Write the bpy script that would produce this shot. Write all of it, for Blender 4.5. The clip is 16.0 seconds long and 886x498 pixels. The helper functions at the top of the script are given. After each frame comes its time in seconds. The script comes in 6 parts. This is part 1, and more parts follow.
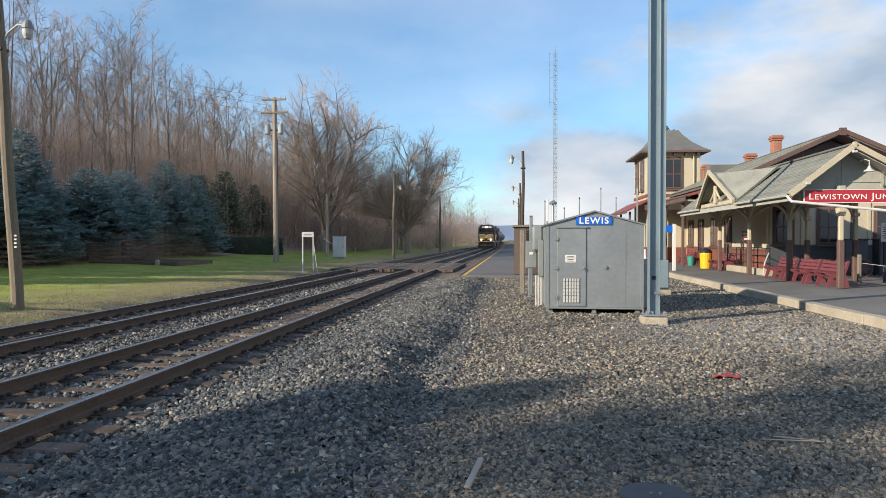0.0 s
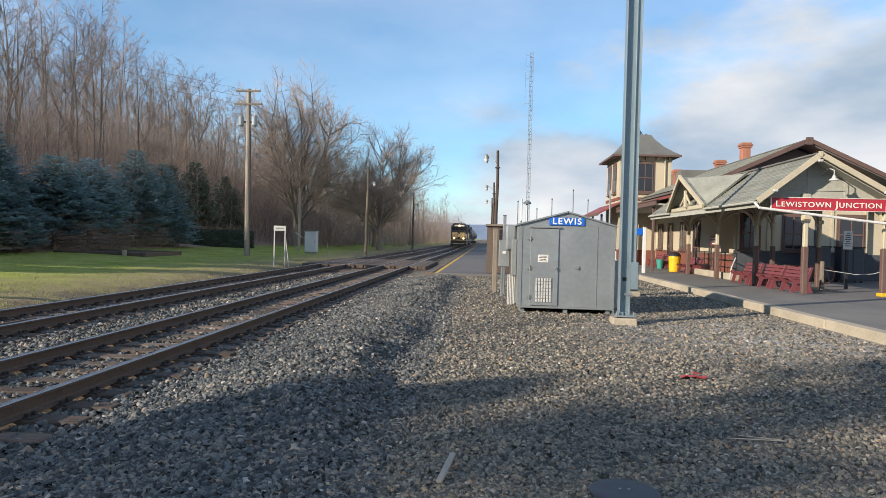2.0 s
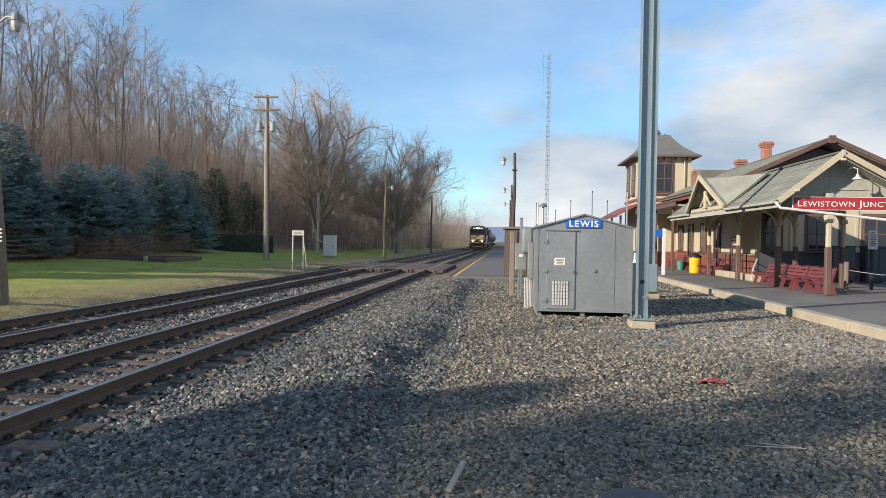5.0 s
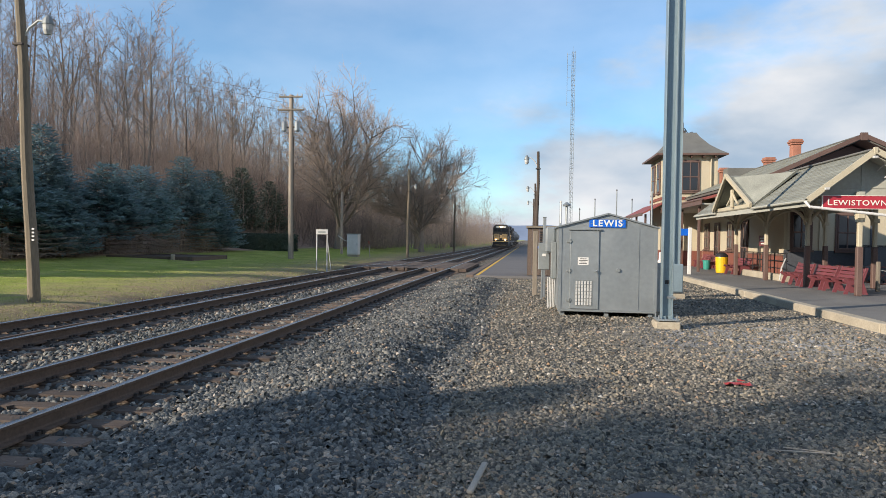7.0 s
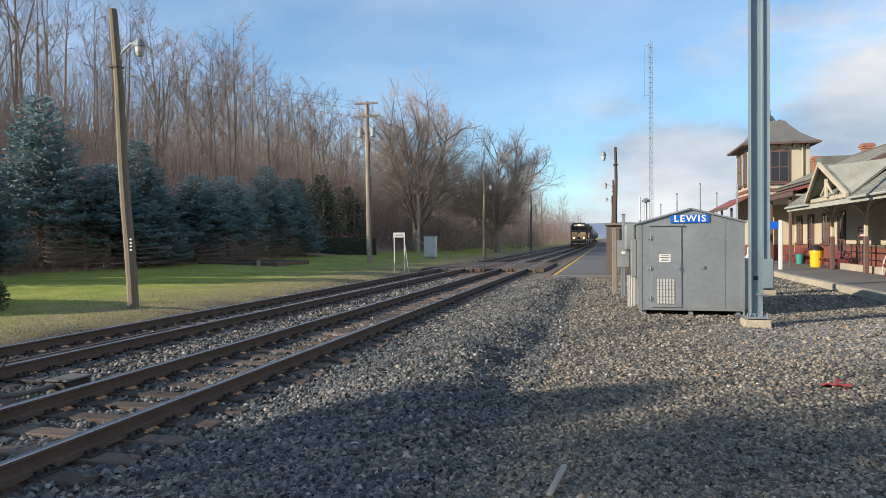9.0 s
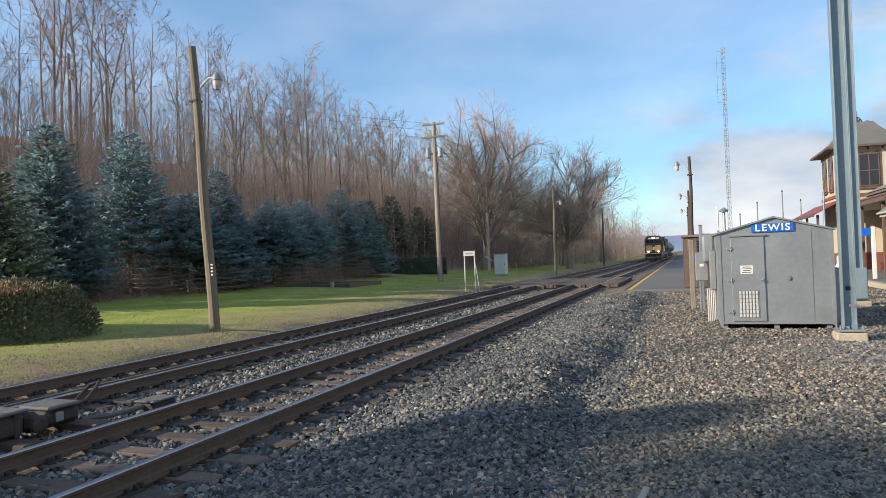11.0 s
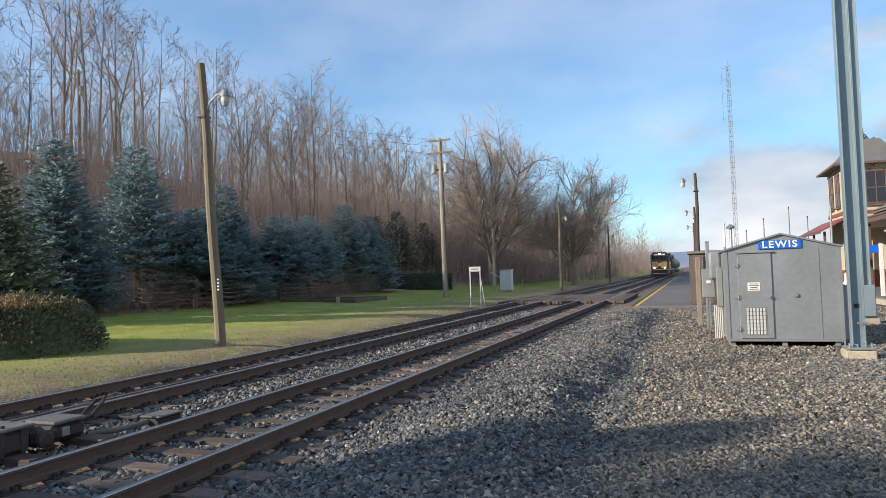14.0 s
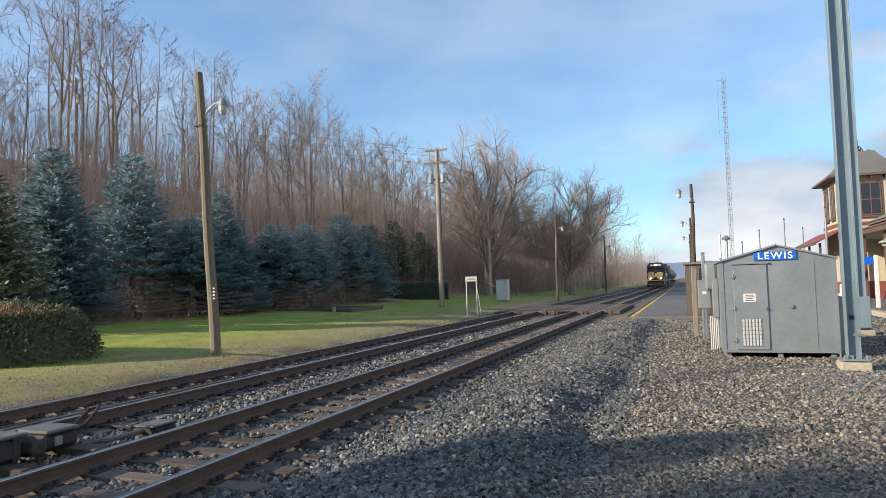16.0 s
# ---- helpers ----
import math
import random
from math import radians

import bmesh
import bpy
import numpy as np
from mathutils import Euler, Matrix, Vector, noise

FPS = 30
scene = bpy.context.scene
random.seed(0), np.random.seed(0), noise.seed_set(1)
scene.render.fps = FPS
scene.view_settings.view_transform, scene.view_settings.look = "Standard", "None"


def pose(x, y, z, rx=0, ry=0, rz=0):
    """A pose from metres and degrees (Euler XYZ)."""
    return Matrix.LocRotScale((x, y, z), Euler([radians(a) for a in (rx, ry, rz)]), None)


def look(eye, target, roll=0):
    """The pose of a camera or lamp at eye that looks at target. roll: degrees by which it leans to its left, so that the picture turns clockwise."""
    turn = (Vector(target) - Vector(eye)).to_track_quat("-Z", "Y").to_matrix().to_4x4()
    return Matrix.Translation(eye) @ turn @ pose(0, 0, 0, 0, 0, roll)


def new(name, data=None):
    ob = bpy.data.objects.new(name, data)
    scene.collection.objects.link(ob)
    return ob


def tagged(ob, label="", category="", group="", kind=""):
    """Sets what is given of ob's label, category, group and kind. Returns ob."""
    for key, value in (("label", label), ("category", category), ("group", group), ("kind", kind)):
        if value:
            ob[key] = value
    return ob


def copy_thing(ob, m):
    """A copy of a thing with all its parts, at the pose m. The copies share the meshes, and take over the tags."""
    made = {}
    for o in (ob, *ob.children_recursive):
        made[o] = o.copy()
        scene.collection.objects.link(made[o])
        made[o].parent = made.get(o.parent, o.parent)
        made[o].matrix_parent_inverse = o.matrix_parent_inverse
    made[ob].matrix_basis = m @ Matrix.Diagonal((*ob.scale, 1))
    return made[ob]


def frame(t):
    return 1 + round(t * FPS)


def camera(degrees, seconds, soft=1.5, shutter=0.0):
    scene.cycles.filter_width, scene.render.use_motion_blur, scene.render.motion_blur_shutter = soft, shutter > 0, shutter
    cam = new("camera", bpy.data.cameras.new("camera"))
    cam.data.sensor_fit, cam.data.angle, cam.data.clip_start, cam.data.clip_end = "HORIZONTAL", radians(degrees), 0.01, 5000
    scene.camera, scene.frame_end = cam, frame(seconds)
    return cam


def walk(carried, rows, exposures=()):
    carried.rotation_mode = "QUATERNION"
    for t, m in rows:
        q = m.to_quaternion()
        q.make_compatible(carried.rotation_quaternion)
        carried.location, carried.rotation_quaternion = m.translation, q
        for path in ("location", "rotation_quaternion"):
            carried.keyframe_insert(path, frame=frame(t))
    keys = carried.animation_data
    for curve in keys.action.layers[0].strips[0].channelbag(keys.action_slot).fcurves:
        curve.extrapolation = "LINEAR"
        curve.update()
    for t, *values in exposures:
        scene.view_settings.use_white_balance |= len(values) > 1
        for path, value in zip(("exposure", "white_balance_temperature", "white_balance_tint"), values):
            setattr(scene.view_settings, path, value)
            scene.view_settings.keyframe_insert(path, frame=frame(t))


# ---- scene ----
cam = camera(67, 16.0, soft=0.75)
walk(cam, [
    (0, pose(0.000, 0.000, 1.760, 89.210, 0.000, 6.100)),
    (0.5, pose(-0.005, -0.006, 1.758, 89.288, -0.183, 6.082)),
    (1, pose(-0.001, -0.031, 1.761, 89.339, -1.177, 6.017)),
    (1.5, pose(-0.013, -0.045, 1.761, 89.144, -1.652, 5.604)),
    (2, pose(-0.037, -0.019, 1.742, 89.055, -1.437, 3.741)),
    (2.5, pose(0.004, -0.015, 1.753, 88.638, -2.800, 3.837)),
    (3, pose(0.030, -0.026, 1.760, 89.250, -1.675, 4.807)),
    (3.5, pose(0.032, -0.053, 1.766, 89.305, -0.848, 5.725)),
    (6, pose(0.064, 0.079, 1.773, 89.125, -0.958, 5.172)),
    (6.5, pose(0.091, 0.038, 1.791, 88.913, -1.492, 6.775)),
    (7, pose(0.051, 0.029, 1.791, 89.103, -0.960, 7.354)),
    (7.5, pose(0.067, -0.006, 1.801, 88.874, -1.065, 9.566)),
    (8, pose(0.087, 0.019, 1.797, 88.856, -0.018, 10.944)),
    (8.5, pose(0.080, 0.046, 1.788, 88.885, 0.006, 10.679)),
    (9, pose(0.079, 0.035, 1.792, 89.160, 0.513, 13.912)),
    (9.5, pose(0.087, 0.049, 1.785, 89.945, 2.439, 18.057)),
    (12, pose(0.075, 0.075, 1.786, 91.372, 1.964, 20.173)),
    (12.5, pose(0.075, 0.074, 1.790, 91.752, 1.888, 20.324)),
    (13, pose(0.072, 0.060, 1.792, 92.040, 1.806, 20.232)),
    (13.5, pose(0.076, 0.058, 1.797, 92.073, 1.810, 20.306)),
    (14, pose(0.068, 0.059, 1.791, 92.202, 1.876, 20.377)),
    (14.5, pose(0.072, 0.066, 1.787, 92.397, 1.728, 20.440)),
    (15, pose(0.073, 0.059, 1.796, 92.663, 1.533, 20.349)),
    (15.5, pose(0.073, 0.057, 1.797, 92.826, 1.642, 20.105)),
    (16, pose(0.072, 0.059, 1.795, 93.016, 1.623, 20.070)),
], exposures=[(0, 0.82), (8.5, 0.80), (12, 0.90), (16, 0.90)])

# ---- daylight: low winter sun behind the left shoulder, thin cloud to the east ----
SUN_AZ, SUN_EL = math.atan2(-0.80, -0.60), radians(20)     # direction towards the sun, from +y clockwise
to_sun = Vector((math.sin(SUN_AZ) * math.cos(SUN_EL), math.cos(SUN_AZ) * math.cos(SUN_EL), math.sin(SUN_EL)))
sun = new("sun", bpy.data.lights.new("sun", "SUN"))
sun.data.energy, sun.data.angle, sun.data.color = 4.2, radians(0.6), (1.0, 0.87, 0.72)
sun.matrix_world = look(to_sun * 300, (0, 0, 0))

world = bpy.data.worlds.new("world")
scene.world = world
world.use_nodes = True
wt = world.node_tree
wt.nodes.clear()


sky = wt.nodes.new("ShaderNodeTexSky")
sky.sky_type, sky.sun_disc = "NISHITA", False
sky.sun_elevation, sky.sun_rotation = SUN_EL, SUN_AZ
sky.air_density, sky.dust_density, sky.ozone_density = 1.0, 0.25, 2.6
gco = wt.nodes.new("ShaderNodeTexCoord")
sep = wt.nodes.new("ShaderNodeSeparateXYZ")
wt.links.new(gco.outputs["Generated"], sep.inputs[0])
cmap = wt.nodes.new("ShaderNodeMapping")
cmap.inputs["Scale"].default_value = (2.2, 2.2, 5.0)
cmap.inputs["Location"].default_value = (0.3, 0.9, 0.15)
wt.links.new(gco.outputs["Generated"], cmap.inputs[0])
cno = wt.nodes.new("ShaderNodeTexNoise")
cno.inputs["Scale"].default_value, cno.inputs["Detail"].default_value, cno.inputs["Roughness"].default_value = 1.9, 8, 0.55
wt.links.new(cmap.outputs[0], cno.inputs["Vector"])
# cover thickens to the east (x) and to the horizon
ma = wt.nodes.new("ShaderNodeMath")
ma.operation = "MULTIPLY_ADD"
ma.inputs[1].default_value, ma.inputs[2].default_value = 0.85, 0.25
wt.links.new(sep.outputs["X"], ma.inputs[0])
mb = wt.nodes.new("ShaderNodeMath")
mb.operation = "MULTIPLY_ADD"
mb.inputs[1].default_value = -1.55
wt.links.new(sep.outputs["Z"], mb.inputs[0])
wt.links.new(ma.outputs[0], mb.inputs[2])
mc = wt.nodes.new("ShaderNodeMath")
mc.operation = "ADD"
wt.links.new(mb.outputs[0], mc.inputs[0])
wt.links.new(cno.outputs["Fac"], mc.inputs[1])
cov = wt.nodes.new("ShaderNodeMapRange")
cov.inputs["From Min"].default_value, cov.inputs["From Max"].default_value = 0.45, 0.70
cov.inputs["To Min"].default_value = 0.30
cov.interpolation_type = "SMOOTHSTEP"
wt.links.new(mc.outputs[0], cov.inputs["Value"])
cno2 = wt.nodes.new("ShaderNodeTexNoise")
cno2.inputs["Scale"].default_value, cno2.inputs["Detail"].default_value = 1.7, 6
wt.links.new(cmap.outputs[0], cno2.inputs["Vector"])
ccol = wt.nodes.new("ShaderNodeMix")
ccol.data_type = "RGBA"
ccol.inputs["A"].default_value = (2.9, 3.75, 4.8, 1)
ccol.inputs["B"].default_value = (6.6, 6.6, 6.7, 1)
cden = wt.nodes.new("ShaderNodeMapRange")
cden.inputs["From Min"].default_value, cden.inputs["From Max"].default_value = 0.36, 0.68
wt.links.new(cno2.outputs["Fac"], cden.inputs["Value"])
wt.links.new(cden.outputs[0], ccol.inputs["Factor"])
cmix = wt.nodes.new("ShaderNodeMix")
cmix.data_type = "RGBA"
wt.links.new(cov.outputs[0], cmix.inputs["Factor"])
gain = wt.nodes.new("ShaderNodeMix")
gain.data_type, gain.blend_type = "RGBA", "MULTIPLY"
gain.inputs["Factor"].default_value = 1.0
gain.inputs["B"].default_value = (0.97, 1.35, 1.55, 1)
wt.links.new(sky.outputs[0], gain.inputs["A"])
wt.links.new(gain.outputs["Result"], cmix.inputs["A"])
wt.links.new(ccol.outputs["Result"], cmix.inputs["B"])
bg = wt.nodes.new("ShaderNodeBackground")
bg.inputs["Strength"].default_value = 0.08
wt.links.new(cmix.outputs["Result"], bg.inputs["Color"])
wo = wt.nodes.new("ShaderNodeOutputWorld")
wt.links.new(bg.outputs[0], wo.inputs["Surface"])

# ---- materials ----
def ramp(nt, stops, src, interp="LINEAR"):
    r = nt.nodes.new("ShaderNodeValToRGB")
    r.color_ramp.interpolation = interp
    els = r.color_ramp.elements
    while len(els) < len(stops):
        els.new(0.5)
    for e, (p, c) in zip(els, stops):
        e.position, e.color = p, (c[0], c[1], c[2], 1)
    nt.links.new(src, r.inputs[0])
    return r.outputs["Color"]


def noise_out(nt, vec, scale, detail=4, rough=0.55, kind="Fac"):
    n = nt.nodes.new("ShaderNodeTexNoise")
    n.inputs["Scale"].default_value, n.inputs["Detail"].default_value, n.inputs["Roughness"].default_value = scale, detail, rough
    nt.links.new(vec, n.inputs["Vector"])
    return n.outputs[kind]


def mixc(nt, a, b, fac, blend="MIX"):
    m = nt.nodes.new("ShaderNodeMix")
    m.data_type, m.blend_type = "RGBA", blend
    for key, v in (("A", a), ("B", b), ("Factor", fac)):
        if isinstance(v, tuple):
            m.inputs[key].default_value = (v[0], v[1], v[2], 1)
        elif isinstance(v, (int, float)):
            m.inputs[key].default_value = v
        else:
            nt.links.new(v, m.inputs[key])
    return m.outputs["Result"]


def maprange(nt, src, a, b, c=0.0, d=1.0):
    m = nt.nodes.new("ShaderNodeMapRange")
    for k, v in (("From Min", a), ("From Max", b), ("To Min", c), ("To Max", d)):
        m.inputs[k].default_value = v
    nt.links.new(src, m.inputs["Value"])
    return m.outputs[0]


def start(name):
    m = bpy.data.materials.new(name)
    m.use_nodes = True
    nt = m.node_tree
    b = nt.nodes["Principled BSDF"]
    g = nt.nodes.new("ShaderNodeNewGeometry")
    return m, nt, b, g.outputs["Position"], g


def bump(nt, b, height, strength=0.3, dist=0.01):
    n = nt.nodes.new("ShaderNodeBump")
    n.inputs["Strength"].default_value, n.inputs["Distance"].default_value = strength, dist
    nt.links.new(height, n.inputs["Height"])
    nt.links.new(n.outputs[0], b.inputs["Normal"])


def surface(name, col, dark=0.7, light=1.15, rough=0.7, metal=0.0, grain=40.0, patch=1.5, relief=0.15, dist=0.006, stretch=None, rnd=0.0, spec=0.4):
    """Two scales of variation round one colour, relief and gloss; rnd: how far whole pieces differ."""
    m, nt, b, pos, g = start(name)
    if stretch:
        mp = nt.nodes.new("ShaderNodeMapping")
        mp.inputs["Scale"].default_value = stretch
        nt.links.new(pos, mp.inputs[0])
        vec = mp.outputs[0]
    else:
        vec = pos
    d = tuple(c * dark for c in col)
    l = tuple(min(1, c * light) for c in col)
    fine = noise_out(nt, vec, grain, 3)
    wide = noise_out(nt, vec, patch, 4)
    c1 = ramp(nt, [(0.3, d), (0.7, l)], fine)
    c2 = ramp(nt, [(0.3, d), (0.7, l)], wide)
    c = mixc(nt, c1, c2, 0.5)
    if rnd:
        oi = nt.nodes.new("ShaderNodeObjectInfo")
        v = maprange(nt, oi.outputs["Random"], 0, 1, 1 - rnd, 1 + rnd)
        hs = nt.nodes.new("ShaderNodeHueSaturation")
        nt.links.new(v, hs.inputs["Value"])
        nt.links.new(c, hs.inputs["Color"])
        c = hs.outputs[0]
    nt.links.new(c, b.inputs["Base Color"])
    nt.links.new(maprange(nt, wide, 0.3, 0.7, max(0.03, rough - 0.1), min(1, rough + 0.1)), b.inputs["Roughness"])
    b.inputs["Metallic"].default_value = metal
    b.inputs["Specular IOR Level"].default_value = spec
    if relief:
        bump(nt, b, fine, relief, dist)
    return m


M = {}
M["galv"] = surface("galvanised_steel", (0.30, 0.325, 0.33), 0.86, 1.1, 0.42, 0.55, 9, 1.2, 0.03)
M["galv_dull"] = surface("dull_grey_metal", (0.22, 0.24, 0.24), 0.85, 1.1, 0.5, 0.3, 14, 2, 0.04)
M["bluegrey"] = surface("blue_grey_paint", (0.22, 0.285, 0.315), 0.88, 1.1, 0.4, 0.3, 20, 1.0, 0.04)
M["rail_side"] = surface("rusty_rail_steel", (0.115, 0.08, 0.06), 0.6, 1.35, 0.75, 0.1, 25, 2.5, 0.3)
M["rail_head"] = surface("worn_rail_head", (0.36, 0.37, 0.39), 0.75, 1.1, 0.28, 0.9, 8, 2, 0.05)
M["tie"] = surface("weathered_creosote_timber", (0.115, 0.085, 0.066), 0.45, 1.6, 0.9, 0, 12, 2.2, 0.5, 0.01, (1.2, 14, 6), rnd=0.45)
M["plank"] = surface("crossing_timber", (0.115, 0.086, 0.068), 0.55, 1.4, 0.9, 0, 10, 2, 0.4, 0.01, (8, 1, 6), rnd=0.25)
M["iron"] = surface("dark_cast_iron", (0.055, 0.047, 0.042), 0.6, 1.5, 0.7, 0.3, 30, 4, 0.2)
M["concrete"] = surface("pale_concrete", (0.40, 0.35, 0.265), 0.6, 1.15, 0.9, 0, 30, 1.2, 0.3)
M["paving"] = surface("grey_weathered_paving", (0.145, 0.14, 0.13), 0.65, 1.35, 0.9, 0, 40, 0.8, 0.3)
M["asphalt"] = surface("worn_asphalt", (0.125, 0.12, 0.118), 0.7, 1.35, 0.9, 0, 90, 0.6, 0.4)
M["wood_pole"] = surface("weathered_pole_wood", (0.165, 0.138, 0.10), 0.55, 1.3, 0.9, 0, 16, 1.3, 0.4, 0.01, (6, 6, 0.35), rnd=0.25)
M["tan_pole"] = surface("sun_bleached_pole_wood", (0.36, 0.305, 0.245), 0.6, 1.2, 0.9, 0, 16, 1.3, 0.4, 0.01, (6, 6, 0.35))
M["dark_pole"] = surface("dark_tarred_pole", (0.07, 0.055, 0.045), 0.6, 1.4, 0.9, 0, 14, 1.5, 0.3, 0.01, (6, 6, 0.4))
M["grey_wood"] = surface("grey_fence_wood", (0.20, 0.172, 0.135), 0.6, 1.3, 0.9, 0, 14, 2, 0.4, 0.01, (8, 8, 0.6), rnd=0.15)
M["white"] = surface("white_paint", (0.62, 0.61, 0.58), 0.88, 1.05, 0.55, 0, 20, 2, 0.05)
M["dirty_white"] = surface("dusty_white_metal", (0.46, 0.46, 0.44), 0.8, 1.1, 0.5, 0, 18, 2, 0.05)
M["cream"] = surface("cream_wall_paint", (0.46, 0.405, 0.295), 0.88, 1.06, 0.75, 0, 12, 0.9, 0.08)
M["cream_trim"] = surface("cream_trim_paint", (0.45, 0.40, 0.29), 0.85, 1.08, 0.6, 0, 25, 2, 0.06)
M["brown_trim"] = surface("brown_trim_paint", (0.12, 0.075, 0.062), 0.75, 1.2, 0.6, 0, 25, 2, 0.06)
M["soffit"] = surface("grey_green_boards", (0.36, 0.36, 0.31), 0.82, 1.1, 0.7, 0, 10, 1.2, 0.1)
M["wainscot"] = surface("dark_slate_paint", (0.055, 0.06, 0.07), 0.75, 1.3, 0.6, 0, 12, 1.2, 0.06)
M["red_base"] = surface("oxide_red_paint", (0.19, 0.068, 0.048), 0.75, 1.2, 0.7, 0, 12, 1.5, 0.1)
M["shingle"] = surface("grey_roof_shingle", (0.20, 0.205, 0.175), 0.6, 1.35, 0.92, 0, 30, 1.1, 0.4, 0.01, rnd=0.16)
M["slate"] = surface("dark_slate_roof", (0.13, 0.13, 0.12), 0.7, 1.3, 0.85, 0, 22, 1.0, 0.3)
M["red_roof"] = surface("red_painted_roof", (0.22, 0.06, 0.048), 0.75, 1.2, 0.6, 0, 14, 1.2, 0.1)
M["mauve_boards"] = surface("mauve_brown_boards", (0.21, 0.145, 0.135), 0.8, 1.15, 0.75, 0, 14, 1.5, 0.1)
M["worn_iron"] = surface("worn_grey_iron", (0.125, 0.125, 0.115), 0.6, 1.4, 0.75, 0.0, 25, 4, 0.2)
M["brick"] = surface("orange_red_brick", (0.30, 0.13, 0.085), 0.7, 1.25, 0.9, 0, 18, 2, 0.3, rnd=0.2)
M["bench_red"] = surface("maroon_bench_paint", (0.155, 0.043, 0.05), 0.8, 1.15, 0.5, 0, 25, 3, 0.06)
M["sign_red"] = surface("red_sign_enamel", (0.36, 0.028, 0.045), 0.92, 1.05, 0.4, 0, 10, 1, 0.02)
M["sign_blue"] = surface("blue_sign_enamel", (0.008, 0.11, 0.52), 0.94, 1.05, 0.4, 0, 10, 2, 0.02)
M["letter"] = surface("cream_lettering", (0.72, 0.69, 0.62), 0.96, 1.03, 0.5, 0, 20, 2, 0.0)
M["yellow"] = surface("yellow_paint", (0.66, 0.40, 0.02), 0.7, 1.1, 0.7, 0, 20, 2, 0.08)
M["yellow_bin"] = surface("yellow_plastic", (0.72, 0.42, 0.015), 0.9, 1.05, 0.45, 0, 10, 1.5, 0.02)
M["black"] = surface("black_paint", (0.018, 0.018, 0.02), 0.8, 1.3, 0.5, 0, 20, 2, 0.04)
M["green"] = surface("teal_plastic", (0.04, 0.25, 0.2), 0.85, 1.1, 0.5, 0, 12, 2, 0.02)
M["bark"] = surface("grey_brown_bark", (0.21, 0.175, 0.145), 0.55, 1.4, 0.95, 0, 14, 1.5, 0.5, 0.02, (4, 4, 0.8), rnd=0.25)
M["twig"] = surface("brown_twig_bark", (0.29, 0.22, 0.175), 0.7, 1.25, 0.95, 0, 6, 0.4, 0.0, rnd=0.3)
M["maple_bark"] = surface("pale_maple_bark", (0.25, 0.205, 0.165), 0.6, 1.3, 0.95, 0, 14, 1.5, 0.5, 0.02, (4, 4, 0.8))
M["maple_twig"] = surface("tan_maple_twigs", (0.39, 0.30, 0.235), 0.8, 1.2, 0.95, 0, 6, 0.4, 0.0)
M["oak_leaf"] = surface("dry_russet_leaves", (0.23, 0.11, 0.05), 0.6, 1.4, 0.9, 0, 4, 1, 0.0)
M["plastic_red"] = surface("faded_red_plastic", (0.5, 0.06, 0.05), 0.85, 1.1, 0.5, 0, 20, 3, 0.02)
M["bare_wood"] = surface("bleached_split_wood", (0.40, 0.36, 0.30), 0.7, 1.15, 0.85, 0, 30, 5, 0.3, 0.004, (20, 3, 6))
M["loco_black"] = surface("black_locomotive_paint", (0.035, 0.032, 0.03), 0.8, 1.4, 0.4, 0, 8, 1, 0.02)
M["gold"] = surface("gold_stripe_paint", (0.66, 0.47, 0.22), 0.9, 1.06, 0.45, 0, 8, 1, 0.02)
M["tank_grey"] = surface("sooty_tank_car_paint", (0.12, 0.12, 0.125), 0.7, 1.3, 0.5, 0, 3, 0.4, 0.02)


def glow(name, col, strength):
    m, nt, b, pos, g = start(name)
    b.inputs["Base Color"].default_value = (*col, 1)
    b.inputs["Emission Color"].default_value = (*col, 1)
    b.inputs["Emission Strength"].default_value = strength
    return m


def glass(name, col):
    m, nt, b, pos, g = start(name)
    b.inputs["Base Color"].default_value = (*col, 1)
    b.inputs["Roughness"].default_value = 0.06
    nt.links.new(maprange(nt, noise_out(nt, pos, 1.5, 2), 0.3, 0.7, 0.03, 0.12), b.inputs["Roughness"])
    b.inputs["Specular IOR Level"].default_value = 0.6
    return m


M["headlight"] = glow("lit_headlight", (1.0, 0.66, 0.30), 7)
M["pane"] = glass("dark_window_glass", (0.02, 0.024, 0.03))


def translucent(nt, b, col, share):
    """Lets some light through thin leaves."""
    t = nt.nodes.new("ShaderNodeBsdfTranslucent")
    nt.links.new(col, t.inputs["Color"])
    mx = nt.nodes.new("ShaderNodeMixShader")
    mx.inputs[0].default_value = share
    nt.links.new(b.outputs[0], mx.inputs[1])
    nt.links.new(t.outputs[0], mx.inputs[2])
    nt.links.new(mx.outputs[0], nt.nodes["Material Output"].inputs["Surface"])


def needle():
    m, nt, b, pos, g = start("blue_spruce_needles")
    oi = nt.nodes.new("ShaderNodeObjectInfo")
    isl = ramp(nt, [(0.0, (0.18, 0.275, 0.285)), (0.5, (0.28, 0.395, 0.41)), (1.0, (0.36, 0.47, 0.495))], g.outputs["Random Per Island"])
    hs = nt.nodes.new("ShaderNodeHueSaturation")
    nt.links.new(maprange(nt, oi.outputs["Random"], 0, 1, 0.78, 1.02), hs.inputs["Value"])
    nt.links.new(maprange(nt, noise_out(nt, pos, 0.35, 2), 0.35, 0.65, 0.47, 0.51), hs.inputs["Hue"])
    nt.links.new(isl, hs.inputs["Color"])
    nt.links.new(hs.outputs[0], b.inputs["Base Color"])
    b.inputs["Roughness"].default_value = 0.75
    b.inputs["Specular IOR Level"].default_value = 0.2
    translucent(nt, b, hs.outputs[0], 0.5)
    return m


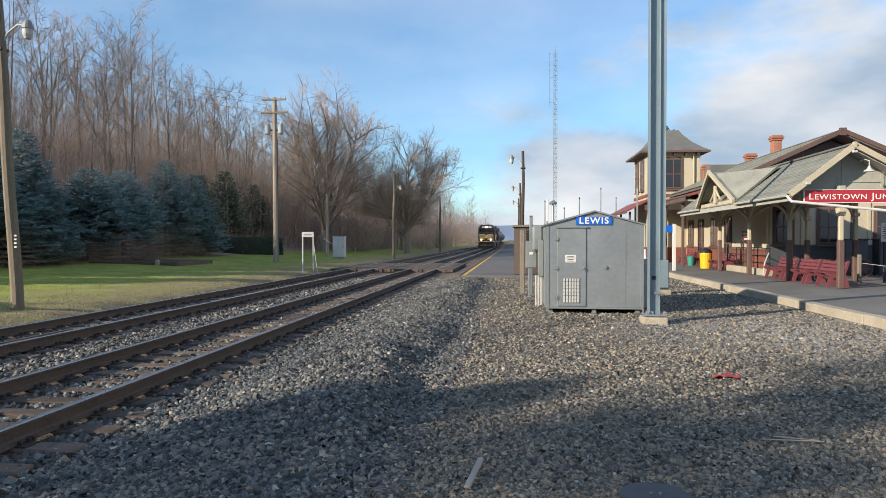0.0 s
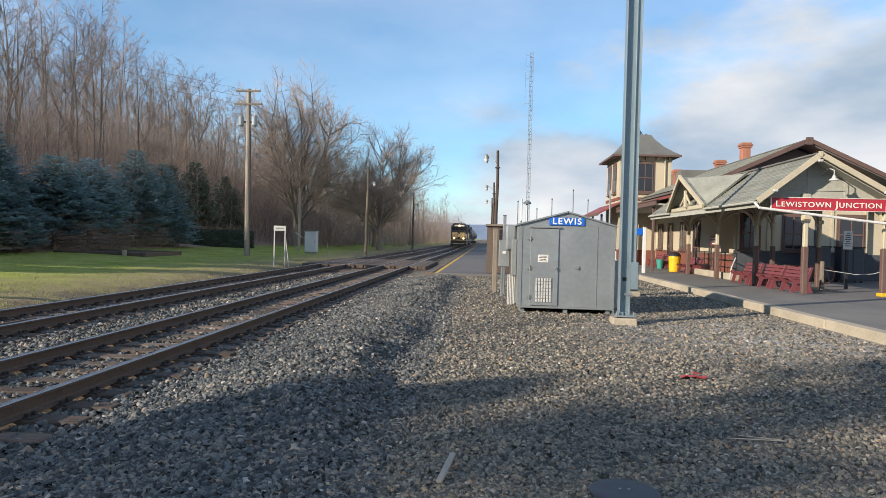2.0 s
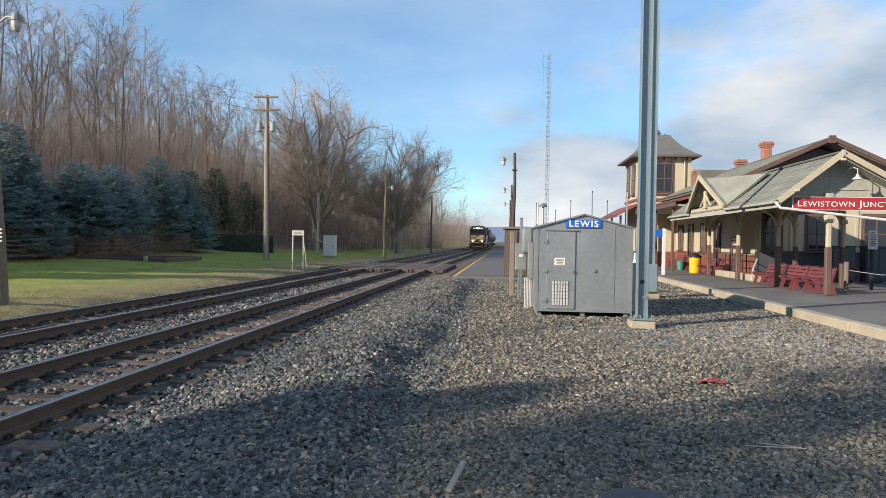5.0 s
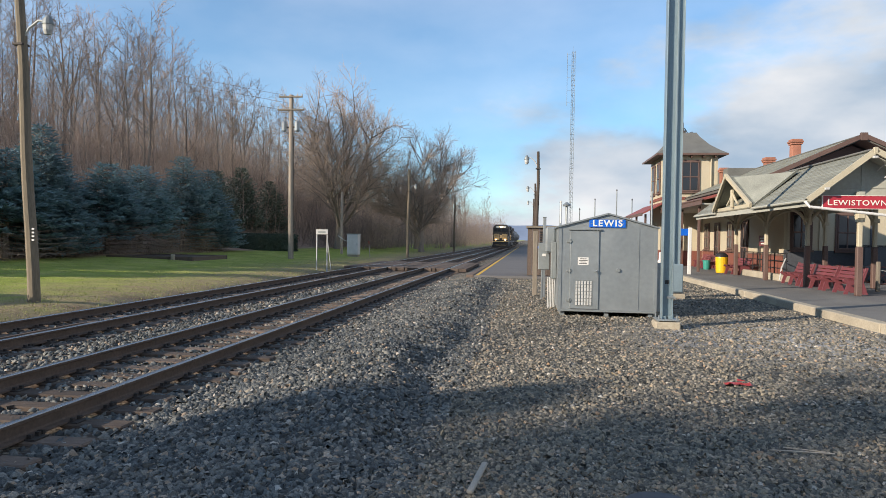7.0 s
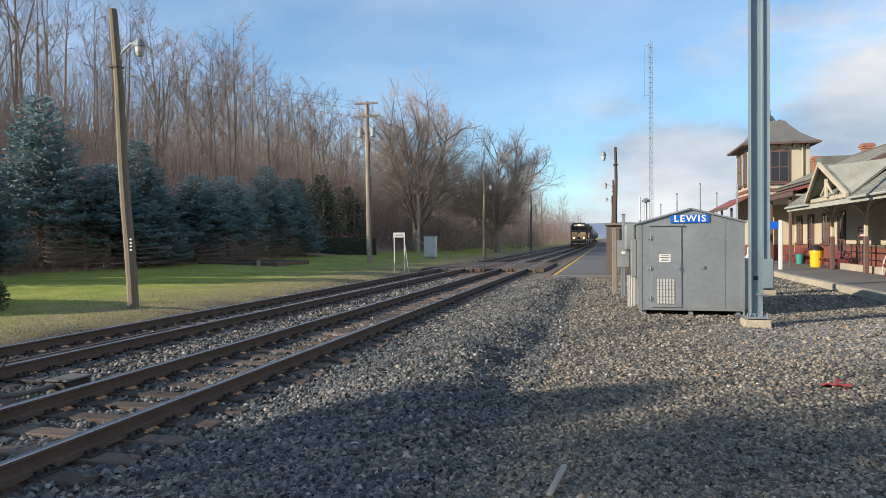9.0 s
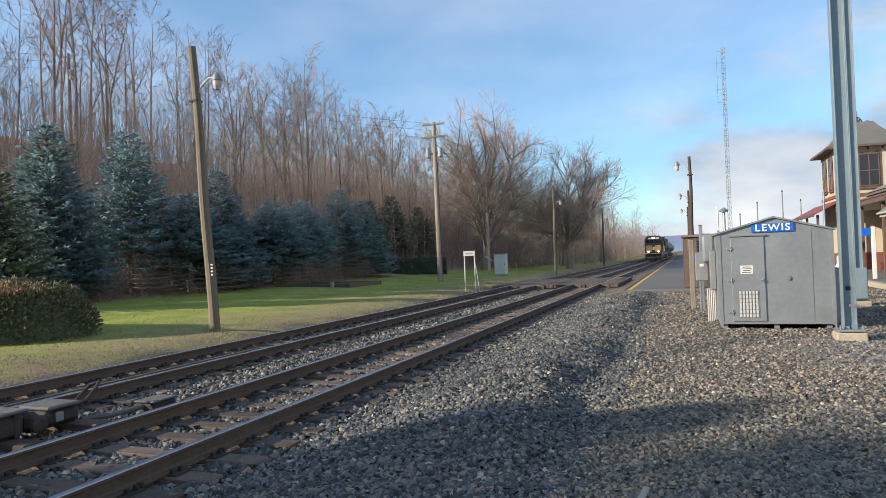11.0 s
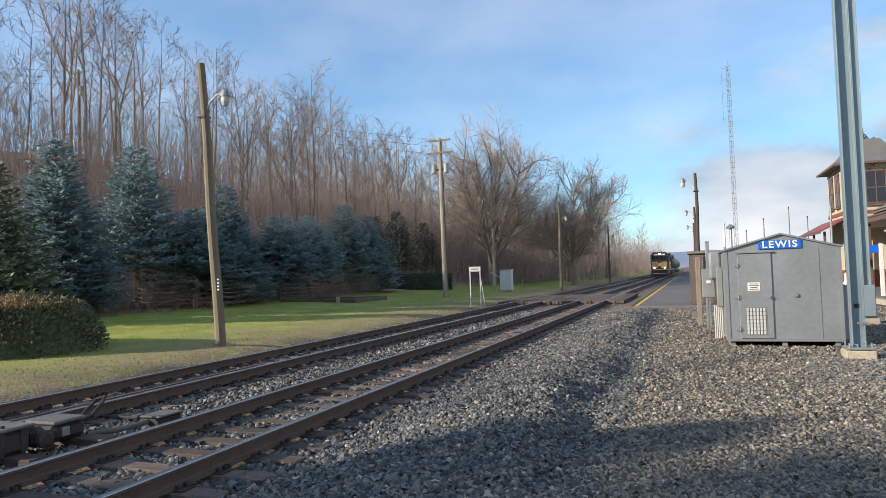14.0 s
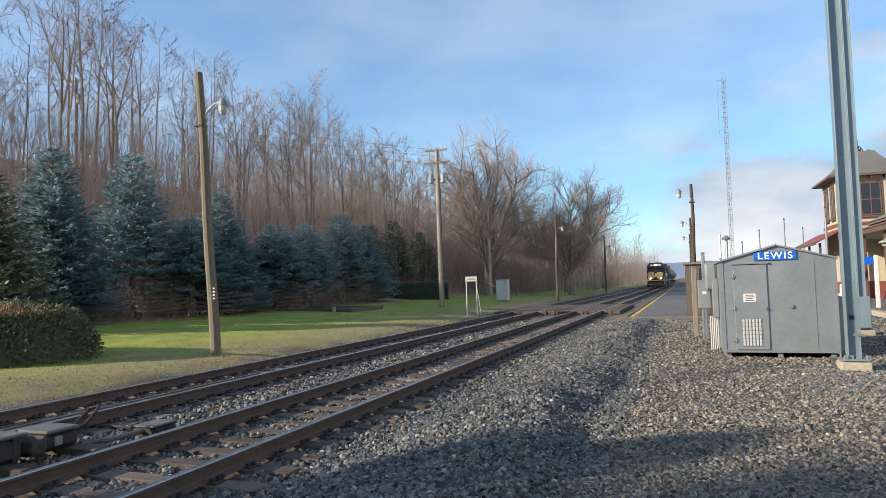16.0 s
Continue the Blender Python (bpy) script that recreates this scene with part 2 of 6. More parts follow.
def island(name, stops, rough=0.9, scale=0.0):
    m, nt, b, pos, g = start(name)
    c = ramp(nt, stops, g.outputs["Random Per Island"])
    f = noise_out(nt, pos, 120, 3)
    c = mixc(nt, c, ramp(nt, [(0.3, (0.55, 0.55, 0.55)), (0.7, (1.25, 1.25, 1.25))], f), 1.0, "MULTIPLY")
    nt.links.new(c, b.inputs["Base Color"])
    b.inputs["Roughness"].default_value = rough
    return m


M["needle"] = needle()
M["pine"] = island("dull_pine_needles", [(0.0, (0.15, 0.19, 0.14)), (1.0, (0.27, 0.32, 0.24))])
M["yew"] = island("dark_shrub_leaves", [(0.0, (0.06, 0.085, 0.045)), (0.6, (0.12, 0.15, 0.08)), (1.0, (0.22, 0.19, 0.10))])
M["hedge"] = island("dark_hedge_leaves", [(0.0, (0.04, 0.065, 0.05)), (1.0, (0.10, 0.135, 0.10))])
M["grass_blade"] = island("grass_blades", [(0.0, (0.19, 0.23, 0.05)), (0.6, (0.27, 0.29, 0.08)), (1.0, (0.38, 0.34, 0.15))])
M["stone"] = island("crushed_stone", [(0.0, (0.042, 0.046, 0.046)), (0.40, (0.104, 0.11, 0.107)), (0.72, (0.175, 0.18, 0.168)), (0.90, (0.25, 0.24, 0.21)), (0.96, (0.32, 0.235, 0.16)), (1.0, (0.47, 0.45, 0.40))])
M["gravel"] = island("tan_grey_crushed_stone", [(0.0, (0.07, 0.07, 0.064)), (0.40, (0.165, 0.153, 0.126)), (0.72, (0.265, 0.238, 0.187)), (0.90, (0.35, 0.295, 0.21)), (0.96, (0.36, 0.24, 0.15)), (1.0, (0.52, 0.49, 0.42))])
M["thicket"] = island("grey_brown_thicket", [(0.0, (0.20, 0.155, 0.13)), (0.7, (0.30, 0.235, 0.195)), (1.0, (0.36, 0.29, 0.24))])
M["dead_bough"] = island("dead_brown_boughs", [(0.0, (0.24, 0.19, 0.15)), (1.0, (0.42, 0.34, 0.27))])
M["brush"] = island("dead_brush", [(0.0, (0.33, 0.235, 0.18)), (0.7, (0.50, 0.375, 0.29)), (1.0, (0.60, 0.48, 0.39))])
M["dead_stem"] = island("dark_dead_stems", [(0.0, (0.15, 0.115, 0.09)), (0.75, (0.30, 0.235, 0.185)), (1.0, (0.45, 0.37, 0.30))])
M["litter"] = island("leaf_litter", [(0.0, (0.20, 0.13, 0.07)), (1.0, (0.40, 0.27, 0.14))])


def ground_mat():
    """Gravel yard, ballast bed, worn lawn and woodland floor, told apart by where they lie."""
    m, nt, b, pos, g = start("ground_cover")
    sp = nt.nodes.new("ShaderNodeSeparateXYZ")
    nt.links.new(pos, sp.inputs[0])
    wob = noise_out(nt, pos, 0.55, 5)
    mad = nt.nodes.new("ShaderNodeMath")
    mad.operation = "MULTIPLY_ADD"
    mad.inputs[1].default_value = 2.4
    nt.links.new(wob, mad.inputs[0])
    nt.links.new(sp.outputs["X"], mad.inputs[2])
    x = mad.outputs[0]                       # x + 1.2 +- 0.7
    # crushed stone
    vo = nt.nodes.new("ShaderNodeTexVoronoi")
    vo.inputs["Scale"].default_value = 26
    nt.links.new(pos, vo.inputs["Vector"])
    vs = nt.nodes.new("ShaderNodeSeparateColor")
    nt.links.new(vo.outputs["Color"], vs.inputs[0])
    st = ramp(nt, [(0.0, (0.06, 0.06, 0.056)), (0.45, (0.135, 0.132, 0.118)), (0.8, (0.22, 0.208, 0.178)), (0.93, (0.32, 0.28, 0.22)), (1.0, (0.46, 0.44, 0.40))], vs.outputs[0])
    # shade in the gaps between stones is painted: cells darken to their rims
    edge = ramp(nt, [(0.0, (1, 1, 1)), (0.55, (0.75, 0.75, 0.75)), (0.85, (0.18, 0.18, 0.18))], vo.outputs["Distance"])
    st = mixc(nt, st, edge, 1.0, "MULTIPLY")
    st = mixc(nt, st, ramp(nt, [(0.35, (0.8, 0.82, 0.85)), (0.65, (1.25, 1.18, 1.05))], noise_out(nt, pos, 0.5, 4)), 1.0, "MULTIPLY")
    st = mixc(nt, st, ramp(nt, [(0.35, (0.68, 0.68, 0.7)), (0.65, (1.3, 1.28, 1.22))], noise_out(nt, pos, 4.5, 6, 0.7)), 1.0, "MULTIPLY")
    # tan fines in the yard
    fin = maprange(nt, noise_out(nt, pos, 0.23, 5), 0.42, 0.62)
    st = mixc(nt, st, ramp(nt, [(0.3, (0.24, 0.20, 0.145)), (0.7, (0.36, 0.305, 0.225))], noise_out(nt, pos, 60, 3)), mixc(nt, (0, 0, 0), (0.32, 0.32, 0.32), fin))
    # pale limestone dust by the kerb
    dv = nt.nodes.new("ShaderNodeVectorMath")
    dv.operation = "DISTANCE"
    dv.inputs[1].default_value = (5.2, 13.0, 0)
    nt.links.new(pos, dv.inputs[0])
    dsum = nt.nodes.new("ShaderNodeMath")
    dsum.operation = "MULTIPLY_ADD"
    dsum.inputs[1].default_value = 5.0
    nt.links.new(wob, dsum.inputs[0])
    nt.links.new(dv.outputs["Value"], dsum.inputs[2])
    dust = maprange(nt, dsum.outputs[0], 6.5, 3.2)
    st = mixc(nt, st, ramp(nt, [(0.3, (0.30, 0.30, 0.30)), (0.7, (0.47, 0.46, 0.44))], noise_out(nt, pos, 35, 4)), mixc(nt, (0, 0, 0), (0.75, 0.75, 0.75), dust))
    # rusty brown fines between the rails
    rust = ramp(nt, [(0.3, (0.07, 0.05, 0.038)), (0.7, (0.19, 0.115, 0.075))], noise_out(nt, pos, 14, 5))
    bed = maprange(nt, noise_out(nt, pos, 0.9, 4), 0.40, 0.62, 0.05, 0.75)
    inb = maprange(nt, sp.outputs["X"], -3.2, -4.2)
    mm = nt.nodes.new("ShaderNodeMath")
    mm.operation = "MULTIPLY"
    nt.links.new(bed, mm.inputs[0])
    nt.links.new(inb, mm.inputs[1])
    st = mixc(nt, st, rust, mm.outputs[0])
    # lawn
    gr = ramp(nt, [(0.28, (0.18, 0.225, 0.035)), (0.5, (0.27, 0.315, 0.055)), (0.72, (0.37, 0.365, 0.11))], noise_out(nt, pos, 0.7, 5))
    dry = ramp(nt, [(0.3, (0.19, 0.145, 0.085)), (0.7, (0.33, 0.26, 0.155))], noise_out(nt, pos, 9, 5))
    # dry, worn strip along the line, greener towards the trees
    worn = maprange(nt, x, -15.0, -10.2)
    wn2 = nt.nodes.new("ShaderNodeMath")
    wn2.operation = "MULTIPLY_ADD"
    wn2.inputs[1].default_value = 0.9
    nt.links.new(worn, wn2.inputs[0])
    nt.links.new(maprange(nt, noise_out(nt, pos, 1.6, 6), 0.3, 0.7, -0.35, 0.3), wn2.inputs[2])
    gr = mixc(nt, gr, dry, wn2.outputs[0])
    gr = mixc(nt, gr, ramp(nt, [(0.3, (0.6, 0.6, 0.6)), (0.7, (1.3, 1.3, 1.3))], noise_out(nt, pos, 30, 4)), 1.0, "MULTIPLY")
    c = mixc(nt, gr, st, maprange(nt, x, -9.9, -9.3))
    # woodland floor
    wd = ramp(nt, [(0.25, (0.19, 0.13, 0.10)), (0.55, (0.38, 0.27, 0.205)), (0.8, (0.50, 0.38, 0.29))], noise_out(nt, pos, 1.2, 7, 0.65))
    c = mixc(nt, wd, c, maprange(nt, x, -23.8, -22.4))
    nt.links.new(c, b.inputs["Base Color"])
    b.inputs["Roughness"].default_value = 0.95
    b.inputs["Specular IOR Level"].default_value = 0.25
    h = mixc(nt, edge, noise_out(nt, pos, 40, 4, kind="Color"), 0.4)
    bump(nt, b, h, 0.7, 0.02)
    return m


M["ground"] = ground_mat()

# ---- building helpers ----
def part(name, bm, material, parent=None, label="", smooth=False):
    """Links a bmesh as one mesh object under a thing or a part."""
    me = bpy.data.meshes.new(name)
    bmesh.ops.recalc_face_normals(bm, faces=bm.faces)
    bm.to_mesh(me)
    bm.free()
    me.materials.append(M[material] if isinstance(material, str) else material)
    if smooth:
        for p in me.polygons:
            p.use_smooth = True
    ob = new(name, me)
    if parent:
        ob.parent = parent
    if label:
        ob["label"] = label
    return ob


def thing(name, label, category, at=(0, 0, 0), group="", kind="", turn=0.0):
    e = tagged(new(name), label, category, group, kind)
    e.matrix_world = pose(*at, 0, 0, turn)
    e.empty_display_size = 0.1
    return e


def box(bm, x0, x1, y0, y1, z0, z1, bev=0.0):
    r = bmesh.ops.create_cube(bm, size=1, matrix=Matrix.Translation(((x0 + x1) / 2, (y0 + y1) / 2, (z0 + z1) / 2)) @ Matrix.Diagonal((abs(x1 - x0), abs(y1 - y0), abs(z1 - z0), 1)))
    if bev:
        es = list({e for v in r["verts"] for e in v.link_edges})
        bmesh.ops.bevel(bm, geom=es, offset=bev, segments=1, affect="EDGES")
    return bm


def B(*a, bev=0.0):
    return box(bmesh.new(), *a, bev=bev)


def tube(bm, pts, radii, n=8, caps=True):
    """A round bar through points; radii one or many."""
    if not isinstance(radii, (list, tuple)):
        radii = [radii] * len(pts)
    pts = [Vector(p) for p in pts]
    rings = []
    for i, p in enumerate(pts):
        d = (pts[min(i + 1, len(pts) - 1)] - pts[max(i - 1, 0)]).normalized()
        u = d.orthogonal().normalized() if i == 0 else (u - d * u.dot(d)).normalized()
        w = d.cross(u)
        rings.append([bm.verts.new(p + (u * math.cos(a) + w * math.sin(a)) * radii[i]) for a in (2 * math.pi * k / n for k in range(n))])
    for a, b in zip(rings, rings[1:]):
        for k in range(n):
            bm.faces.new((a[k], a[(k + 1) % n], b[(k + 1) % n], b[k]))
    if caps:
        bm.faces.new(rings[0][::-1])
        bm.faces.new(rings[-1])
    return bm


def T(pts, radii, n=8):
    return tube(bmesh.new(), pts, radii, n)


def prism(bm, poly, axis, a, b):
    """Extrudes a polygon along an axis ('x', 'y' or 'z') from a to b; poly in the other two coordinates, in order."""
    def at(p, s):
        return {"x": (s, p[0], p[1]), "y": (p[0], s, p[1]), "z": (p[0], p[1], s)}[axis]
    va = [bm.verts.new(at(p, a)) for p in poly]
    vb = [bm.verts.new(at(p, b)) for p in poly]
    n = len(poly)
    for k in range(n):
        bm.faces.new((va[k], va[(k + 1) % n], vb[(k + 1) % n], vb[k]))
    bm.faces.new(va[::-1])
    bm.faces.new(vb)
    return bm


def slab(bm, corners, thick):
    """A sheet over four corners (in order), thick below them."""
    c = [Vector(p) for p in corners]
    nrm = (c[1] - c[0]).cross(c[3] - c[0]).normalized()
    if nrm.z < 0:
        nrm = -nrm
    top = [bm.verts.new(p) for p in c]
    bot = [bm.verts.new(p - nrm * thick) for p in c]
    n = len(c)
    for k in range(n):
        bm.faces.new((top[k], top[(k + 1) % n], bot[(k + 1) % n], bot[k]))
    bm.faces.new(top)
    bm.faces.new(bot[::-1])
    return bm


def words(name, text, size, at, rot, material, parent, depth=0.006, width=None, bold=0.014, gap=1.0, small=False):
    cu = bpy.data.curves.new(name, "FONT")
    cu.offset = size * bold
    cu.body, cu.size, cu.extrude, cu.align_x, cu.align_y = text, size, depth, "CENTER", "CENTER"
    cu.space_character = gap
    if small:
        cu.small_caps_scale = 0.8
        for ch_, fm in zip(text, cu.body_format):
            fm.use_small_caps = ch_.islower()
    tmp = bpy.data.objects.new(name, cu)
    me = bpy.data.meshes.new_from_object(tmp)
    bpy.data.objects.remove(tmp)
    if width:
        xs = [v.co.x for v in me.vertices]
        k = width / (max(xs) - min(xs))
        for v in me.vertices:
            v.co.x *= k
    me.materials.append(M[material])
    ob = new(name, me)
    ob.parent = parent
    ob.matrix_local = pose(*at, *rot)
    return ob


# ---- ground ----
def smooth01(a, b, x):
    t = min(1, max(0, (x - a) / (b - a)))
    return t * t * (3 - 2 * t)


def gz(x, y):
    """Height of the ground."""
    z = 0.0
    # track bed, a little below the yard
    z += -0.10 * smooth01(-2.9, -3.5, x) * smooth01(-11.2, -10.2, x)
    # heaped ballast between the line and the yard
    c = -1.75 + 0.09 * math.sin(y * 0.5) + 0.16 * noise.noise((2.0, y * 0.75, 0)) + 0.07 * noise.noise((5.0, y * 2.3, 0))
    k = smooth01(3.5, 8.0, y) * smooth01(31.0, 27.5, y)
    left = smooth01(c - 1.5, c - 0.1, x)
    right = smooth01(c + 0.8, c + 0.08, x)
    z += (0.185 + 0.12 * noise.noise((x * 1.1, y * 0.8, 7.0)) + 0.05 * noise.noise((x * 3.0, y * 2.6, 9.0))) * left * right * k
    if -4 < x < 7 and y < 30:
        z += 0.022 * (noise.noise((x * 1.3, y * 1.3, 0)) + 0.6 * noise.noise((x * 3.1, y * 3.1, 3)))
    # lawn rises gently, then the wooded hillside
    z += 0.12 * smooth01(-10.5, -12.5, x) + 0.32 * smooth01(-12.5, -24, x)
    if x < -22:
        z += (13.6 * (0.3 * smooth01(-24, -56, x) + 0.7 * min(1.0, max(0.0, (-27.5 - x) / 28))) - 4.0 * smooth01(-56, -120, x)) * smooth01(900, 250, y) + 0.7 * noise.noise((x * 0.09, y * 0.09, 0)) * smooth01(-24, -40, x)
    return z


def spread(stops):
    out = []
    for (a, b, d) in stops:
        n = max(1, round((b - a) / d))
        out += [a + (b - a) * i / n for i in range(n)]
    return out + [stops[-1][1]]


gx = spread([(-2500, -300, 550), (-300, -100, 25), (-100, -24, 4), (-24, -11.5, 1.2), (-11.5, -3.6, 0.5), (-3.6, 0.5, 0.11), (0.5, 7.6, 0.35), (7.6, 40, 4), (40, 300, 65), (300, 2500, 550)])
gy = spread([(-2500, -200, 575), (-200, -20, 12), (-20, 2, 1.5), (2, 14, 0.2), (14, 32, 0.5), (32, 120, 4), (120, 400, 20), (400, 3200, 400)])
gv = [(x, y, gz(x, y)) for y in gy for x in gx]
nx = len(gx)
gf = [(j * nx + i, j * nx + i + 1, (j + 1) * nx + i + 1, (j + 1) * nx + i) for j in range(len(gy) - 1) for i in range(nx - 1)]
gme = bpy.data.meshes.new("ground")
gme.from_pydata(gv, [], gf)
gme.materials.append(M["ground"])
for p in gme.polygons:
    p.use_smooth = True
tagged(new("ground", gme), "gravel yard, ballast bed, worn lawn and brown woodland floor", "ground", kind="structure")

# far ridge beyond the valley; distance haze is painted into its blue colour
bm = bmesh.new()
prev = None
for i in range(61):
    x = -1500 + i * 60
    h = 60 + 26 * noise.noise((x * 0.0016, 2.0, 0)) + 7 * noise.noise((x * 0.008, 5.0, 0))
    a, b2, c2 = (bm.verts.new(p) for p in ((x, 2300, -5), (x, 2700, h), (x, 3200, h * 0.5)))
    if prev:
        bm.faces.new((prev[0], a, b2, prev[1]))
        bm.faces.new((prev[1], b2, c2, prev[2]))
    prev = (a, b2, c2)
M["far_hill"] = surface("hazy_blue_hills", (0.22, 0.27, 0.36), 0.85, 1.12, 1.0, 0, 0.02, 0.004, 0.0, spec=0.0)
tagged(part("backdrop_hills", bm, "far_hill", smooth=True), "wooded ridge far down the valley, tinted blue for haze", "hills", kind="structure")

# ---- railway ----
RAIL_Z = 0.13
Y0, Y1 = -25.0, 420.0


def rail_mesh(y0, y1):
    prof = [(-0.07, -0.18), (0.07, -0.18), (0.07, -0.167), (0.02, -0.152), (0.011, -0.13), (0.011, -0.05), (0.036, -0.038), (0.036, -0.012), (-0.036, -0.012), (-0.036, -0.038), (-0.011, -0.05), (-0.011, -0.13), (-0.02, -0.152), (-0.07, -0.167)]
    return prism(bmesh.new(), prof, "y", y0, y1)


def head_mesh(y0, y1):
    return prism(bmesh.new(), [(-0.0362, -0.0122), (0.0362, -0.0122), (0.033, -0.004), (0.02, 0.0), (-0.02, 0.0), (-0.033, -0.004)], "y", y0, y1)


tie_bm = B(-1.30, 1.30, -0.115, 0.115, -0.17, 0.0, bev=0.014)


def build_track(name, cx, label):
    tr = thing(name, label, "railway track", (cx, 0, RAIL_Z), kind="structure")
    for s in (-0.75, 0.75):
        r = part("rail", rail_mesh(Y0, Y1), "rail_side", tr, "rusty brown steel rail")
        r.location.x = s
        h = part("rail_head", head_mesh(Y0, Y1), "rail_head", r, "polished running surface")
    return tr


track_near = build_track("railway_track", -5.15, "rusty rails on weathered timber ties in brown ballast")
track_far = build_track("railway_track", -8.70, "rusty second pair of rails beside the lawn")

# ---- station side: kerb, pavement, building ----
PZ = 0.19
kerb = thing("kerb", "long pale concrete platform kerb with chipped joints", "kerb", kind="structure")
for k in range(19):
    a = -20 + k * 2.9
    w = random.uniform(-0.012, 0.012)
    part("kerb_block", B(7.22 + w, 7.52 + w, a, a + 2.87, -0.1, 0.205 + random.uniform(-0.008, 0.006), bev=0.02), "concrete", kerb)
tagged(part("pavement", B(7.52, 45, -20, 75, -0.2, PZ), "asphalt"), "worn dark asphalt station forecourt", "pavement", kind="structure")
tagged(part("platform_paving", B(7.53, 9.95, -20, 60, PZ, PZ + 0.006), "paving"), "weathered concrete paving behind the kerb", "paving", kind="structure")

MAIN_Y0, MAIN_Y1, WX, WX1 = 33.0, 47.6, 11.8, 18.0
st = thing("station_building", "cream wooden railway station with grey shingle roof and brown trim", "building", (0, 0, PZ))
# walls with upper cream boarding and dark lower boarding
part("wall", B(WX, WX + 0.2, MAIN_Y0 + 0.2, MAIN_Y1, 0, 4.6), "cream", st)
part("wall", B(WX, WX1, MAIN_Y0, MAIN_Y0 + 0.2, 0, 4.6), "cream", st)
part("wall", B(WX1 - 0.2, WX1, MAIN_Y0 + 0.2, MAIN_Y1, 0, 4.6), "cream", st)
part("wall", B(WX, WX1, MAIN_Y1, MAIN_Y1 + 0.2, 0, 4.6), "cream", st)
part("wainscot", B(WX - 0.03, WX - 0.004, MAIN_Y0, MAIN_Y1, 0, 1.05), "red_base", st, "oxide red lower boarding")
part("wainscot", B(WX + 0.003, WX1, MAIN_Y0 - 0.035, MAIN_Y0 - 0.004, 0, 1.25), "wainscot", st, "dark slate lower boarding")
part("rail_moulding", B(WX - 0.06, WX - 0.031, MAIN_Y0 - 0.03, MAIN_Y1, 1.05, 1.13), "brown_trim", st)
part("rail_moulding", B(WX, WX1, MAIN_Y0 - 0.07, MAIN_Y0 - 0.036, 1.25, 1.33), "wainscot", st)
# front gable and boarding under the roof
gab = bmesh.new()
prism(gab, [(10.9, 4.6), (18.4, 4.6), (14.65, 6.2)], "y", MAIN_Y0, MAIN_Y0 + 0.2)
part("gable_wall", gab, "mauve_boards", st, "mauve-brown boarded gable")


def opening(parent, x, y, z0, z1, w, face, kind):
    """A door or window of dark glass with frame and bars, on a wall facing -x or -y."""
    label = "brown-framed dark glazed door" if kind == "door" else "tall dark sash window in a brown frame"
    d = 0.07
    def bx(u0, u1, a, b, t0, t1):
        return B(x - t1, x - t0, y + u0, y + u1, a, b, bev=0.006) if face == "x" else B(x + u0, x + u1, y - t1, y - t0, a, b, bev=0.006)
    fr = part(kind + "_frame", bx(-w / 2 - 0.12, w / 2 + 0.12, z0, z1 + 0.14, 0.004, 0.04), "brown_trim", parent, label)
    part("pane", bx(-w / 2, w / 2, z0 + 0.1, z1, 0.03, 0.052), "pane", fr)
    for u in (-w / 2, 0, w / 2):
        part("mullion", bx(u - 0.03, u + 0.03, z0 + 0.05, z1 + 0.03, 0.035, 0.075), "brown_trim", fr)
    for zz in (z0 + 0.08, (z0 + z1) / 2, z1):
        part("rail_bar", bx(-w / 2, w / 2, zz - 0.035, zz + 0.035, 0.035, 0.085), "brown_trim", fr)
    if kind == "window":
        part("sill", bx(-w / 2 - 0.16, w / 2 + 0.16, z0 - 0.1, z0, 0.0, 0.12), "brown_trim", fr)
    return fr


for yy, kind in ((38.6, "door"), (41.2, "window"), (44.0, "door"), (46.4, "window")):
    opening(st, WX - 0.03, yy, 0.02 if kind == "door" else 1.2, 2.75, 0.95, "x", kind)
for xx, kind, w in ((12.55, "window", 0.75), (14.55, "window", 0.8), (17.2, "window", 1.1)):
    opening(st, xx, MAIN_Y0 - 0.03, 1.35, 3.0, w, "y", kind)
for xx in (12.0, 13.4, 15.6, 16.35, 17.9):
    part("board_strip", B(xx - 0.06, xx + 0.06, MAIN_Y0 - 0.05, MAIN_Y0 - 0.008, 1.34, 4.3), "cream_trim" if xx != 15.6 else "wainscot", st)


# lower annex to the east
part("annex_wall", B(WX1 + 0.003, 26.0, MAIN_Y0 + 0.3, MAIN_Y0 + 0.5, 0, 3.4), "cream", st)
part("annex_wainscot", B(WX1 + 0.003, 26.0, MAIN_Y0 + 0.265, MAIN_Y0 + 0.296, 0, 1.25), "wainscot", st, "dark slate lower boarding")
part("annex_roof", slab(bmesh.new(), [(WX1, 32.0, 3.35), (26.5, 32.0, 3.35), (26.5, 38.0, 4.9), (WX1, 38.0, 4.9)], 0.12), "slate", st)
for xx in (19.6, 22.2, 24.6):
    opening(st, xx, MAIN_Y0 + 0.27, 1.35, 2.95, 1.2, "y", "window")


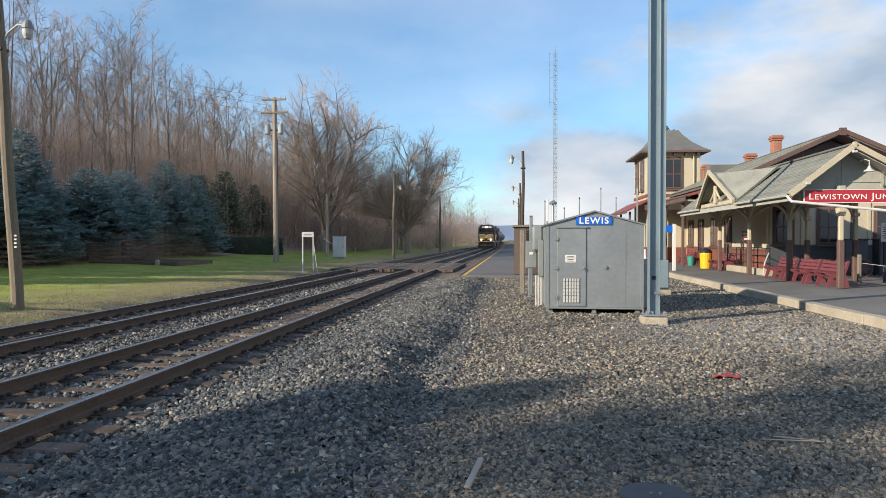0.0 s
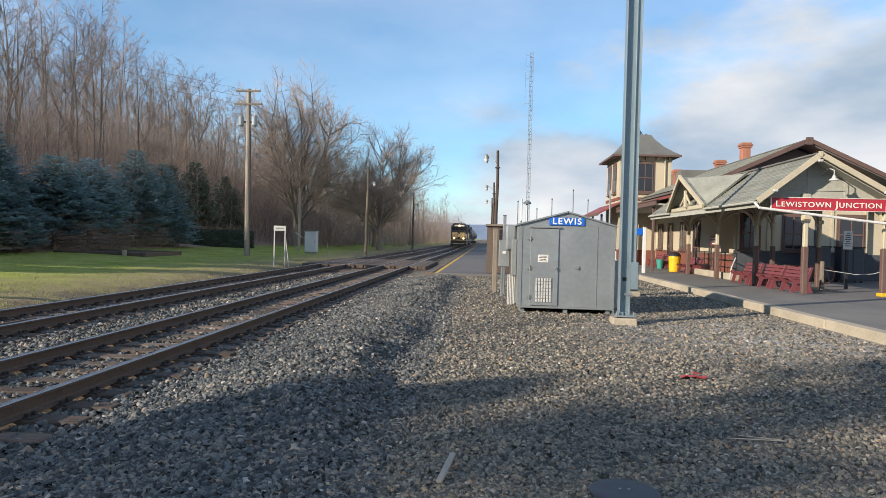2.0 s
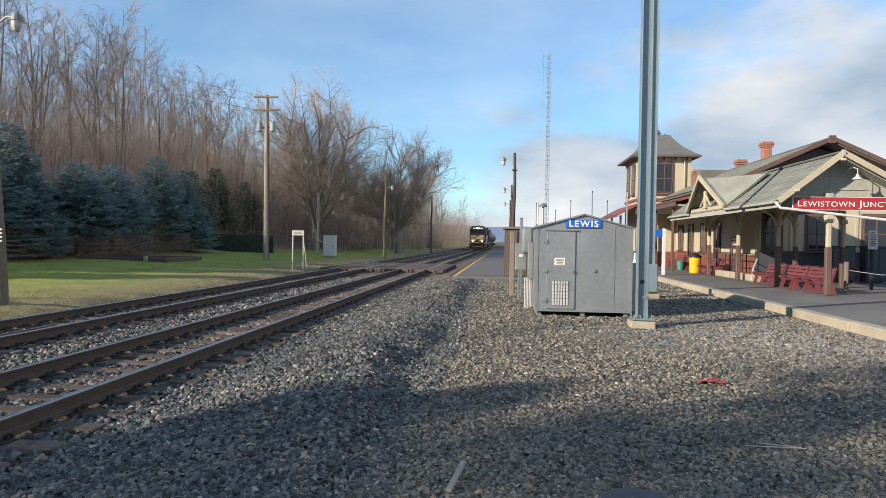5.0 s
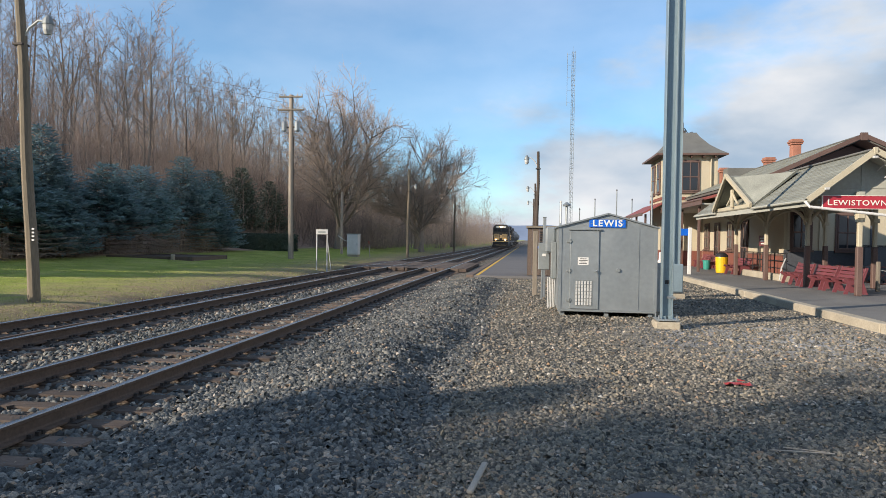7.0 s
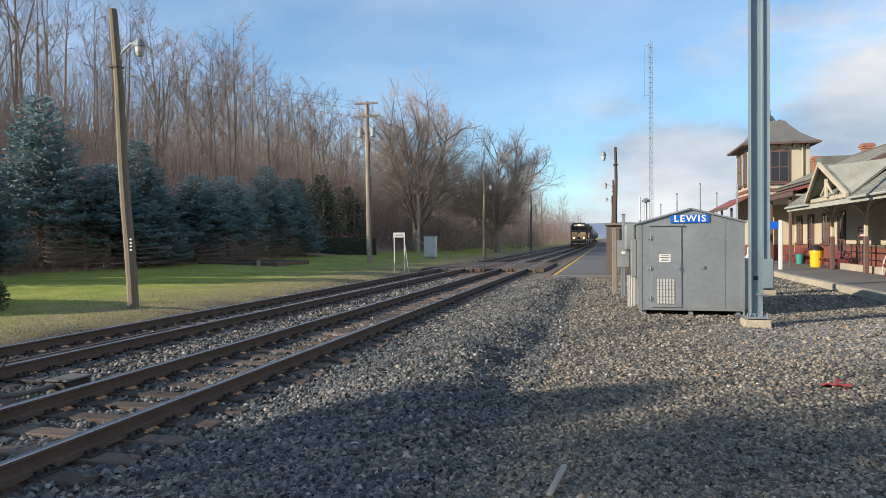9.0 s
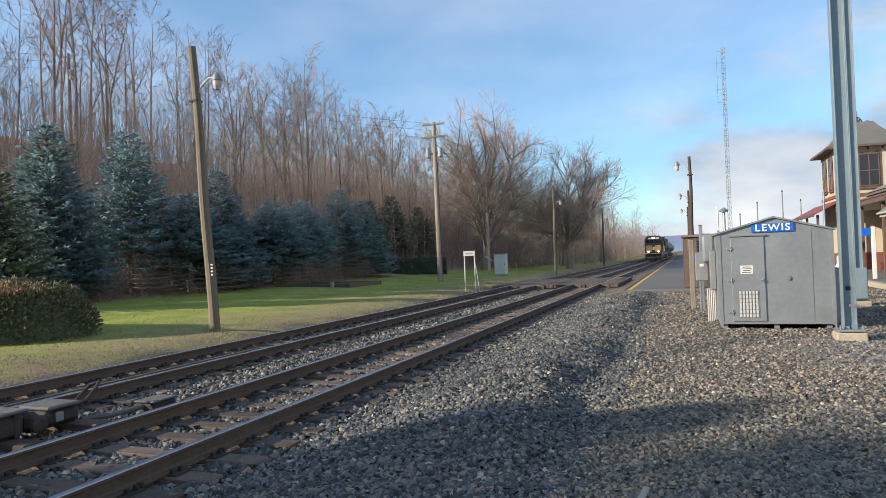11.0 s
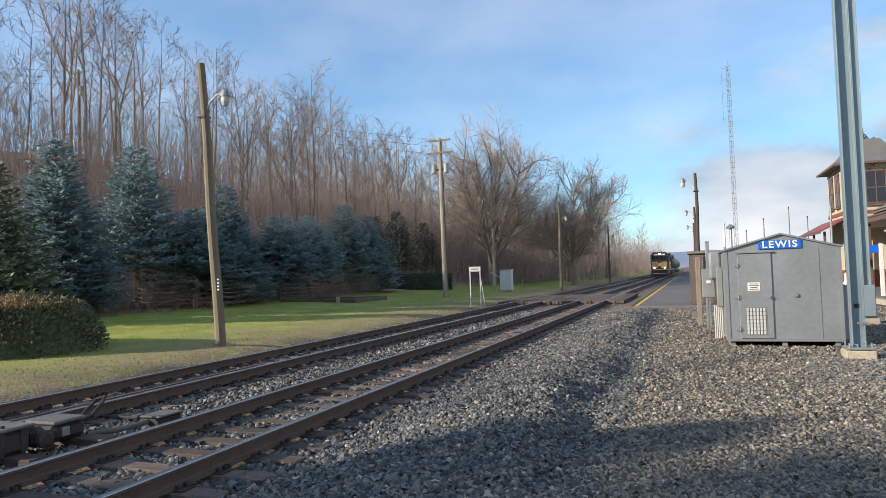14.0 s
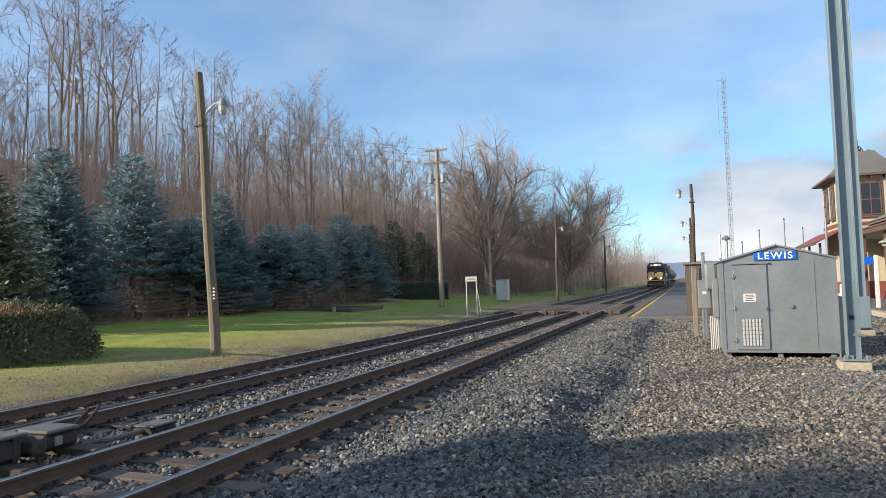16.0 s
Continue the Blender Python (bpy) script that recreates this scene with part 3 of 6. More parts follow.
def roof_courses(parent, eave0, eave1, ridge0, ridge1, n, mat, name="shingle_course", lap=0.05, thick=0.013):
    """Overlapping courses between an eave line and a ridge line."""
    e0, e1, r0, r1 = (Vector(p) for p in (eave0, eave1, ridge0, ridge1))
    nrm = (e1 - e0).cross(r0 - e0).normalized()
    if nrm.z < 0:
        nrm = -nrm
    for i in range(n):
        a, b = i / n, min(1, (i + 1) / n + lap / n * 4)
        lo = nrm * thick * 1.4
        bm = bmesh.new()
        slab(bm, [e0.lerp(r0, a) + lo, e1.lerp(r1, a) + lo, e1.lerp(r1, b) + nrm * 0.004, e0.lerp(r0, b) + nrm * 0.004], thick)
        part(name, bm, mat, parent)


# main roof: ridge along the line
mr = part("main_roof", slab(bmesh.new(), [(10.6, 31.9, 4.62), (10.6, 47.9, 4.62), (14.65, 47.9, 6.47), (14.65, 31.9, 6.47)], 0.14), "slate", st, "grey shingle main roof")
roof_courses(mr, (10.55, 31.9, 4.63), (10.55, 47.9, 4.63), (14.65, 31.9, 6.49), (14.65, 47.9, 6.49), 22, "shingle")
mr2 = part("main_roof", slab(bmesh.new(), [(18.7, 31.9, 4.62), (18.7, 47.9, 4.62), (14.65, 47.9, 6.47), (14.65, 31.9, 6.47)], 0.14), "slate", st, "grey shingle main roof")
for (x0, z0) in ((10.55, 4.60), (18.75, 4.60)):
    part("bargeboard", slab(bmesh.new(), [(x0, 31.8, z0 + 0.09), (x0, 31.9, z0 + 0.09), (14.65, 31.9, 6.58), (14.65, 31.8, 6.58)], 0.19), "brown_trim", st, "brown painted bargeboard")
    part("soffit", slab(bmesh.new(), [(x0, 31.95, z0 - 0.13), (x0, 33.0, z0 - 0.13), (14.65, 33.0, 6.33), (14.65, 31.95, 6.33)], 0.02), "mauve_boards", st)
part("apex_block", B(14.5, 14.8, 31.79, 31.91, 6.25, 6.6, bev=0.01), "brown_trim", st)
part("ridge_cap", B(14.5, 14.8, 31.92, 47.9, 6.44, 6.52, bev=0.03), "slate", st)
for x, y, s, top in ((14.8, 40.0, 0.46, 7.42), (14.9, 44.5, 0.5, 6.95), (12.85, 46.9, 0.42, 6.55)):
    ch = part("chimney", B(x - s / 2, x + s / 2, y - s / 2, y + s / 2, 4.6, top, bev=0.01), "brick", st, "orange brick chimney with a corbelled cap")
    for dz, g in ((0.0, 0.06), (0.10, 0.1), (0.2, 0.05)):
        part("corbel", B(x - s / 2 - g, x + s / 2 + g, y - s / 2 - g, y + s / 2 + g, top - 0.22 + dz, top - 0.12 + dz, bev=0.008), "brick", ch)
# low porch with red edge along the line
po = part("porch_roof", slab(bmesh.new(), [(9.0, 36.6, 3.95), (9.0, 47.6, 3.95), (11.8, 47.6, 4.75), (11.8, 36.6, 4.75)], 0.12), "red_roof", st, "red edged porch roof")
part("porch_roof", slab(bmesh.new(), [(9.6, 35.4, 4.0), (9.6, 36.55, 4.0), (11.8, 36.55, 4.7), (11.8, 35.4, 4.7)], 0.12), "slate", st)
part("gutter", T([(8.95, 36.5, 3.9), (8.95, 47.7, 3.9)], 0.06, 8), "brown_trim", st)
part("porch_soffit", B(9.0, 11.75, 36.7, 47.5, 3.62, 3.70), "soffit", st)
part("fascia", B(8.94, 9.0, 36.6, 47.6, 3.62, 3.95), "brown_trim", st)
part("flat_roof", B(12.75, 15.4, 45.6, 47.95, 4.9, 6.5, bev=0.03), "slate", st, "dark flat-topped roof block")
for yy in (38.2, 42.4, 46.8):
    part("porch_post", B(9.2, 9.34, yy, yy + 0.14, 0, 3.6, bev=0.015), "brown_trim", st)

# ---- tower ----
tw = thing("station_tower", "two-storey cream tower with flared hipped slate roof", "tower", (0, 0, PZ))
tx0, tx1, ty0, ty1, th = 9.2, 12.75, 48.0, 53.0, 7.62
part("wall", B(tx0, tx1, ty0, ty0 + 0.2, 0, th), "cream", tw)
part("wall", B(tx0, tx0 + 0.2, ty0 + 0.2, ty1, 0, th), "cream", tw)
part("wall", B(tx1 - 0.2, tx1, ty0 + 0.2, ty1, 0, th), "cream", tw)
part("wall", B(tx0 + 0.2, tx1 - 0.2, ty1 - 0.2, ty1, 0, th), "cream", tw)
part("base_boarding", B(tx0 - 0.03, tx1 + 0.03, ty0 - 0.03, ty0 - 0.004, 0, 1.05), "red_base", tw)
part("base_boarding", B(tx0 - 0.03, tx0 - 0.004, ty0, ty1, 0, 1.05), "red_base", tw)
for xa in (tx0 - 0.02, tx1 - 0.14):
    part("corner_board", B(xa, xa + 0.16, ty0 - 0.03, ty0 - 0.004, 1.06, th), "cream_trim", tw)
part("belt", B(tx0 - 0.06, tx1 + 0.06, ty0 - 0.06, ty0 - 0.031, 4.55, 4.75), "red_base", tw)
part("belt", B(tx0 - 0.06, tx0 - 0.031, ty0, ty1, 4.55, 4.75), "red_base", tw)
opening(tw, 10.95, ty0 - 0.03, 5.1, 7.15, 1.05, "y", "window")
opening(tw, tx0 - 0.03, 49.6, 5.1, 7.15, 0.9, "x", "window")
opening(tw, tx0 - 0.03, 51.6, 5.1, 7.15, 0.9, "x", "window")
part("notice_board", B(9.75, 10.35, ty0 - 0.08, ty0 - 0.035, 1.4, 2.6, bev=0.02), "white", tw, "white notice board")
part("downpipe", T([(12.3, ty0 - 0.12, 7.55), (12.3, ty0 - 0.12, 4.4)], 0.045, 8), "cream_trim", tw)
bm = bmesh.new()
cx, cy = (tx0 + tx1) / 2, (ty0 + ty1) / 2
rings = []
for f, z in ((1.0, 7.60), (1.0, 7.70), (0.82, 8.0), (0.60, 8.45), (0.38, 9.1), (0.30, 9.42)):
    hx, hy = (tx1 - tx0) / 2 + 0.55, (ty1 - ty0) / 2 + 0.55
    rings.append([bm.verts.new((cx + sx * hx * f, cy + sy * hy * f, z)) for sx, sy in ((-1, -1), (1, -1), (1, 1), (-1, 1))])
for a, b in zip(rings, rings[1:]):
    for k in range(4):
        bm.faces.new((a[k], a[(k + 1) % 4], b[(k + 1) % 4], b[k]))
bm.faces.new(rings[0][::-1])
bm.faces.new(rings[-1])
tr_ = part("roof", bm, "slate", tw, "flared hipped grey roof")
part("roof_edge", B(tx0 - 0.57, tx1 + 0.57, ty0 - 0.58, ty0 - 0.555, 7.58, 7.71), "brown_trim", tw)
part("roof_edge", B(tx0 - 0.58, tx0 - 0.555, ty0 - 0.55, ty1 + 0.55, 7.58, 7.71), "brown_trim", tw)
for k in range(5):
    part("bracket", B(tx0 + 0.15 + k * 0.78, tx0 + 0.23 + k * 0.78, ty0 - 0.45, ty0 - 0.01, 7.42, 7.58, bev=0.01), "brown_trim", tw)
fin = bmesh.new()
tube(fin, [(cx, cy, 9.3), (cx, cy, 10.3)], [0.04, 0.012], 6)
for a in range(4):
    c, s = math.cos(a * math.pi / 2), math.sin(a * math.pi / 2)
    tube(fin, [(cx + 0.75 * c, cy + 0.75 * s, 9.3), (cx + 0.6 * c, cy + 0.6 * s, 9.62), (cx + 0.32 * c, cy + 0.32 * s, 9.5), (cx + 0.1 * c, cy + 0.1 * s, 9.85), (cx, cy, 9.9)], 0.035, 5)
part("finial", fin, "iron", tw, "black iron roof cresting")
part("side_porch_roof", slab(bmesh.new(), [(7.7, 47.2, 3.6), (7.7, 56, 3.6), (9.2, 56, 4.4), (9.2, 47.2, 4.4)], 0.1), "red_roof", tw, "red porch roof round the tower")
part("side_porch_fascia", B(7.66, 7.7, 47.2, 56, 3.4, 3.6), "brown_trim", tw)
for yy in (47.6, 51.5, 55.5):
    part("side_porch_post", B(7.9, 8.04, yy, yy + 0.14, 0, 3.52, bev=0.015), "brown_trim", tw)

# ---- platform canopy on a single row of bracketed posts ----
cp = thing("platform_canopy", "gabled platform canopy with grey shingles and cream brackets", "canopy", (0, 0, PZ))
RX, RZ, EXL, EXR, EZ, CY0, CY1 = 10.58, 4.55, 8.66, 13.2, 3.02, 22.3, 36.4
GY0, GY1, GYM = 27.2, 32.6, 29.7
L = part("roof_slope", slab(bmesh.new(), [(EXL, CY0, EZ), (EXL, CY1, EZ), (RX, CY1, RZ), (RX, CY0, RZ)], 0.09), "slate", cp, "grey shingle canopy roof")
roof_courses(L, (EXL - 0.05, CY0 - 0.05, EZ), (EXL - 0.05, CY1, EZ), (RX, CY0 - 0.05, RZ), (RX, CY1, RZ), 22, "shingle")
R_ = part("roof_slope", slab(bmesh.new(), [(EXR, CY0, 3.12), (EXR, CY1, 3.12), (RX, CY1, RZ), (RX, CY0, RZ)], 0.09), "slate", cp, "grey shingle canopy roof")
part("ridge_cap", B(RX - 0.12, RX + 0.12, CY0, CY1, RZ - 0.02, RZ + 0.05, bev=0.02), "slate", cp)
# cross gable towards the line
for ya in (GY0, GY1):
    g1 = part("cross_gable_roof", slab(bmesh.new(), [(EXL - 0.1, ya, EZ + 0.06), (RX - 0.4, ya, EZ + 1.45), (RX - 0.1, GYM, 4.44), (EXL - 0.35, GYM, 4.44)], 0.09), "shingle", cp)
    roof_courses(g1, (EXL - 0.12, ya, EZ + 0.06), (RX - 0.4, ya, EZ + 0.06), (EXL - 0.36, GYM, 4.46), (RX - 0.1, GYM, 4.46), 12, "shingle")
    part("cross_gable_board", slab(bmesh.new(), [(EXL - 0.20, ya, EZ + 0.14), (EXL - 0.10, ya, EZ + 0.14), (EXL - 0.36, GYM, 4.55), (EXL - 0.46, GYM, 4.55)], 0.16), "cream_trim", cp, "cream bargeboard")
part("tie_beam", B(EXL - 0.05, EXL + 0.09, GY0 + 0.4, GY1 - 0.4, EZ - 0.02, EZ + 0.16, bev=0.015), "cream_trim", cp)
part("king_post", B(EXL - 0.2, EXL - 0.08, GYM - 0.07, GYM + 0.07, EZ + 0.1, EZ + 0.85, bev=0.02), "cream_trim", cp)
for s in (-1, 1):
    part("gable_brace", T([(EXL - 0.12, GYM + s * 0.75, EZ + 0.22), (EXL - 0.12, GYM + s * 0.4, EZ + 0.4), (EXL - 0.12, GYM, EZ + 0.7)], 0.05, 6), "cream_trim", cp)
# eave fascia, gutter, front bargeboards
part("gutter", T([(EXL - 0.09, CY0, EZ - 0.05), (EXL - 0.09, GY0 + 0.1, EZ - 0.05)], 0.05, 8), "soffit", cp)
part("gutter", T([(EXL - 0.09, GY1 - 0.1, EZ - 0.05), (EXL - 0.09, CY1, EZ - 0.05)], 0.05, 8), "soffit", cp)
part("fascia", B(EXL, EXL + 0.04, CY0, CY1, EZ - 0.22, EZ - 0.02), "soffit", cp)
for x0, z0 in ((EXL - 0.06, EZ + 0.05), (EXR + 0.06, 3.15)):
    part("bargeboard", slab(bmesh.new(), [(x0, CY0 - 0.12, z0), (x0, CY0 - 0.04, z0), (RX, CY0 - 0.04, RZ + 0.09), (RX, CY0 - 0.12, RZ + 0.09)], 0.17), "cream_trim", cp, "cream bargeboard")
part("soffit", slab(bmesh.new(), [(EXL + 0.05, CY0, EZ - 0.12), (EXL + 0.05, CY1, EZ - 0.12), (RX, CY1, RZ - 0.13), (RX, CY0, RZ - 0.13)], 0.02), "soffit", cp)
part("soffit", slab(bmesh.new(), [(EXR - 0.05, CY0, 3.0), (EXR - 0.05, CY1, 3.0), (RX, CY1, RZ - 0.13), (RX, CY0, RZ - 0.13)], 0.02), "soffit", cp)
bm = bmesh.new()
prism(bm, [(9.0, 3.16), (13.0, 3.16), (13.0, 3.2), (RX, RZ - 0.18), (9.0, 3.26)], "y", 22.92, 22.98)
part("gable_boarding", bm, "soffit", cp, "grey-green panelled gable boarding")
for u in (9.35, 10.55, 11.75):
    part("panel_frame", B(u - 0.05, u + 0.05, 22.89, 22.918, 3.2, 3.45 if u < 10 else (4.25 if u < 11 else 3.75)), "soffit", cp)
for xa, xb, zz in ((9.4, 10.5, 3.42), (10.6, 11.7, 3.42), (10.0, 10.5, 3.85), (10.6, 11.5, 3.85)):
    part("panel_frame", B(xa, xb, 22.89, 22.918, zz, zz + 0.06), "soffit", cp)
for x, z in ((EXL + 0.5, 3.3), (RX - 0.05, 4.28), (EXR - 0.6, 3.3)):
    part("floodlight", B(x - 0.07, x + 0.07, CY0 - 0.24, CY0 - 0.13, z, z + 0.08, bev=0.015), "dirty_white", cp, "small grey floodlight")


def arc_brace(parent, x, y, dx, dy, z0, z1):
    """A curved bracket from a post out to the roof."""
    pts = [(x + dx * (1 - math.cos(a)), y + dy * (1 - math.cos(a)), z0 + (z1 - z0) * math.sin(a)) for a in (math.pi / 2 * k / 6 for k in range(7))]
    return part("bracket", T(pts, 0.055, 6), "cream_trim", parent)


def canopy_post(x, y, braces, lab):
    p = part("post", B(x - 0.07, x + 0.07, y - 0.07, y + 0.07, 1.55, 3.3, bev=0.02), "cream_trim", cp, lab)
    part("post_base", B(x - 0.09, x + 0.09, y - 0.09, y + 0.09, 0, 1.55, bev=0.02), "brown_trim", p, "dark brown lower post")
    part("collar", B(x - 0.12, x + 0.12, y - 0.12, y + 0.12, 2.45, 2.6, bev=0.02), "cream_trim", p)
    for dx, dy in braces:
        arc_brace(p, x + (0.08 if dx > 0 else -0.08 if dx < 0 else 0), y + (0.08 if dy > 0 else -0.08 if dy < 0 else 0), dx, dy, 2.35, 3.1)


for yy in (22.7, 26.7, 31.1, 35.4):
    canopy_post(10.4, yy, ((-1.3, 0), (1.2, 0), (0, 0.9), (0, -0.9)) if yy > 23 else ((-0.7, 0), (0.7, 0), (0, 0.9)), "cream post with curved brackets")
for yy in (22.6, 26.9, 31.1):
    canopy_post(12.85, yy, ((-0.9, 0), (0, 0.9)), "cream post with curved brackets")
part("beam", B(10.3, 10.5, 22.6, 35.6, 3.12, 3.3, bev=0.01), "soffit", cp)
part("beam", B(12.76, 12.94, 22.6, 31.3, 3.12, 3.3, bev=0.01), "soffit", cp)
part("beam", B(9.1, 12.9, 22.62, 22.76, 2.9, 3.06, bev=0.01), "soffit", cp)
part("downpipe", T([(EXL - 0.05, CY0 + 0.02, 2.95), (EXL + 0.02, CY0 - 0.14, 2.78), (12.6, CY0 - 0.14, 2.36), (12.8, CY0 + 0.12, 2.25)], 0.045, 8), "white", cp, "white sloping downpipe")

sg = thing("station_name_sign", "long red station name board with cream lettering", "sign", (10.97, 22.44, PZ + 2.95))
part("board", B(-1.8, 1.8, 0, 0.05, -0.20, 0.20, bev=0.008), "sign_red", sg)
for z0, z1 in ((-0.212, -0.198), (0.198, 0.212)):
    part("border", B(-1.82, 1.82, -0.012, 0.055, z0, z1), "letter", sg)
for x0 in (-1.82, 1.79):
    part("border", B(x0, x0 + 0.03, -0.012, 0.055, -0.195, 0.195), "letter", sg)
words("lettering", "Lewistown Junction", 0.29, (0, -0.008, -0.01), (90, 0, 0), "letter", sg, width=3.3, bold=0.004, gap=1.12, small=True)

part("apex_block", B(RX - 0.06, RX + 0.06, CY0 - 0.13, CY0 - 0.03, RZ - 0.1, RZ + 0.085, bev=0.01), "cream_trim", cp)
gl = thing("gable_lamp", "white enamel barn lamp on a curved arm", "lamp", (10.95, 22.1, PZ + 3.72))
part("arm", T([(0, 0.8, 0.25), (0, 0.35, 0.4), (0, 0, 0.3), (0, 0, 0.1)], 0.018, 6), "dirty_white", gl)
part("shade", T([(0, 0, 0.14), (0, 0, 0.06), (0, 0, 0.0), (0, 0, -0.03)], [0.035, 0.065, 0.145, 0.155], 14), "dirty_white", gl, "white enamel shade")

# ---- platform things ----
def bench(at, turn):
    b = thing("slatted_bench", "maroon painted slatted bench with scrolled ends on the platform", "bench", at, "platform benches", turn=turn)
    for s in (-0.82, 0, 0.82):
        pr = [(-0.34, 0.0), (-0.22, 0.0), (-0.12, 0.30), (0.14, 0.30), (0.24, 0.0), (0.40, 0.0), (0.26, 0.40), (0.40, 0.86), (0.33, 0.88), (0.17, 0.46), (-0.26, 0.44), (-0.34, 0.50), (-0.38, 0.42), (-0.24, 0.33)]
        bm = prism(bmesh.new(), pr, "x", s - 0.03, s + 0.03)
        part("end_frame", bm, "bench_red", b)
    for k in range(4):
        y = -0.24 + k * 0.115
        part("seat_slat", B(-0.86, 0.86, y, y + 0.095, 0.445, 0.475, bev=0.006), "bench_red", b)
    for k in range(3):
        t = 0.2 + k * 0.31
        bm = B(-0.86, 0.86, -0.015, 0.015, -0.055, 0.055, bev=0.006)
        bmesh.ops.transform(bm, matrix=pose(0, 0.175 + 0.16 * t, 0.46 + 0.4 * t, -21), verts=bm.verts)
        part("back_slat", bm, "bench_red", b)
    return b


b0 = bench((10.6, 24.2, PZ), -90)
for x, y, t in ((10.6, 26.15, -90), (10.65, 28.25, -92), (10.75, 36.3, -84), (11.2, 43.2, -90), (11.2, 45.3, -90)):
    copy_thing(b0, pose(x, y, PZ, 0, 0, t))

bn = thing("litter_bin", "bright yellow litter bin with a black domed lid", "bin", (10.4, 37.9, PZ))
part("body", T([(0, 0, 0), (0, 0, 0.06), (0, 0, 0.8), (0, 0, 0.86)], [0.27, 0.29, 0.32, 0.31], 18), "yellow_bin", bn)
part("lid", T([(0, 0, 0.86), (0, 0, 0.93), (0, 0, 1.04), (0, 0, 1.1)], [0.33, 0.33, 0.24, 0.1], 18), "black", bn, "black domed lid")
gp = thing("planter_tub", "small teal plastic planter tub on the platform", "planter", (10.7, 42.2, PZ))
part("tub", T([(0, 0, 0), (0, 0, 0.5), (0, 0, 0.56), (0, 0, 0.56)], [0.17, 0.22, 0.24, 0.2], 14), "green", gp)
rm = thing("ramp_wall", "low concrete ramp wall with dark pipe railings", "ramp", (0, 0, PZ))
part("wall", B(10.75, 11.0, 29.9, 35.8, 0, 0.3, bev=0.02), "concrete", rm)
for yy in (30.0, 31.4, 32.9, 34.3, 35.7):
    part("railing_post", T([(10.87, yy, 0.3), (10.87, yy, 1.2)], 0.024, 6), "black", rm)
for zz in (0.55, 0.87, 1.2):
    part("railing_bar", T([(10.87, 29.9, zz), (10.87, 35.8, zz)], 0.022, 6), "black", rm)
part("handrail", T([(10.8, 29.9, 1.0), (10.5, 29.5, 0.6), (10.4, 29.4, 0.1)], 0.03, 6), "dirty_white", rm, "bent grey handrail end")

sp1 = thing("notice_post", "white notice sheet on a dark stand under the canopy", "sign", (13.55, 26.2, PZ))
part("stand", B(-0.06, 0.06, -0.03, 0.03, 0, 2.2, bev=0.01), "black", sp1)
bd = part("sheet", B(-0.17, 0.17, -0.05, -0.032, 1.5, 2.2, bev=0.006), "white", sp1, "white printed notice")
for k, w in enumerate((0.1, 0.2, 0.18, 0.22, 0.14, 0.24, 0.2)):
    part("text_bar", B(-w / 2, w / 2, -0.056, -0.0505, 2.1 - k * 0.08, 2.13 - k * 0.08), "black", bd)
for x, y, s in ((15.0, 31.6, 0), (16.4, 31.5, 1)):
    cb = thing("dark_cupboard", "dark painted wooden cupboard against the station wall", "cupboard", (x, y, PZ), "cupboards by the wall")
    part("body", B(-0.5, 0.5, -0.3, 0.3, 0.08, 1.55, bev=0.02), "wainscot", cb)
    part("top", B(-0.54, 0.54, -0.34, 0.34, 1.555, 1.62, bev=0.01), "black", cb)
    for s2 in (-1, 1):
        part("door", B(s2 * 0.25 - 0.22, s2 * 0.25 + 0.22, -0.33, -0.304, 0.16, 1.48, bev=0.008), "wainscot", cb)
        for dy in (-0.25, 0.25):
            part("foot", B(s2 * 0.42 - 0.04, s2 * 0.42 + 0.04, dy - 0.04, dy + 0.04, 0, 0.08), "black", cb)
cart = thing("baggage_cart", "old dark wooden baggage cart with spoked wheels", "cart", (13.9, 30.2, PZ))
part("deck", B(-0.9, 0.9, -0.5, 0.5, 0.62, 0.72, bev=0.01), "wainscot", cart)
for sx in (-0.6, 0.6):
    for sy in (-0.54, 0.54):
        bm = bmesh.new()
        ring = [(sx + 0.36 * math.cos(a), sy, 0.38 + 0.36 * math.sin(a)) for a in (2 * math.pi * k / 16 for k in range(17))]
        tube(bm, ring, 0.022, 5)
        for k in range(6):
            a = math.pi * k / 3
            tube(bm, [(sx, sy, 0.38), (sx + 0.35 * math.cos(a), sy, 0.38 + 0.35 * math.sin(a))], 0.014, 4)
        part("wheel", bm, "red_base", cart, "spoked red wheel")
rs = thing("wall_sign", "small dark red sign board on the platform railing", "sign", (11.1, 33.6, PZ + 1.5))
part("board", B(-0.02, 0.02, -0.55, 0.55, 0, 0.5, bev=0.01), "bench_red", rs)
for k in range(3):
    part("text_bar", B(-0.026, -0.0205, -0.4 + 0.05 * k, 0.4 - 0.08 * k, 0.34 - k * 0.13, 0.40 - k * 0.13), "letter", rs)
part("post", B(-0.03, 0.03, 0.4, 0.46, -1.5, 0.0), "dark_pole", rs)
pf = thing("sign_post", "white square post carrying a small blue sign by the kerb", "sign", (8.05, 35.0, PZ))
part("post", B(-0.08, 0.08, -0.08, 0.08, 0, 2.35, bev=0.015), "white", pf)
part("panel", B(-0.62, -0.09, -0.02, 0.02, 1.95, 2.3, bev=0.01), "sign_blue", pf, "blue sign panel")
ch = thing("rope_barrier", "low rope barrier between two short wooden bollards", "barrier", (0, 0, PZ))
part("bollard", B(12.05, 12.17, 25.0, 25.12, 0, 1.05, bev=0.02), "grey_wood", ch)
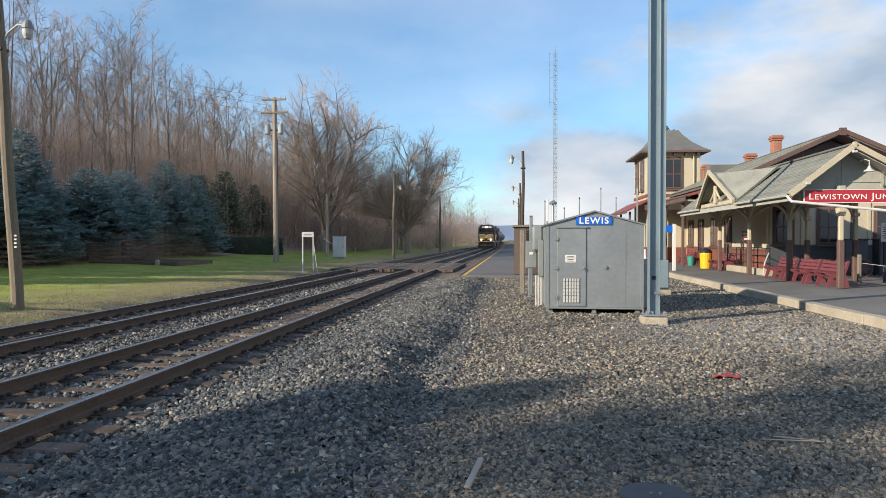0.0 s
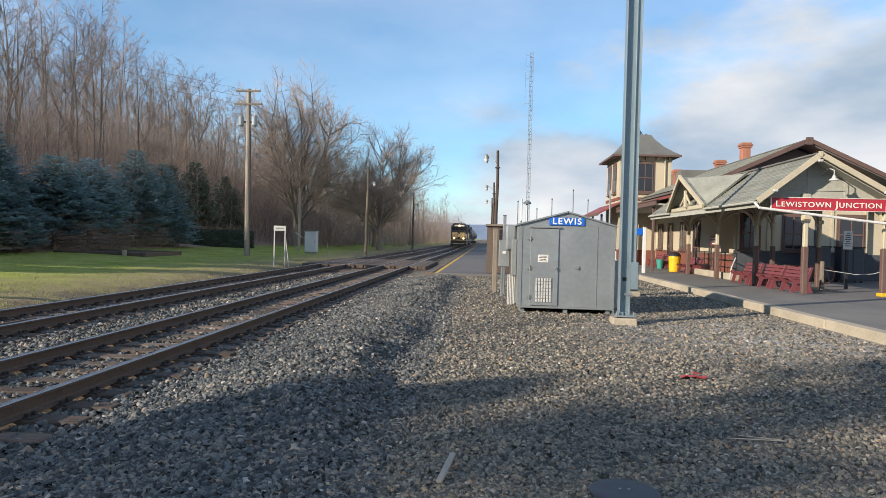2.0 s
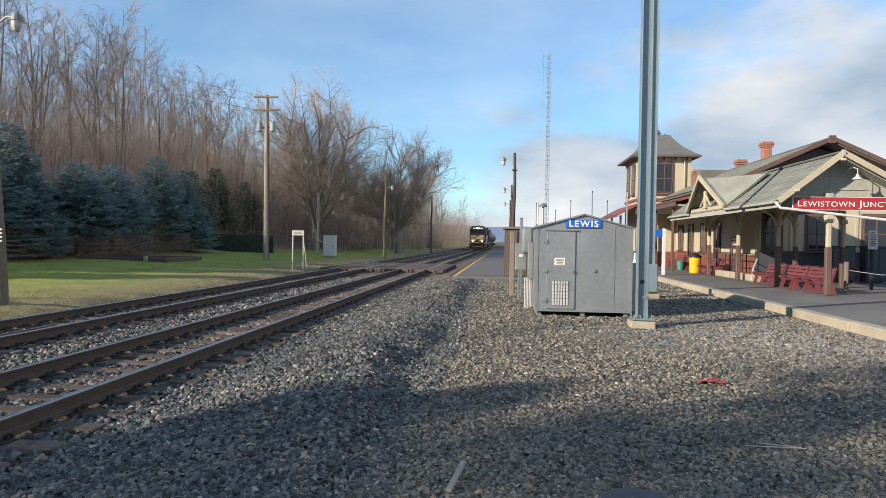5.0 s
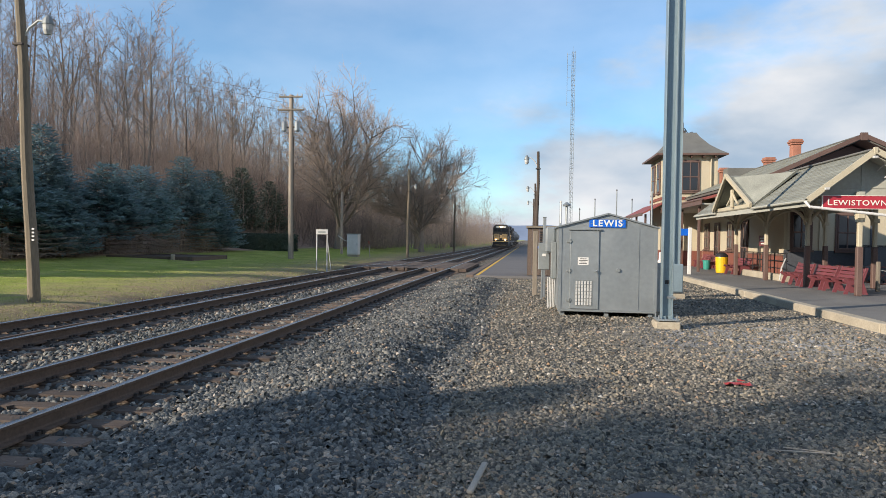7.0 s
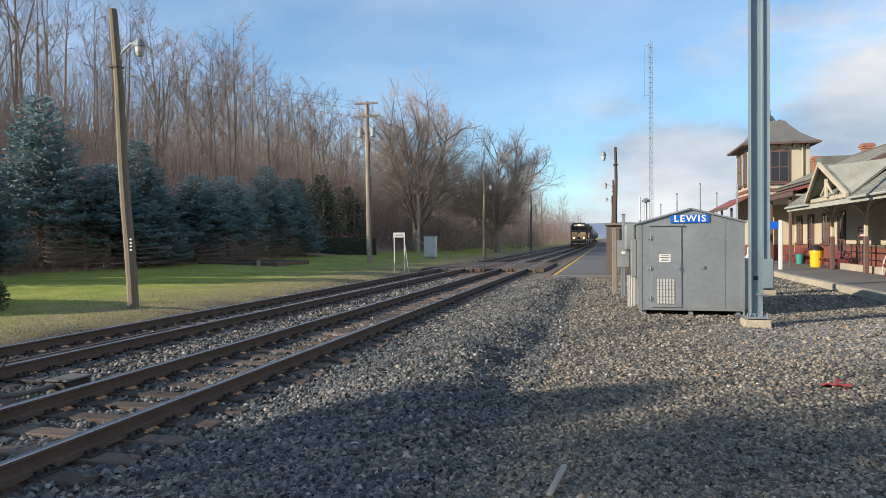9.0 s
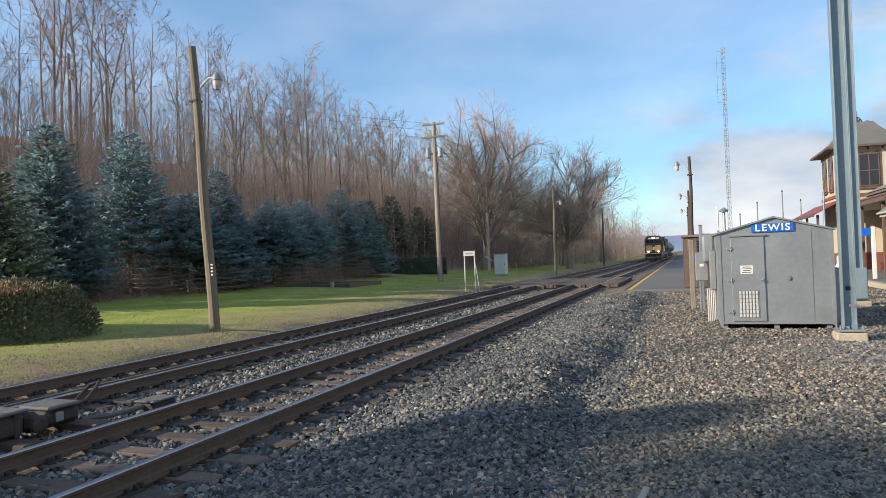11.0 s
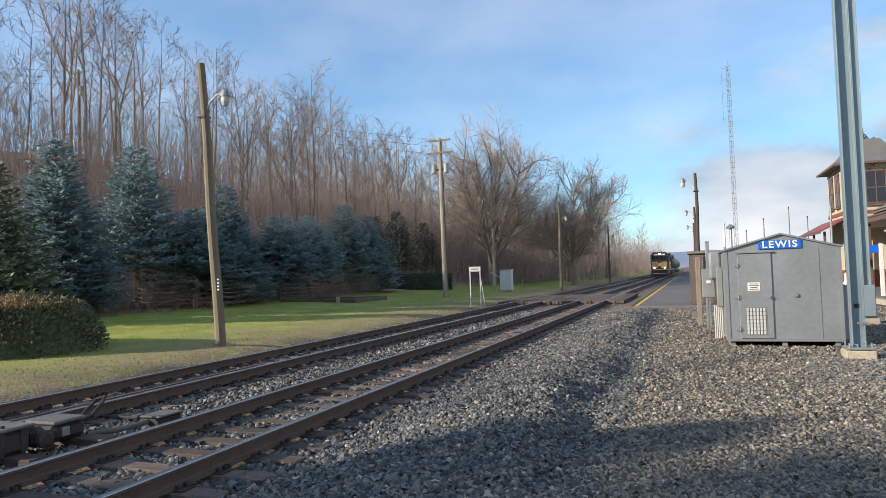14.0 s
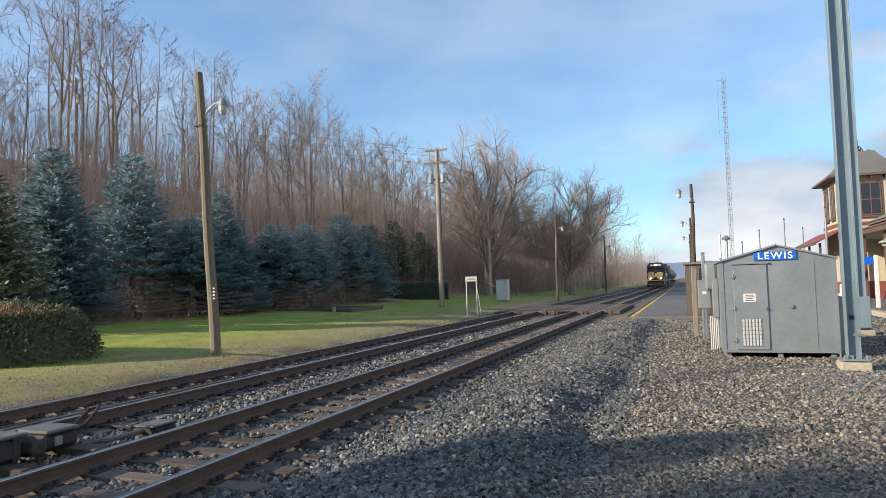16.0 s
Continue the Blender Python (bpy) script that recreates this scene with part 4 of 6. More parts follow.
part("bollard", B(14.3, 14.42, 25.0, 25.12, 0, 1.0, bev=0.02), "black", ch)
part("rope", T([(12.15, 25.06, 0.75), (13.3, 25.08, 0.60), (13.9, 25.08, 0.64), (14.33, 25.06, 0.78)], 0.012, 6), "dirty_white", ch)

fp = thing("flower_tub", "low wooden tub of orange flowers by the benches", "planter", (11.25, 27.2, PZ))
part("tub", T([(0, 0, 0), (0, 0, 0.36), (0, 0, 0.42), (0, 0, 0.42)], [0.22, 0.26, 0.28, 0.24], 12), "brown_trim", fp)
M["bloom"] = surface("orange_petals", (0.62, 0.17, 0.03), 0.7, 1.2, 0.8, 0, 30, 6, 0.0)
fl = bmesh.new()
for k in range(60):
    a, r_, z = random.uniform(0, 6.28), 0.26 * math.sqrt(random.random()), 0.44 + 0.3 * random.random()
    bmesh.ops.create_icosphere(fl, subdivisions=1, radius=random.uniform(0.03, 0.055), matrix=Matrix.Translation((r_ * math.cos(a), r_ * math.sin(a), z)))
part("blooms", fl, "bloom", fp, "orange blooms")
hy = thing("standpipe", "short white standpipe beside the station tower", "standpipe", (8.6, 45.5, PZ))
part("body", T([(0, 0, 0), (0, 0, 0.4), (0, 0, 0.45), (0, 0, 0.85), (0, 0, 0.95)], [0.14, 0.14, 0.09, 0.08, 0.04], 12), "white", hy)
part("outlet", T([(0, 0, 0.3), (-0.2, 0, 0.3)], 0.05, 8), "white", hy)
part("post_foot", B(12.7, 13.0, 22.42, 22.72, 0, 0.12, bev=0.02), "yellow", cp, "yellow painted post foot")

# ---- track details ----
tie_me = bpy.data.meshes.new("crosstie")
tie_bm.to_mesh(tie_me)
tie_bm.free()
tie_me.materials.append(M["tie"])


def sleepers(tr, seed):
    rnd = random.Random(seed)
    pl = bmesh.new()
    far = bmesh.new()
    y, n = -1.0, 0
    while y < 210:
        jz, jx, a = rnd.uniform(-0.012, 0.006), rnd.uniform(-0.09, 0.09), rnd.uniform(-1.4, 1.4)
        if n < 160:
            o = new("crosstie", tie_me)
            o.parent = tr
            o.matrix_local = pose(jx, y, -0.186 + jz, 0, 0, a)
            if y < 48:
                for s in (-0.75, 0.75):
                    box(pl, s - 0.17, s + 0.17, y - 0.09, y + 0.09, -0.19, -0.172)
                    for dx in (-0.095, 0.095):
                        for dy in (-0.05, 0.05):
                            box(pl, s + dx - 0.02, s + dx + 0.02, y + dy - 0.016, y + dy + 0.016, -0.175, -0.137)
                    if n % 2 == 0:
                        box(pl, s - 0.09, s + 0.085, y + 0.125, y + 0.15, -0.20, -0.15)
        else:
            box(far, jx - 1.3, jx + 1.3, y - 0.115, y + 0.115, -0.34, -0.186)
        y += 0.535 + rnd.uniform(-0.03, 0.03)
        n += 1
    tagged(part("tie_plates", pl, "iron", tr, "rusty tie plates and spikes"), kind="stuff")
    tagged(part("far_crossties", far, "tie", tr, "distant timber crossties"), kind="stuff")


sleepers(track_near, 3)
sleepers(track_far, 8)

# closure rail and stock rail of the turnout on the far line
r = part("switch_rail", prism(bmesh.new(), [(-0.05, -0.17), (0.05, -0.17), (0.03, 0.0), (-0.03, 0.0)], "y", -20, 11.5), "rail_side", track_far, "thin rusty switch rail")
r.location.x = 0.60

cr = thing("track_crossing", "worn brown timber crossing planks level with the rails", "crossing", (0, 0, RAIL_Z), kind="structure")
for c in (-5.15, -8.70):
    for a, b in ((-0.66, 0.66), (-1.75, -0.83), (0.83, 1.75)):
        n = max(3, round((b - a) / 0.24))
        w = (b - a) / n
        for k in range(n):
            for y0, y1 in ((37.2, 42.0), (42.03, 47.0)):
                part("plank", B(c + a + k * w + 0.006, c + a + (k + 1) * w - 0.006, y0 + random.uniform(-0.06, 0.06), y1, -0.2, -0.012 + random.uniform(-0.012, 0.004), bev=0.01), "plank", cr)

# switch machine between the lines
sm = thing("switch_machine", "greasy grey iron switch machine beside the rails", "switch machine", (-7.02, 5.75, -0.09))
part("base_timber", B(-0.6, 0.6, 0.25, 0.5, -0.02, 0.1, bev=0.015), "tie", sm)
part("base_timber", B(-0.6, 0.6, -0.65, -0.4, -0.02, 0.1, bev=0.015), "tie", sm)
part("motor_case", B(-0.28, 0.22, -0.85, -0.32, 0.1, 0.36, bev=0.05), "iron", sm, "grey iron motor case")
lid_ = part("case_lid", B(-0.31, 0.25, -0.88, -0.29, 0.362, 0.40, bev=0.016), "worn_iron", sm, "worn grey case lid")
for dx in (-0.2, 0.14):
    part("lid_bolt", T([(dx, -0.6, 0.4), (dx, -0.6, 0.425)], 0.022, 6), "iron", lid_)
part("bearing_block", B(-0.26, 0.20, -0.28, -0.10, 0.1, 0.33, bev=0.06), "iron", sm)
part("crank_cover", T([(0.23, -0.2, 0.2), (0.29, -0.2, 0.2), (0.31, -0.2, 0.2)], [0.10, 0.10, 0.06], 12), "iron", sm)
part("gear_case", B(-0.25, 0.2, -0.06, 0.42, 0.1, 0.30, bev=0.06), "iron", sm)
part("gear_lid", B(-0.27, 0.22, -0.04, 0.40, 0.302, 0.345, bev=0.016), "worn_iron", sm, "worn grey gear lid")
part("side_rib", B(0.2, 0.235, -0.7, -0.64, 0.1, 0.36, bev=0.01), "iron", sm)
part("side_rib", B(0.2, 0.235, -0.46, -0.40, 0.1, 0.36, bev=0.01), "iron", sm)
part("hand_lever", T([(0.06, 0.42, 0.26), (0.10, 0.56, 0.30), (0.10, 0.72, 0.42), (0.02, 0.84, 0.47), (-0.08, 0.80, 0.44), (-0.09, 0.66, 0.34), (-0.02, 0.50, 0.28)], 0.024, 7), "iron", sm, "looped iron hand lever")
part("padlock", B(0.18, 0.235, 0.05, 0.15, 0.16, 0.27, bev=0.01), "galv", sm)
for yy in (-0.3, 0.15, 1.6):
    part("throw_rod", T([(-0.2, yy, 0.03), (-1.35, yy, 0.03)], 0.028, 6), "iron", sm)
part("cable_pipe", T([(0.15, 0.45, 0.1), (0.25, 0.8, 0.07), (0.38, 1.25, 0.1)], 0.035, 8), "worn_iron", sm, "grey flexible conduit")
jb = thing("junction_box", "low grey iron track junction box on the ballast", "junction box", (-6.62, 7.15, -0.1))
part("body", B(-0.15, 0.15, -0.2, 0.2, 0.0, 0.15, bev=0.02), "iron", jb)
part("lid", B(-0.17, 0.17, -0.22, 0.22, 0.152, 0.18, bev=0.012), "worn_iron", jb)

# ---- trackside platform ----
tagged(part("platform", B(-2.5, 2.6, 31.2, 165, -0.2, 0.10, bev=0.01), "asphalt"), "low dark asphalt trackside platform", "platform", kind="structure")
ed = thing("platform_edge", "weathered timber edging along the trackside platform", "edging", kind="structure")
for k in range(34):
    part("edge_timber", B(-2.85, -2.51, 31.2 + k * 3.95, 31.2 + k * 3.95 + 3.92, -0.15, 0.115 + random.uniform(-0.01, 0.01), bev=0.015), "plank", ed)
tagged(part("platform_line", B(-2.42, -2.27, 31.3, 160, 0.1, 0.105), "yellow"), "worn yellow safety line on asphalt", "line", kind="structure")

# ---- equipment shed ----
sh = thing("equipment_shed", "galvanised steel railway equipment shed on skids", "shed", (0.76, 16.2, 0))
SW, SD = 2.26, 2.4
body = prism(bmesh.new(), [(0, 0.16), (SW, 0.16), (SW, 2.13), (SW / 2, 2.42), (0, 2.13)], "y", 0, SD)
part("body", body, "galv", sh)
for s in (0, 1):
    a, b = (-0.05, 2.10) if s == 0 else (SW + 0.05, 2.10)
    part("roof_panel", slab(bmesh.new(), [(a, -0.06, 2.135), (a, SD + 0.06, 2.135), (SW / 2, SD + 0.06, 2.46), (SW / 2, -0.06, 2.46)], 0.035), "galv", sh)
for x in (-0.012, SW - 0.06):
    part("corner_angle", B(x, x + 0.072, -0.014, -0.002, 0.1, 2.12), "galv", sh)
part("sill_channel", B(-0.01, SW + 0.01, -0.02, SD, 0.11, 0.158, bev=0.008), "galv_dull", sh)
for x in (0.1, SW * 0.5, SW - 0.12):
    part("skid", B(x - 0.05, x + 0.05, 0.05, SD - 0.05, -0.03, 0.11), "galv_dull", sh)
part("seam", B(1.84, 1.855, -0.01, -0.002, 0.17, 2.1), "galv", sh)
dr = part("door", B(0.26, 0.93, -0.03, -0.003, 0.18, 2.03, bev=0.006), "galv", sh, "flush steel door")
part("drip_edge", B(0.22, 0.97, -0.06, -0.003, 2.045, 2.075), "galv_dull", dr)
for z in (0.35, 1.05, 1.75):
    part("hinge", B(0.17, 0.30, -0.05, -0.031, z, z + 0.05, bev=0.008), "galv_dull", dr)
    part("hinge_pin", T([(0.255, -0.045, z - 0.03), (0.255, -0.045, z + 0.08)], 0.014, 6), "galv_dull", dr)
part("door_handle", T([(0.88, -0.03, 1.09), (0.88, -0.08, 1.09), (0.84, -0.085, 1.06)], 0.016, 6), "galv", dr, "steel handle")
lv = part("louvre", B(0.385, 0.80, -0.036, -0.031, 0.25, 0.86), "galv_dull", dr, "pale slotted vent panel")
for i in range(6):
    for j in range(7):
        part("slat", B(0.40 + i * 0.066, 0.445 + i * 0.066, -0.05, -0.0365, 0.265 + j * 0.083, 0.34 + j * 0.083, bev=0.006), "dirty_white", lv)
lb = part("label_plate", B(0.44, 0.69, -0.036, -0.031, 1.22, 1.40), "white", dr, "small white printed plate")
for k, w in enumerate((0.16, 0.2, 0.14, 0.18)):
    part("text_bar", B(0.565 - w / 2, 0.565 + w / 2, -0.039, -0.0362, 1.36 - k * 0.038, 1.374 - k * 0.038), "black", lb)
part("vent_cap", T([(1.38, -0.002, 1.11), (1.38, -0.04, 1.11)], [0.05, 0.045], 14), "galv_dull", sh)
ls = part("name_plate", B(0.69, 1.53, -0.035, -0.012, 2.115, 2.30, bev=0.005), "sign_blue", sh, "blue enamel name plate")
words("lettering", "LEWIS", 0.205, (1.11, -0.038, 2.207), (90, 0, 0), "letter", ls, depth=0.003, width=0.68, bold=0.022, gap=1.22)
for x in (0.74, 1.48):
    part("screw", T([(x, -0.035, 2.207), (x, -0.041, 2.207)], 0.012, 8), "galv", ls)
part("vent_pipe", T([(0.17, 0.3, 2.1), (0.17, 0.3, 2.62)], 0.03, 8), "galv", sh)
part("whip_antenna", T([(0.06, 0.8, 2.15), (0.06, 0.8, 2.78)], 0.022, 6), "white", sh)
part("vent_hood", T([(0.17, 0.3, 2.62), (0.17, 0.3, 2.66), (0.17, 0.3, 2.72)], [0.09, 0.1, 0.02], 12), "galv", sh)
part("antenna_pipe", T([(SW - 0.08, 0.35, 1.95), (SW - 0.08, 0.35, 3.0)], 0.022, 8), "galv", sh)
part("lifting_eye", T([(SW - 0.17, 0.2, 2.2), (SW - 0.2, 0.1, 2.05), (SW - 0.13, 0.06, 2.0), (SW - 0.05, 0.1, 2.08)], 0.02, 6), "galv", sh)
part("lifting_eye", T([(0.02, 0.2, 2.2), (0.06, 0.1, 2.05), (0.13, 0.06, 2.0), (0.16, 0.1, 2.12)], 0.02, 6), "galv", sh)
part("side_cabinet", B(SW + 0.003, SW + 0.12, 0.1, 0.6, 0.15, 1.3, bev=0.01), "galv", sh)
# boxes and conduits on the side towards the line
ub = part("meter_box", B(-0.46, -0.16, 2.0, 2.35, 1.0, 1.72, bev=0.015), "galv_dull", sh, "grey steel switch box")
part("box_label", B(-0.36, -0.26, 1.992, 1.998, 1.36, 1.43), "white", ub)
ub2 = part("meter_box", B(-0.14, -0.005, 1.3, 1.8, 0.8, 1.75, bev=0.015), "galv_dull", sh, "grey steel switch box")
part("cabinet_top", B(-0.28, -0.005, 1.85, 2.38, 1.45, 2.15, bev=0.05), "galv", sh, "silver upper housing")
for k in range(5):
    part("conduit", T([(-0.20 + k * 0.042, 1.75, -0.05), (-0.20 + k * 0.042, 1.75, 0.82)], 0.017, 6), "dirty_white", sh, "pale conduit")

# ---- steel columns ----
def column(at, w, h, foot, mat, lab):
    c = thing("steel_column", lab, "column", at, "steel columns")
    t = 0.02
    part("web", B(-w / 2 + t, w / 2 - t, -0.012, 0.012, 0.2, h), mat, c)
    for sx in (-1, 1):
        part("flange", B(sx * w / 2, sx * (w / 2 - t), -w / 2, w / 2, 0.2, h, bev=0.004), mat, c)
        part("gusset", B(sx * (w / 2 - t - 0.002), sx * 0.02, -w / 2 + 0.01, -0.014, 0.2, 0.26), mat, c)
    part("base_plate", B(-w, w, -w, w, 0.165, 0.2, bev=0.005), "galv", c)
    for sx in (-1, 1):
        for sy in (-1, 1):
            part("anchor_bolt", T([(sx * w * 0.8, sy * w * 0.8, 0.12), (sx * w * 0.8, sy * w * 0.8, 0.28)], 0.018, 6), "galv", c)
    part("footing", B(-foot / 2, foot / 2, -foot / 2, foot / 2, -0.1, 0.145, bev=0.02), "concrete", c, "pale concrete footing")
    return c


c1 = column((2.92, 14.5, 0), 0.225, 9.6, 0.5, "bluegrey", "tall blue-grey steel column on a concrete footing")
part("tag", B(-0.04, 0.04, -0.024, -0.0125, 0.92, 1.0), "black", c1)
part("bracket", B(-0.02, 0.15, -0.13, -0.113, 0.62, 0.67, bev=0.006), "galv", c1)
part("cable", T([(0.126, 0.05, 0.25), (0.126, 0.05, 5.0), (0.126, 0.05, 9.5)], 0.013, 6), "black", c1)
c2 = column((4.79, 22.5, 0), 0.2, 10.5, 0.5, "bluegrey", "tall blue-grey steel column behind the shed")
part("control_box", B(-0.16, 0.16, -0.28, -0.102, 0.2, 1.1, bev=0.02), "bluegrey", c2)

# ---- posts and boxes by the platform end ----
for x, y, h, r_, mt, lab in ((0.25, 22.0, 2.1, 0.075, "grey_wood", "square weathered timber post"), (0.45, 20.6, 0.9, 0.03, "galv", "thin galvanised steel stub post"), (0.52, 21.4, 2.5, 0.05, "galv", "grey steel pipe post")):
    p = thing("post", lab, "post", (x, y, 0), "posts by the shed")
    part("shaft", B(-r_, r_, -r_, r_, -0.05, h, bev=0.012), mt, p)
    part("cap", B(-r_ - 0.01, r_ + 0.01, -r_ - 0.01, r_ + 0.01, h, h + 0.025, bev=0.006), mt, p)
ws = thing("wooden_enclosure", "brown boarded wooden enclosure with a flat roof", "shed", (0.0, 32.0, 0.1))
for k in range(12):
    part("board", B(k * 0.18, k * 0.18 + 0.172, 0, 0.025, 0.02, 2.25, bev=0.004), "plank", ws)
for k in range(10):
    part("board", B(-0.028, -0.002, 0.03 + k * 0.18, 0.03 + k * 0.18 + 0.172, 0.02, 2.25, bev=0.004), "plank", ws)
part("roof", B(-0.1, 2.35, -0.12, 2.0, 2.26, 2.36, bev=0.01), "grey_wood", ws)
for k in range(5):
    part("slat", B(0.55, 1.0, -0.05, -0.003, 1.55 + k * 0.12, 1.62 + k * 0.12), "black", ws)
part("notice", B(0.35, 0.5, -0.02, -0.003, 1.3, 1.42), "sign_blue", ws)

# ---- lamp poles ----
def lamp_pole(at, h, lean, mat, arm, lab, group, lamp_z):
    p = thing("lamp_pole", lab, "street lamp", at, group)
    pts = [(lean[0] * k / 8 + 0.02 * math.sin(k * 1.3), lean[1] * k / 8, -0.3 + (h + 0.3) * k / 8) for k in range(9)]
    part("pole", T(pts, [(0.145 if arm > 0 else 0.11) - 0.04 * k / 8 for k in range(9)], 10), mat, p)
    f = lamp_z / h
    bx, by = lean[0] * f, lean[1] * f
    part("arm", T([(bx, by, lamp_z - 0.45), (bx + arm * 0.3, by, lamp_z - 0.1), (bx + arm * 0.65, by, lamp_z + 0.08), (bx + arm, by, lamp_z + 0.06)], 0.028, 6), "dirty_white", p, "curved pale lamp arm")
    hd = part("lamp_head", T([(bx + arm, by, lamp_z + 0.2), (bx + arm, by, lamp_z + 0.12), (bx + arm, by, lamp_z + 0.04), (bx + arm, by, lamp_z - 0.02)], [0.04, 0.10, 0.125, 0.14], 12), "galv_dull", p, "pale lamp housing")
    part("lens", T([(bx + arm, by, lamp_z - 0.022), (bx + arm, by, lamp_z - 0.16), (bx + arm, by, lamp_z - 0.26)], [0.12, 0.11, 0.07], 12), "dirty_white", hd)
    part("clamp", B(bx - 0.13, bx + 0.13, by - 0.13, by + 0.13, lamp_z - 0.52, lamp_z - 0.47), "iron", p)
    return p


lp = lamp_pole((-11.88, 14.92, 0.02), 7.8, (-0.48, 0.0), "wood_pole", 0.72, "leaning weathered wooden pole with a lamp arm", "lamp poles on the lawn", 6.8)
for k in range(4):
    part("tag", B(0.03, 0.09, -0.155, -0.135, 1.55 + k * 0.09, 1.59 + k * 0.09), "white", lp)
lamp_pole((-10.95, 60.0, 0.1), 7.9, (0.1, 0), "wood_pole", 0.6, "far wooden pole with a lamp arm", "lamp poles on the lawn", 6.4)
lamp_pole((-10.05, 90.0, 0.1), 7.6, (0.05, 0), "wood_pole", 0.6, "far wooden pole with a lamp arm", "lamp poles on the lawn", 6.0)
lamp_pole((0.42, 33.0 + 2.3, 0.1), 6.3, (0.02, 0), "dark_pole", -0.6, "dark tarred platform pole with a lamp arm", "lamp poles on the platform", 5.9)
lamp_pole((0.45, 54.0, 0.1), 6.2, (0, 0), "dark_pole", -0.6, "dark tarred platform pole with a lamp arm", "lamp poles on the platform", 5.8)
lamp_pole((0.45, 74.0, 0.1), 6.2, (0, 0), "dark_pole", -0.6, "dark tarred platform pole with a lamp arm", "lamp poles on the platform", 5.8)

up = thing("utility_pole", "tall wooden utility pole with crossarms and transformers", "utility pole", (-16.45, 45.0, 0.2))
part("pole", T([(0, 0, -0.3), (-0.05, 0, 5), (-0.1, 0, 11.4)], [0.2, 0.175, 0.145], 10), "tan_pole", up)
for z, w in ((11.25, 0.85), (10.35, 0.95)):
    a = part("crossarm", B(-w - 0.1, w - 0.1, -0.17, -0.06, z - 0.06, z + 0.06, bev=0.01), "grey_wood", up)
    for k in (-0.95, -0.55, 0.55, 0.95):
        part("insulator", T([(-0.1 + k * w, -0.115, z + 0.06), (-0.1 + k * w, -0.115, z + 0.14), (-0.1 + k * w, -0.115, z + 0.2)], [0.03, 0.05, 0.03], 8), "dirty_white", a)
for x in (-0.55, 0.38):
    t_ = part("transformer", T([(x, -0.1, 8.85), (x, -0.1, 8.9), (x, -0.1, 9.5), (x, -0.1, 9.56)], [0.14, 0.18, 0.18, 0.12], 12), "galv", up, "grey transformer can")
    part("bushing", T([(x, -0.1, 9.56), (x, -0.1, 9.8)], 0.04, 6), "dirty_white", t_)
part("bracket", B(-0.6, 0.5, -0.06, 0.02, 9.1, 9.2), "iron", up)
part("ground_wire", T([(0.18, -0.03, 0), (0.1, -0.03, 8.5)], 0.018, 5), "dark_pole", up)
sp2 = thing("stub_pole", "short grey wooden pole beside the white cabinet", "pole", (-17.1, 60.0, 0.25))
part("pole", T([(0, 0, -0.2), (0, 0, 5.7)], [0.14, 0.11], 9), "tan_pole", sp2)
part("cap", T([(0, 0, 5.7), (0, 0, 5.75)], [0.12, 0.05], 9), "iron", sp2)
# overhead wires up the slope
hp = thing("utility_pole", "distant grey utility pole on the hillside", "utility pole", (-62, 54.5, gz(-62, 54.5)))
part("pole", T([(0, 0, -0.5), (0, 0, 11.5)], [0.2, 0.14], 8), "wood_pole", hp)
part("crossarm", B(-1.1, 1.1, -0.08, 0.08, 11.1, 11.25), "grey_wood", hp)
part("transformer", T([(0.35, 0, 8.6), (0.35, 0, 9.6)], 0.25, 10), "galv_dull", hp)
for k, dz in enumerate((0, -0.7, -1.5)):
    w = thing("overhead_wire", "thin dark overhead wire", "wire", (0, 0, 0), "overhead wires", kind="structure")
    a, b = Vector((-62, 54.5, gz(-62, 54.5) + 11.2 + dz)), Vector((-16.6, 45, 11.5 + dz * 0.7))
    pts = [a.lerp(b, t / 10) - Vector((0, 0, 1.2 * math.sin(math.pi * t / 10))) for t in range(11)]
    part("strand", T(pts, 0.012, 4), "black", w)
    a2 = Vector((-62 - 40, 20, gz(-62, 54.5) + 14 + dz))
    part("strand", T([a2.lerp(a, t / 6) - Vector((0, 0, 1.0 * math.sin(math.pi * t / 6))) for t in range(7)], 0.02, 4), "black", w)

# ---- lawn things ----
fs = thing("frame_sign", "white two-legged sign frame on the lawn edge", "sign", (-10.72, 34.0, 0.02))
for x in (-0.28, 0.28):
    part("leg", B(x - 0.03, x + 0.03, -0.03, 0.03, -0.1, 2.15, bev=0.008), "dirty_white", fs)
part("board", B(-0.32, 0.32, -0.045, -0.02, 1.88, 2.14, bev=0.008), "dirty_white", fs)
part("text_bar", B(-0.2, 0.2, -0.05, -0.0455, 1.97, 2.04), "galv_dull", fs)
part("strut", T([(0.28, 0.05, 1.6), (0.35, 0.5, 0.0)], 0.02, 5), "white", fs)
cbn = thing("signal_cabinet", "white metal trackside cabinet on the lawn", "cabinet", (-14.6, 55.0, 0.2))
part("body", B(-0.5, 0.45, -0.4, 0.4, 0.12, 1.78, bev=0.02), "white", cbn)
part("roof", B(-0.55, 0.5, -0.46, 0.46, 1.782, 1.86, bev=0.02), "dirty_white", cbn)
for x in (-0.46, 0.0):
    part("door", B(x, x + 0.42, -0.425, -0.403, 0.2, 1.7, bev=0.006), "white", cbn)
part("door_handle", B(0.36, 0.39, -0.45, -0.426, 0.9, 1.05), "iron", cbn)
part("plinth", B(-0.45, 0.4, -0.35, 0.35, -0.1, 0.118), "concrete", cbn)
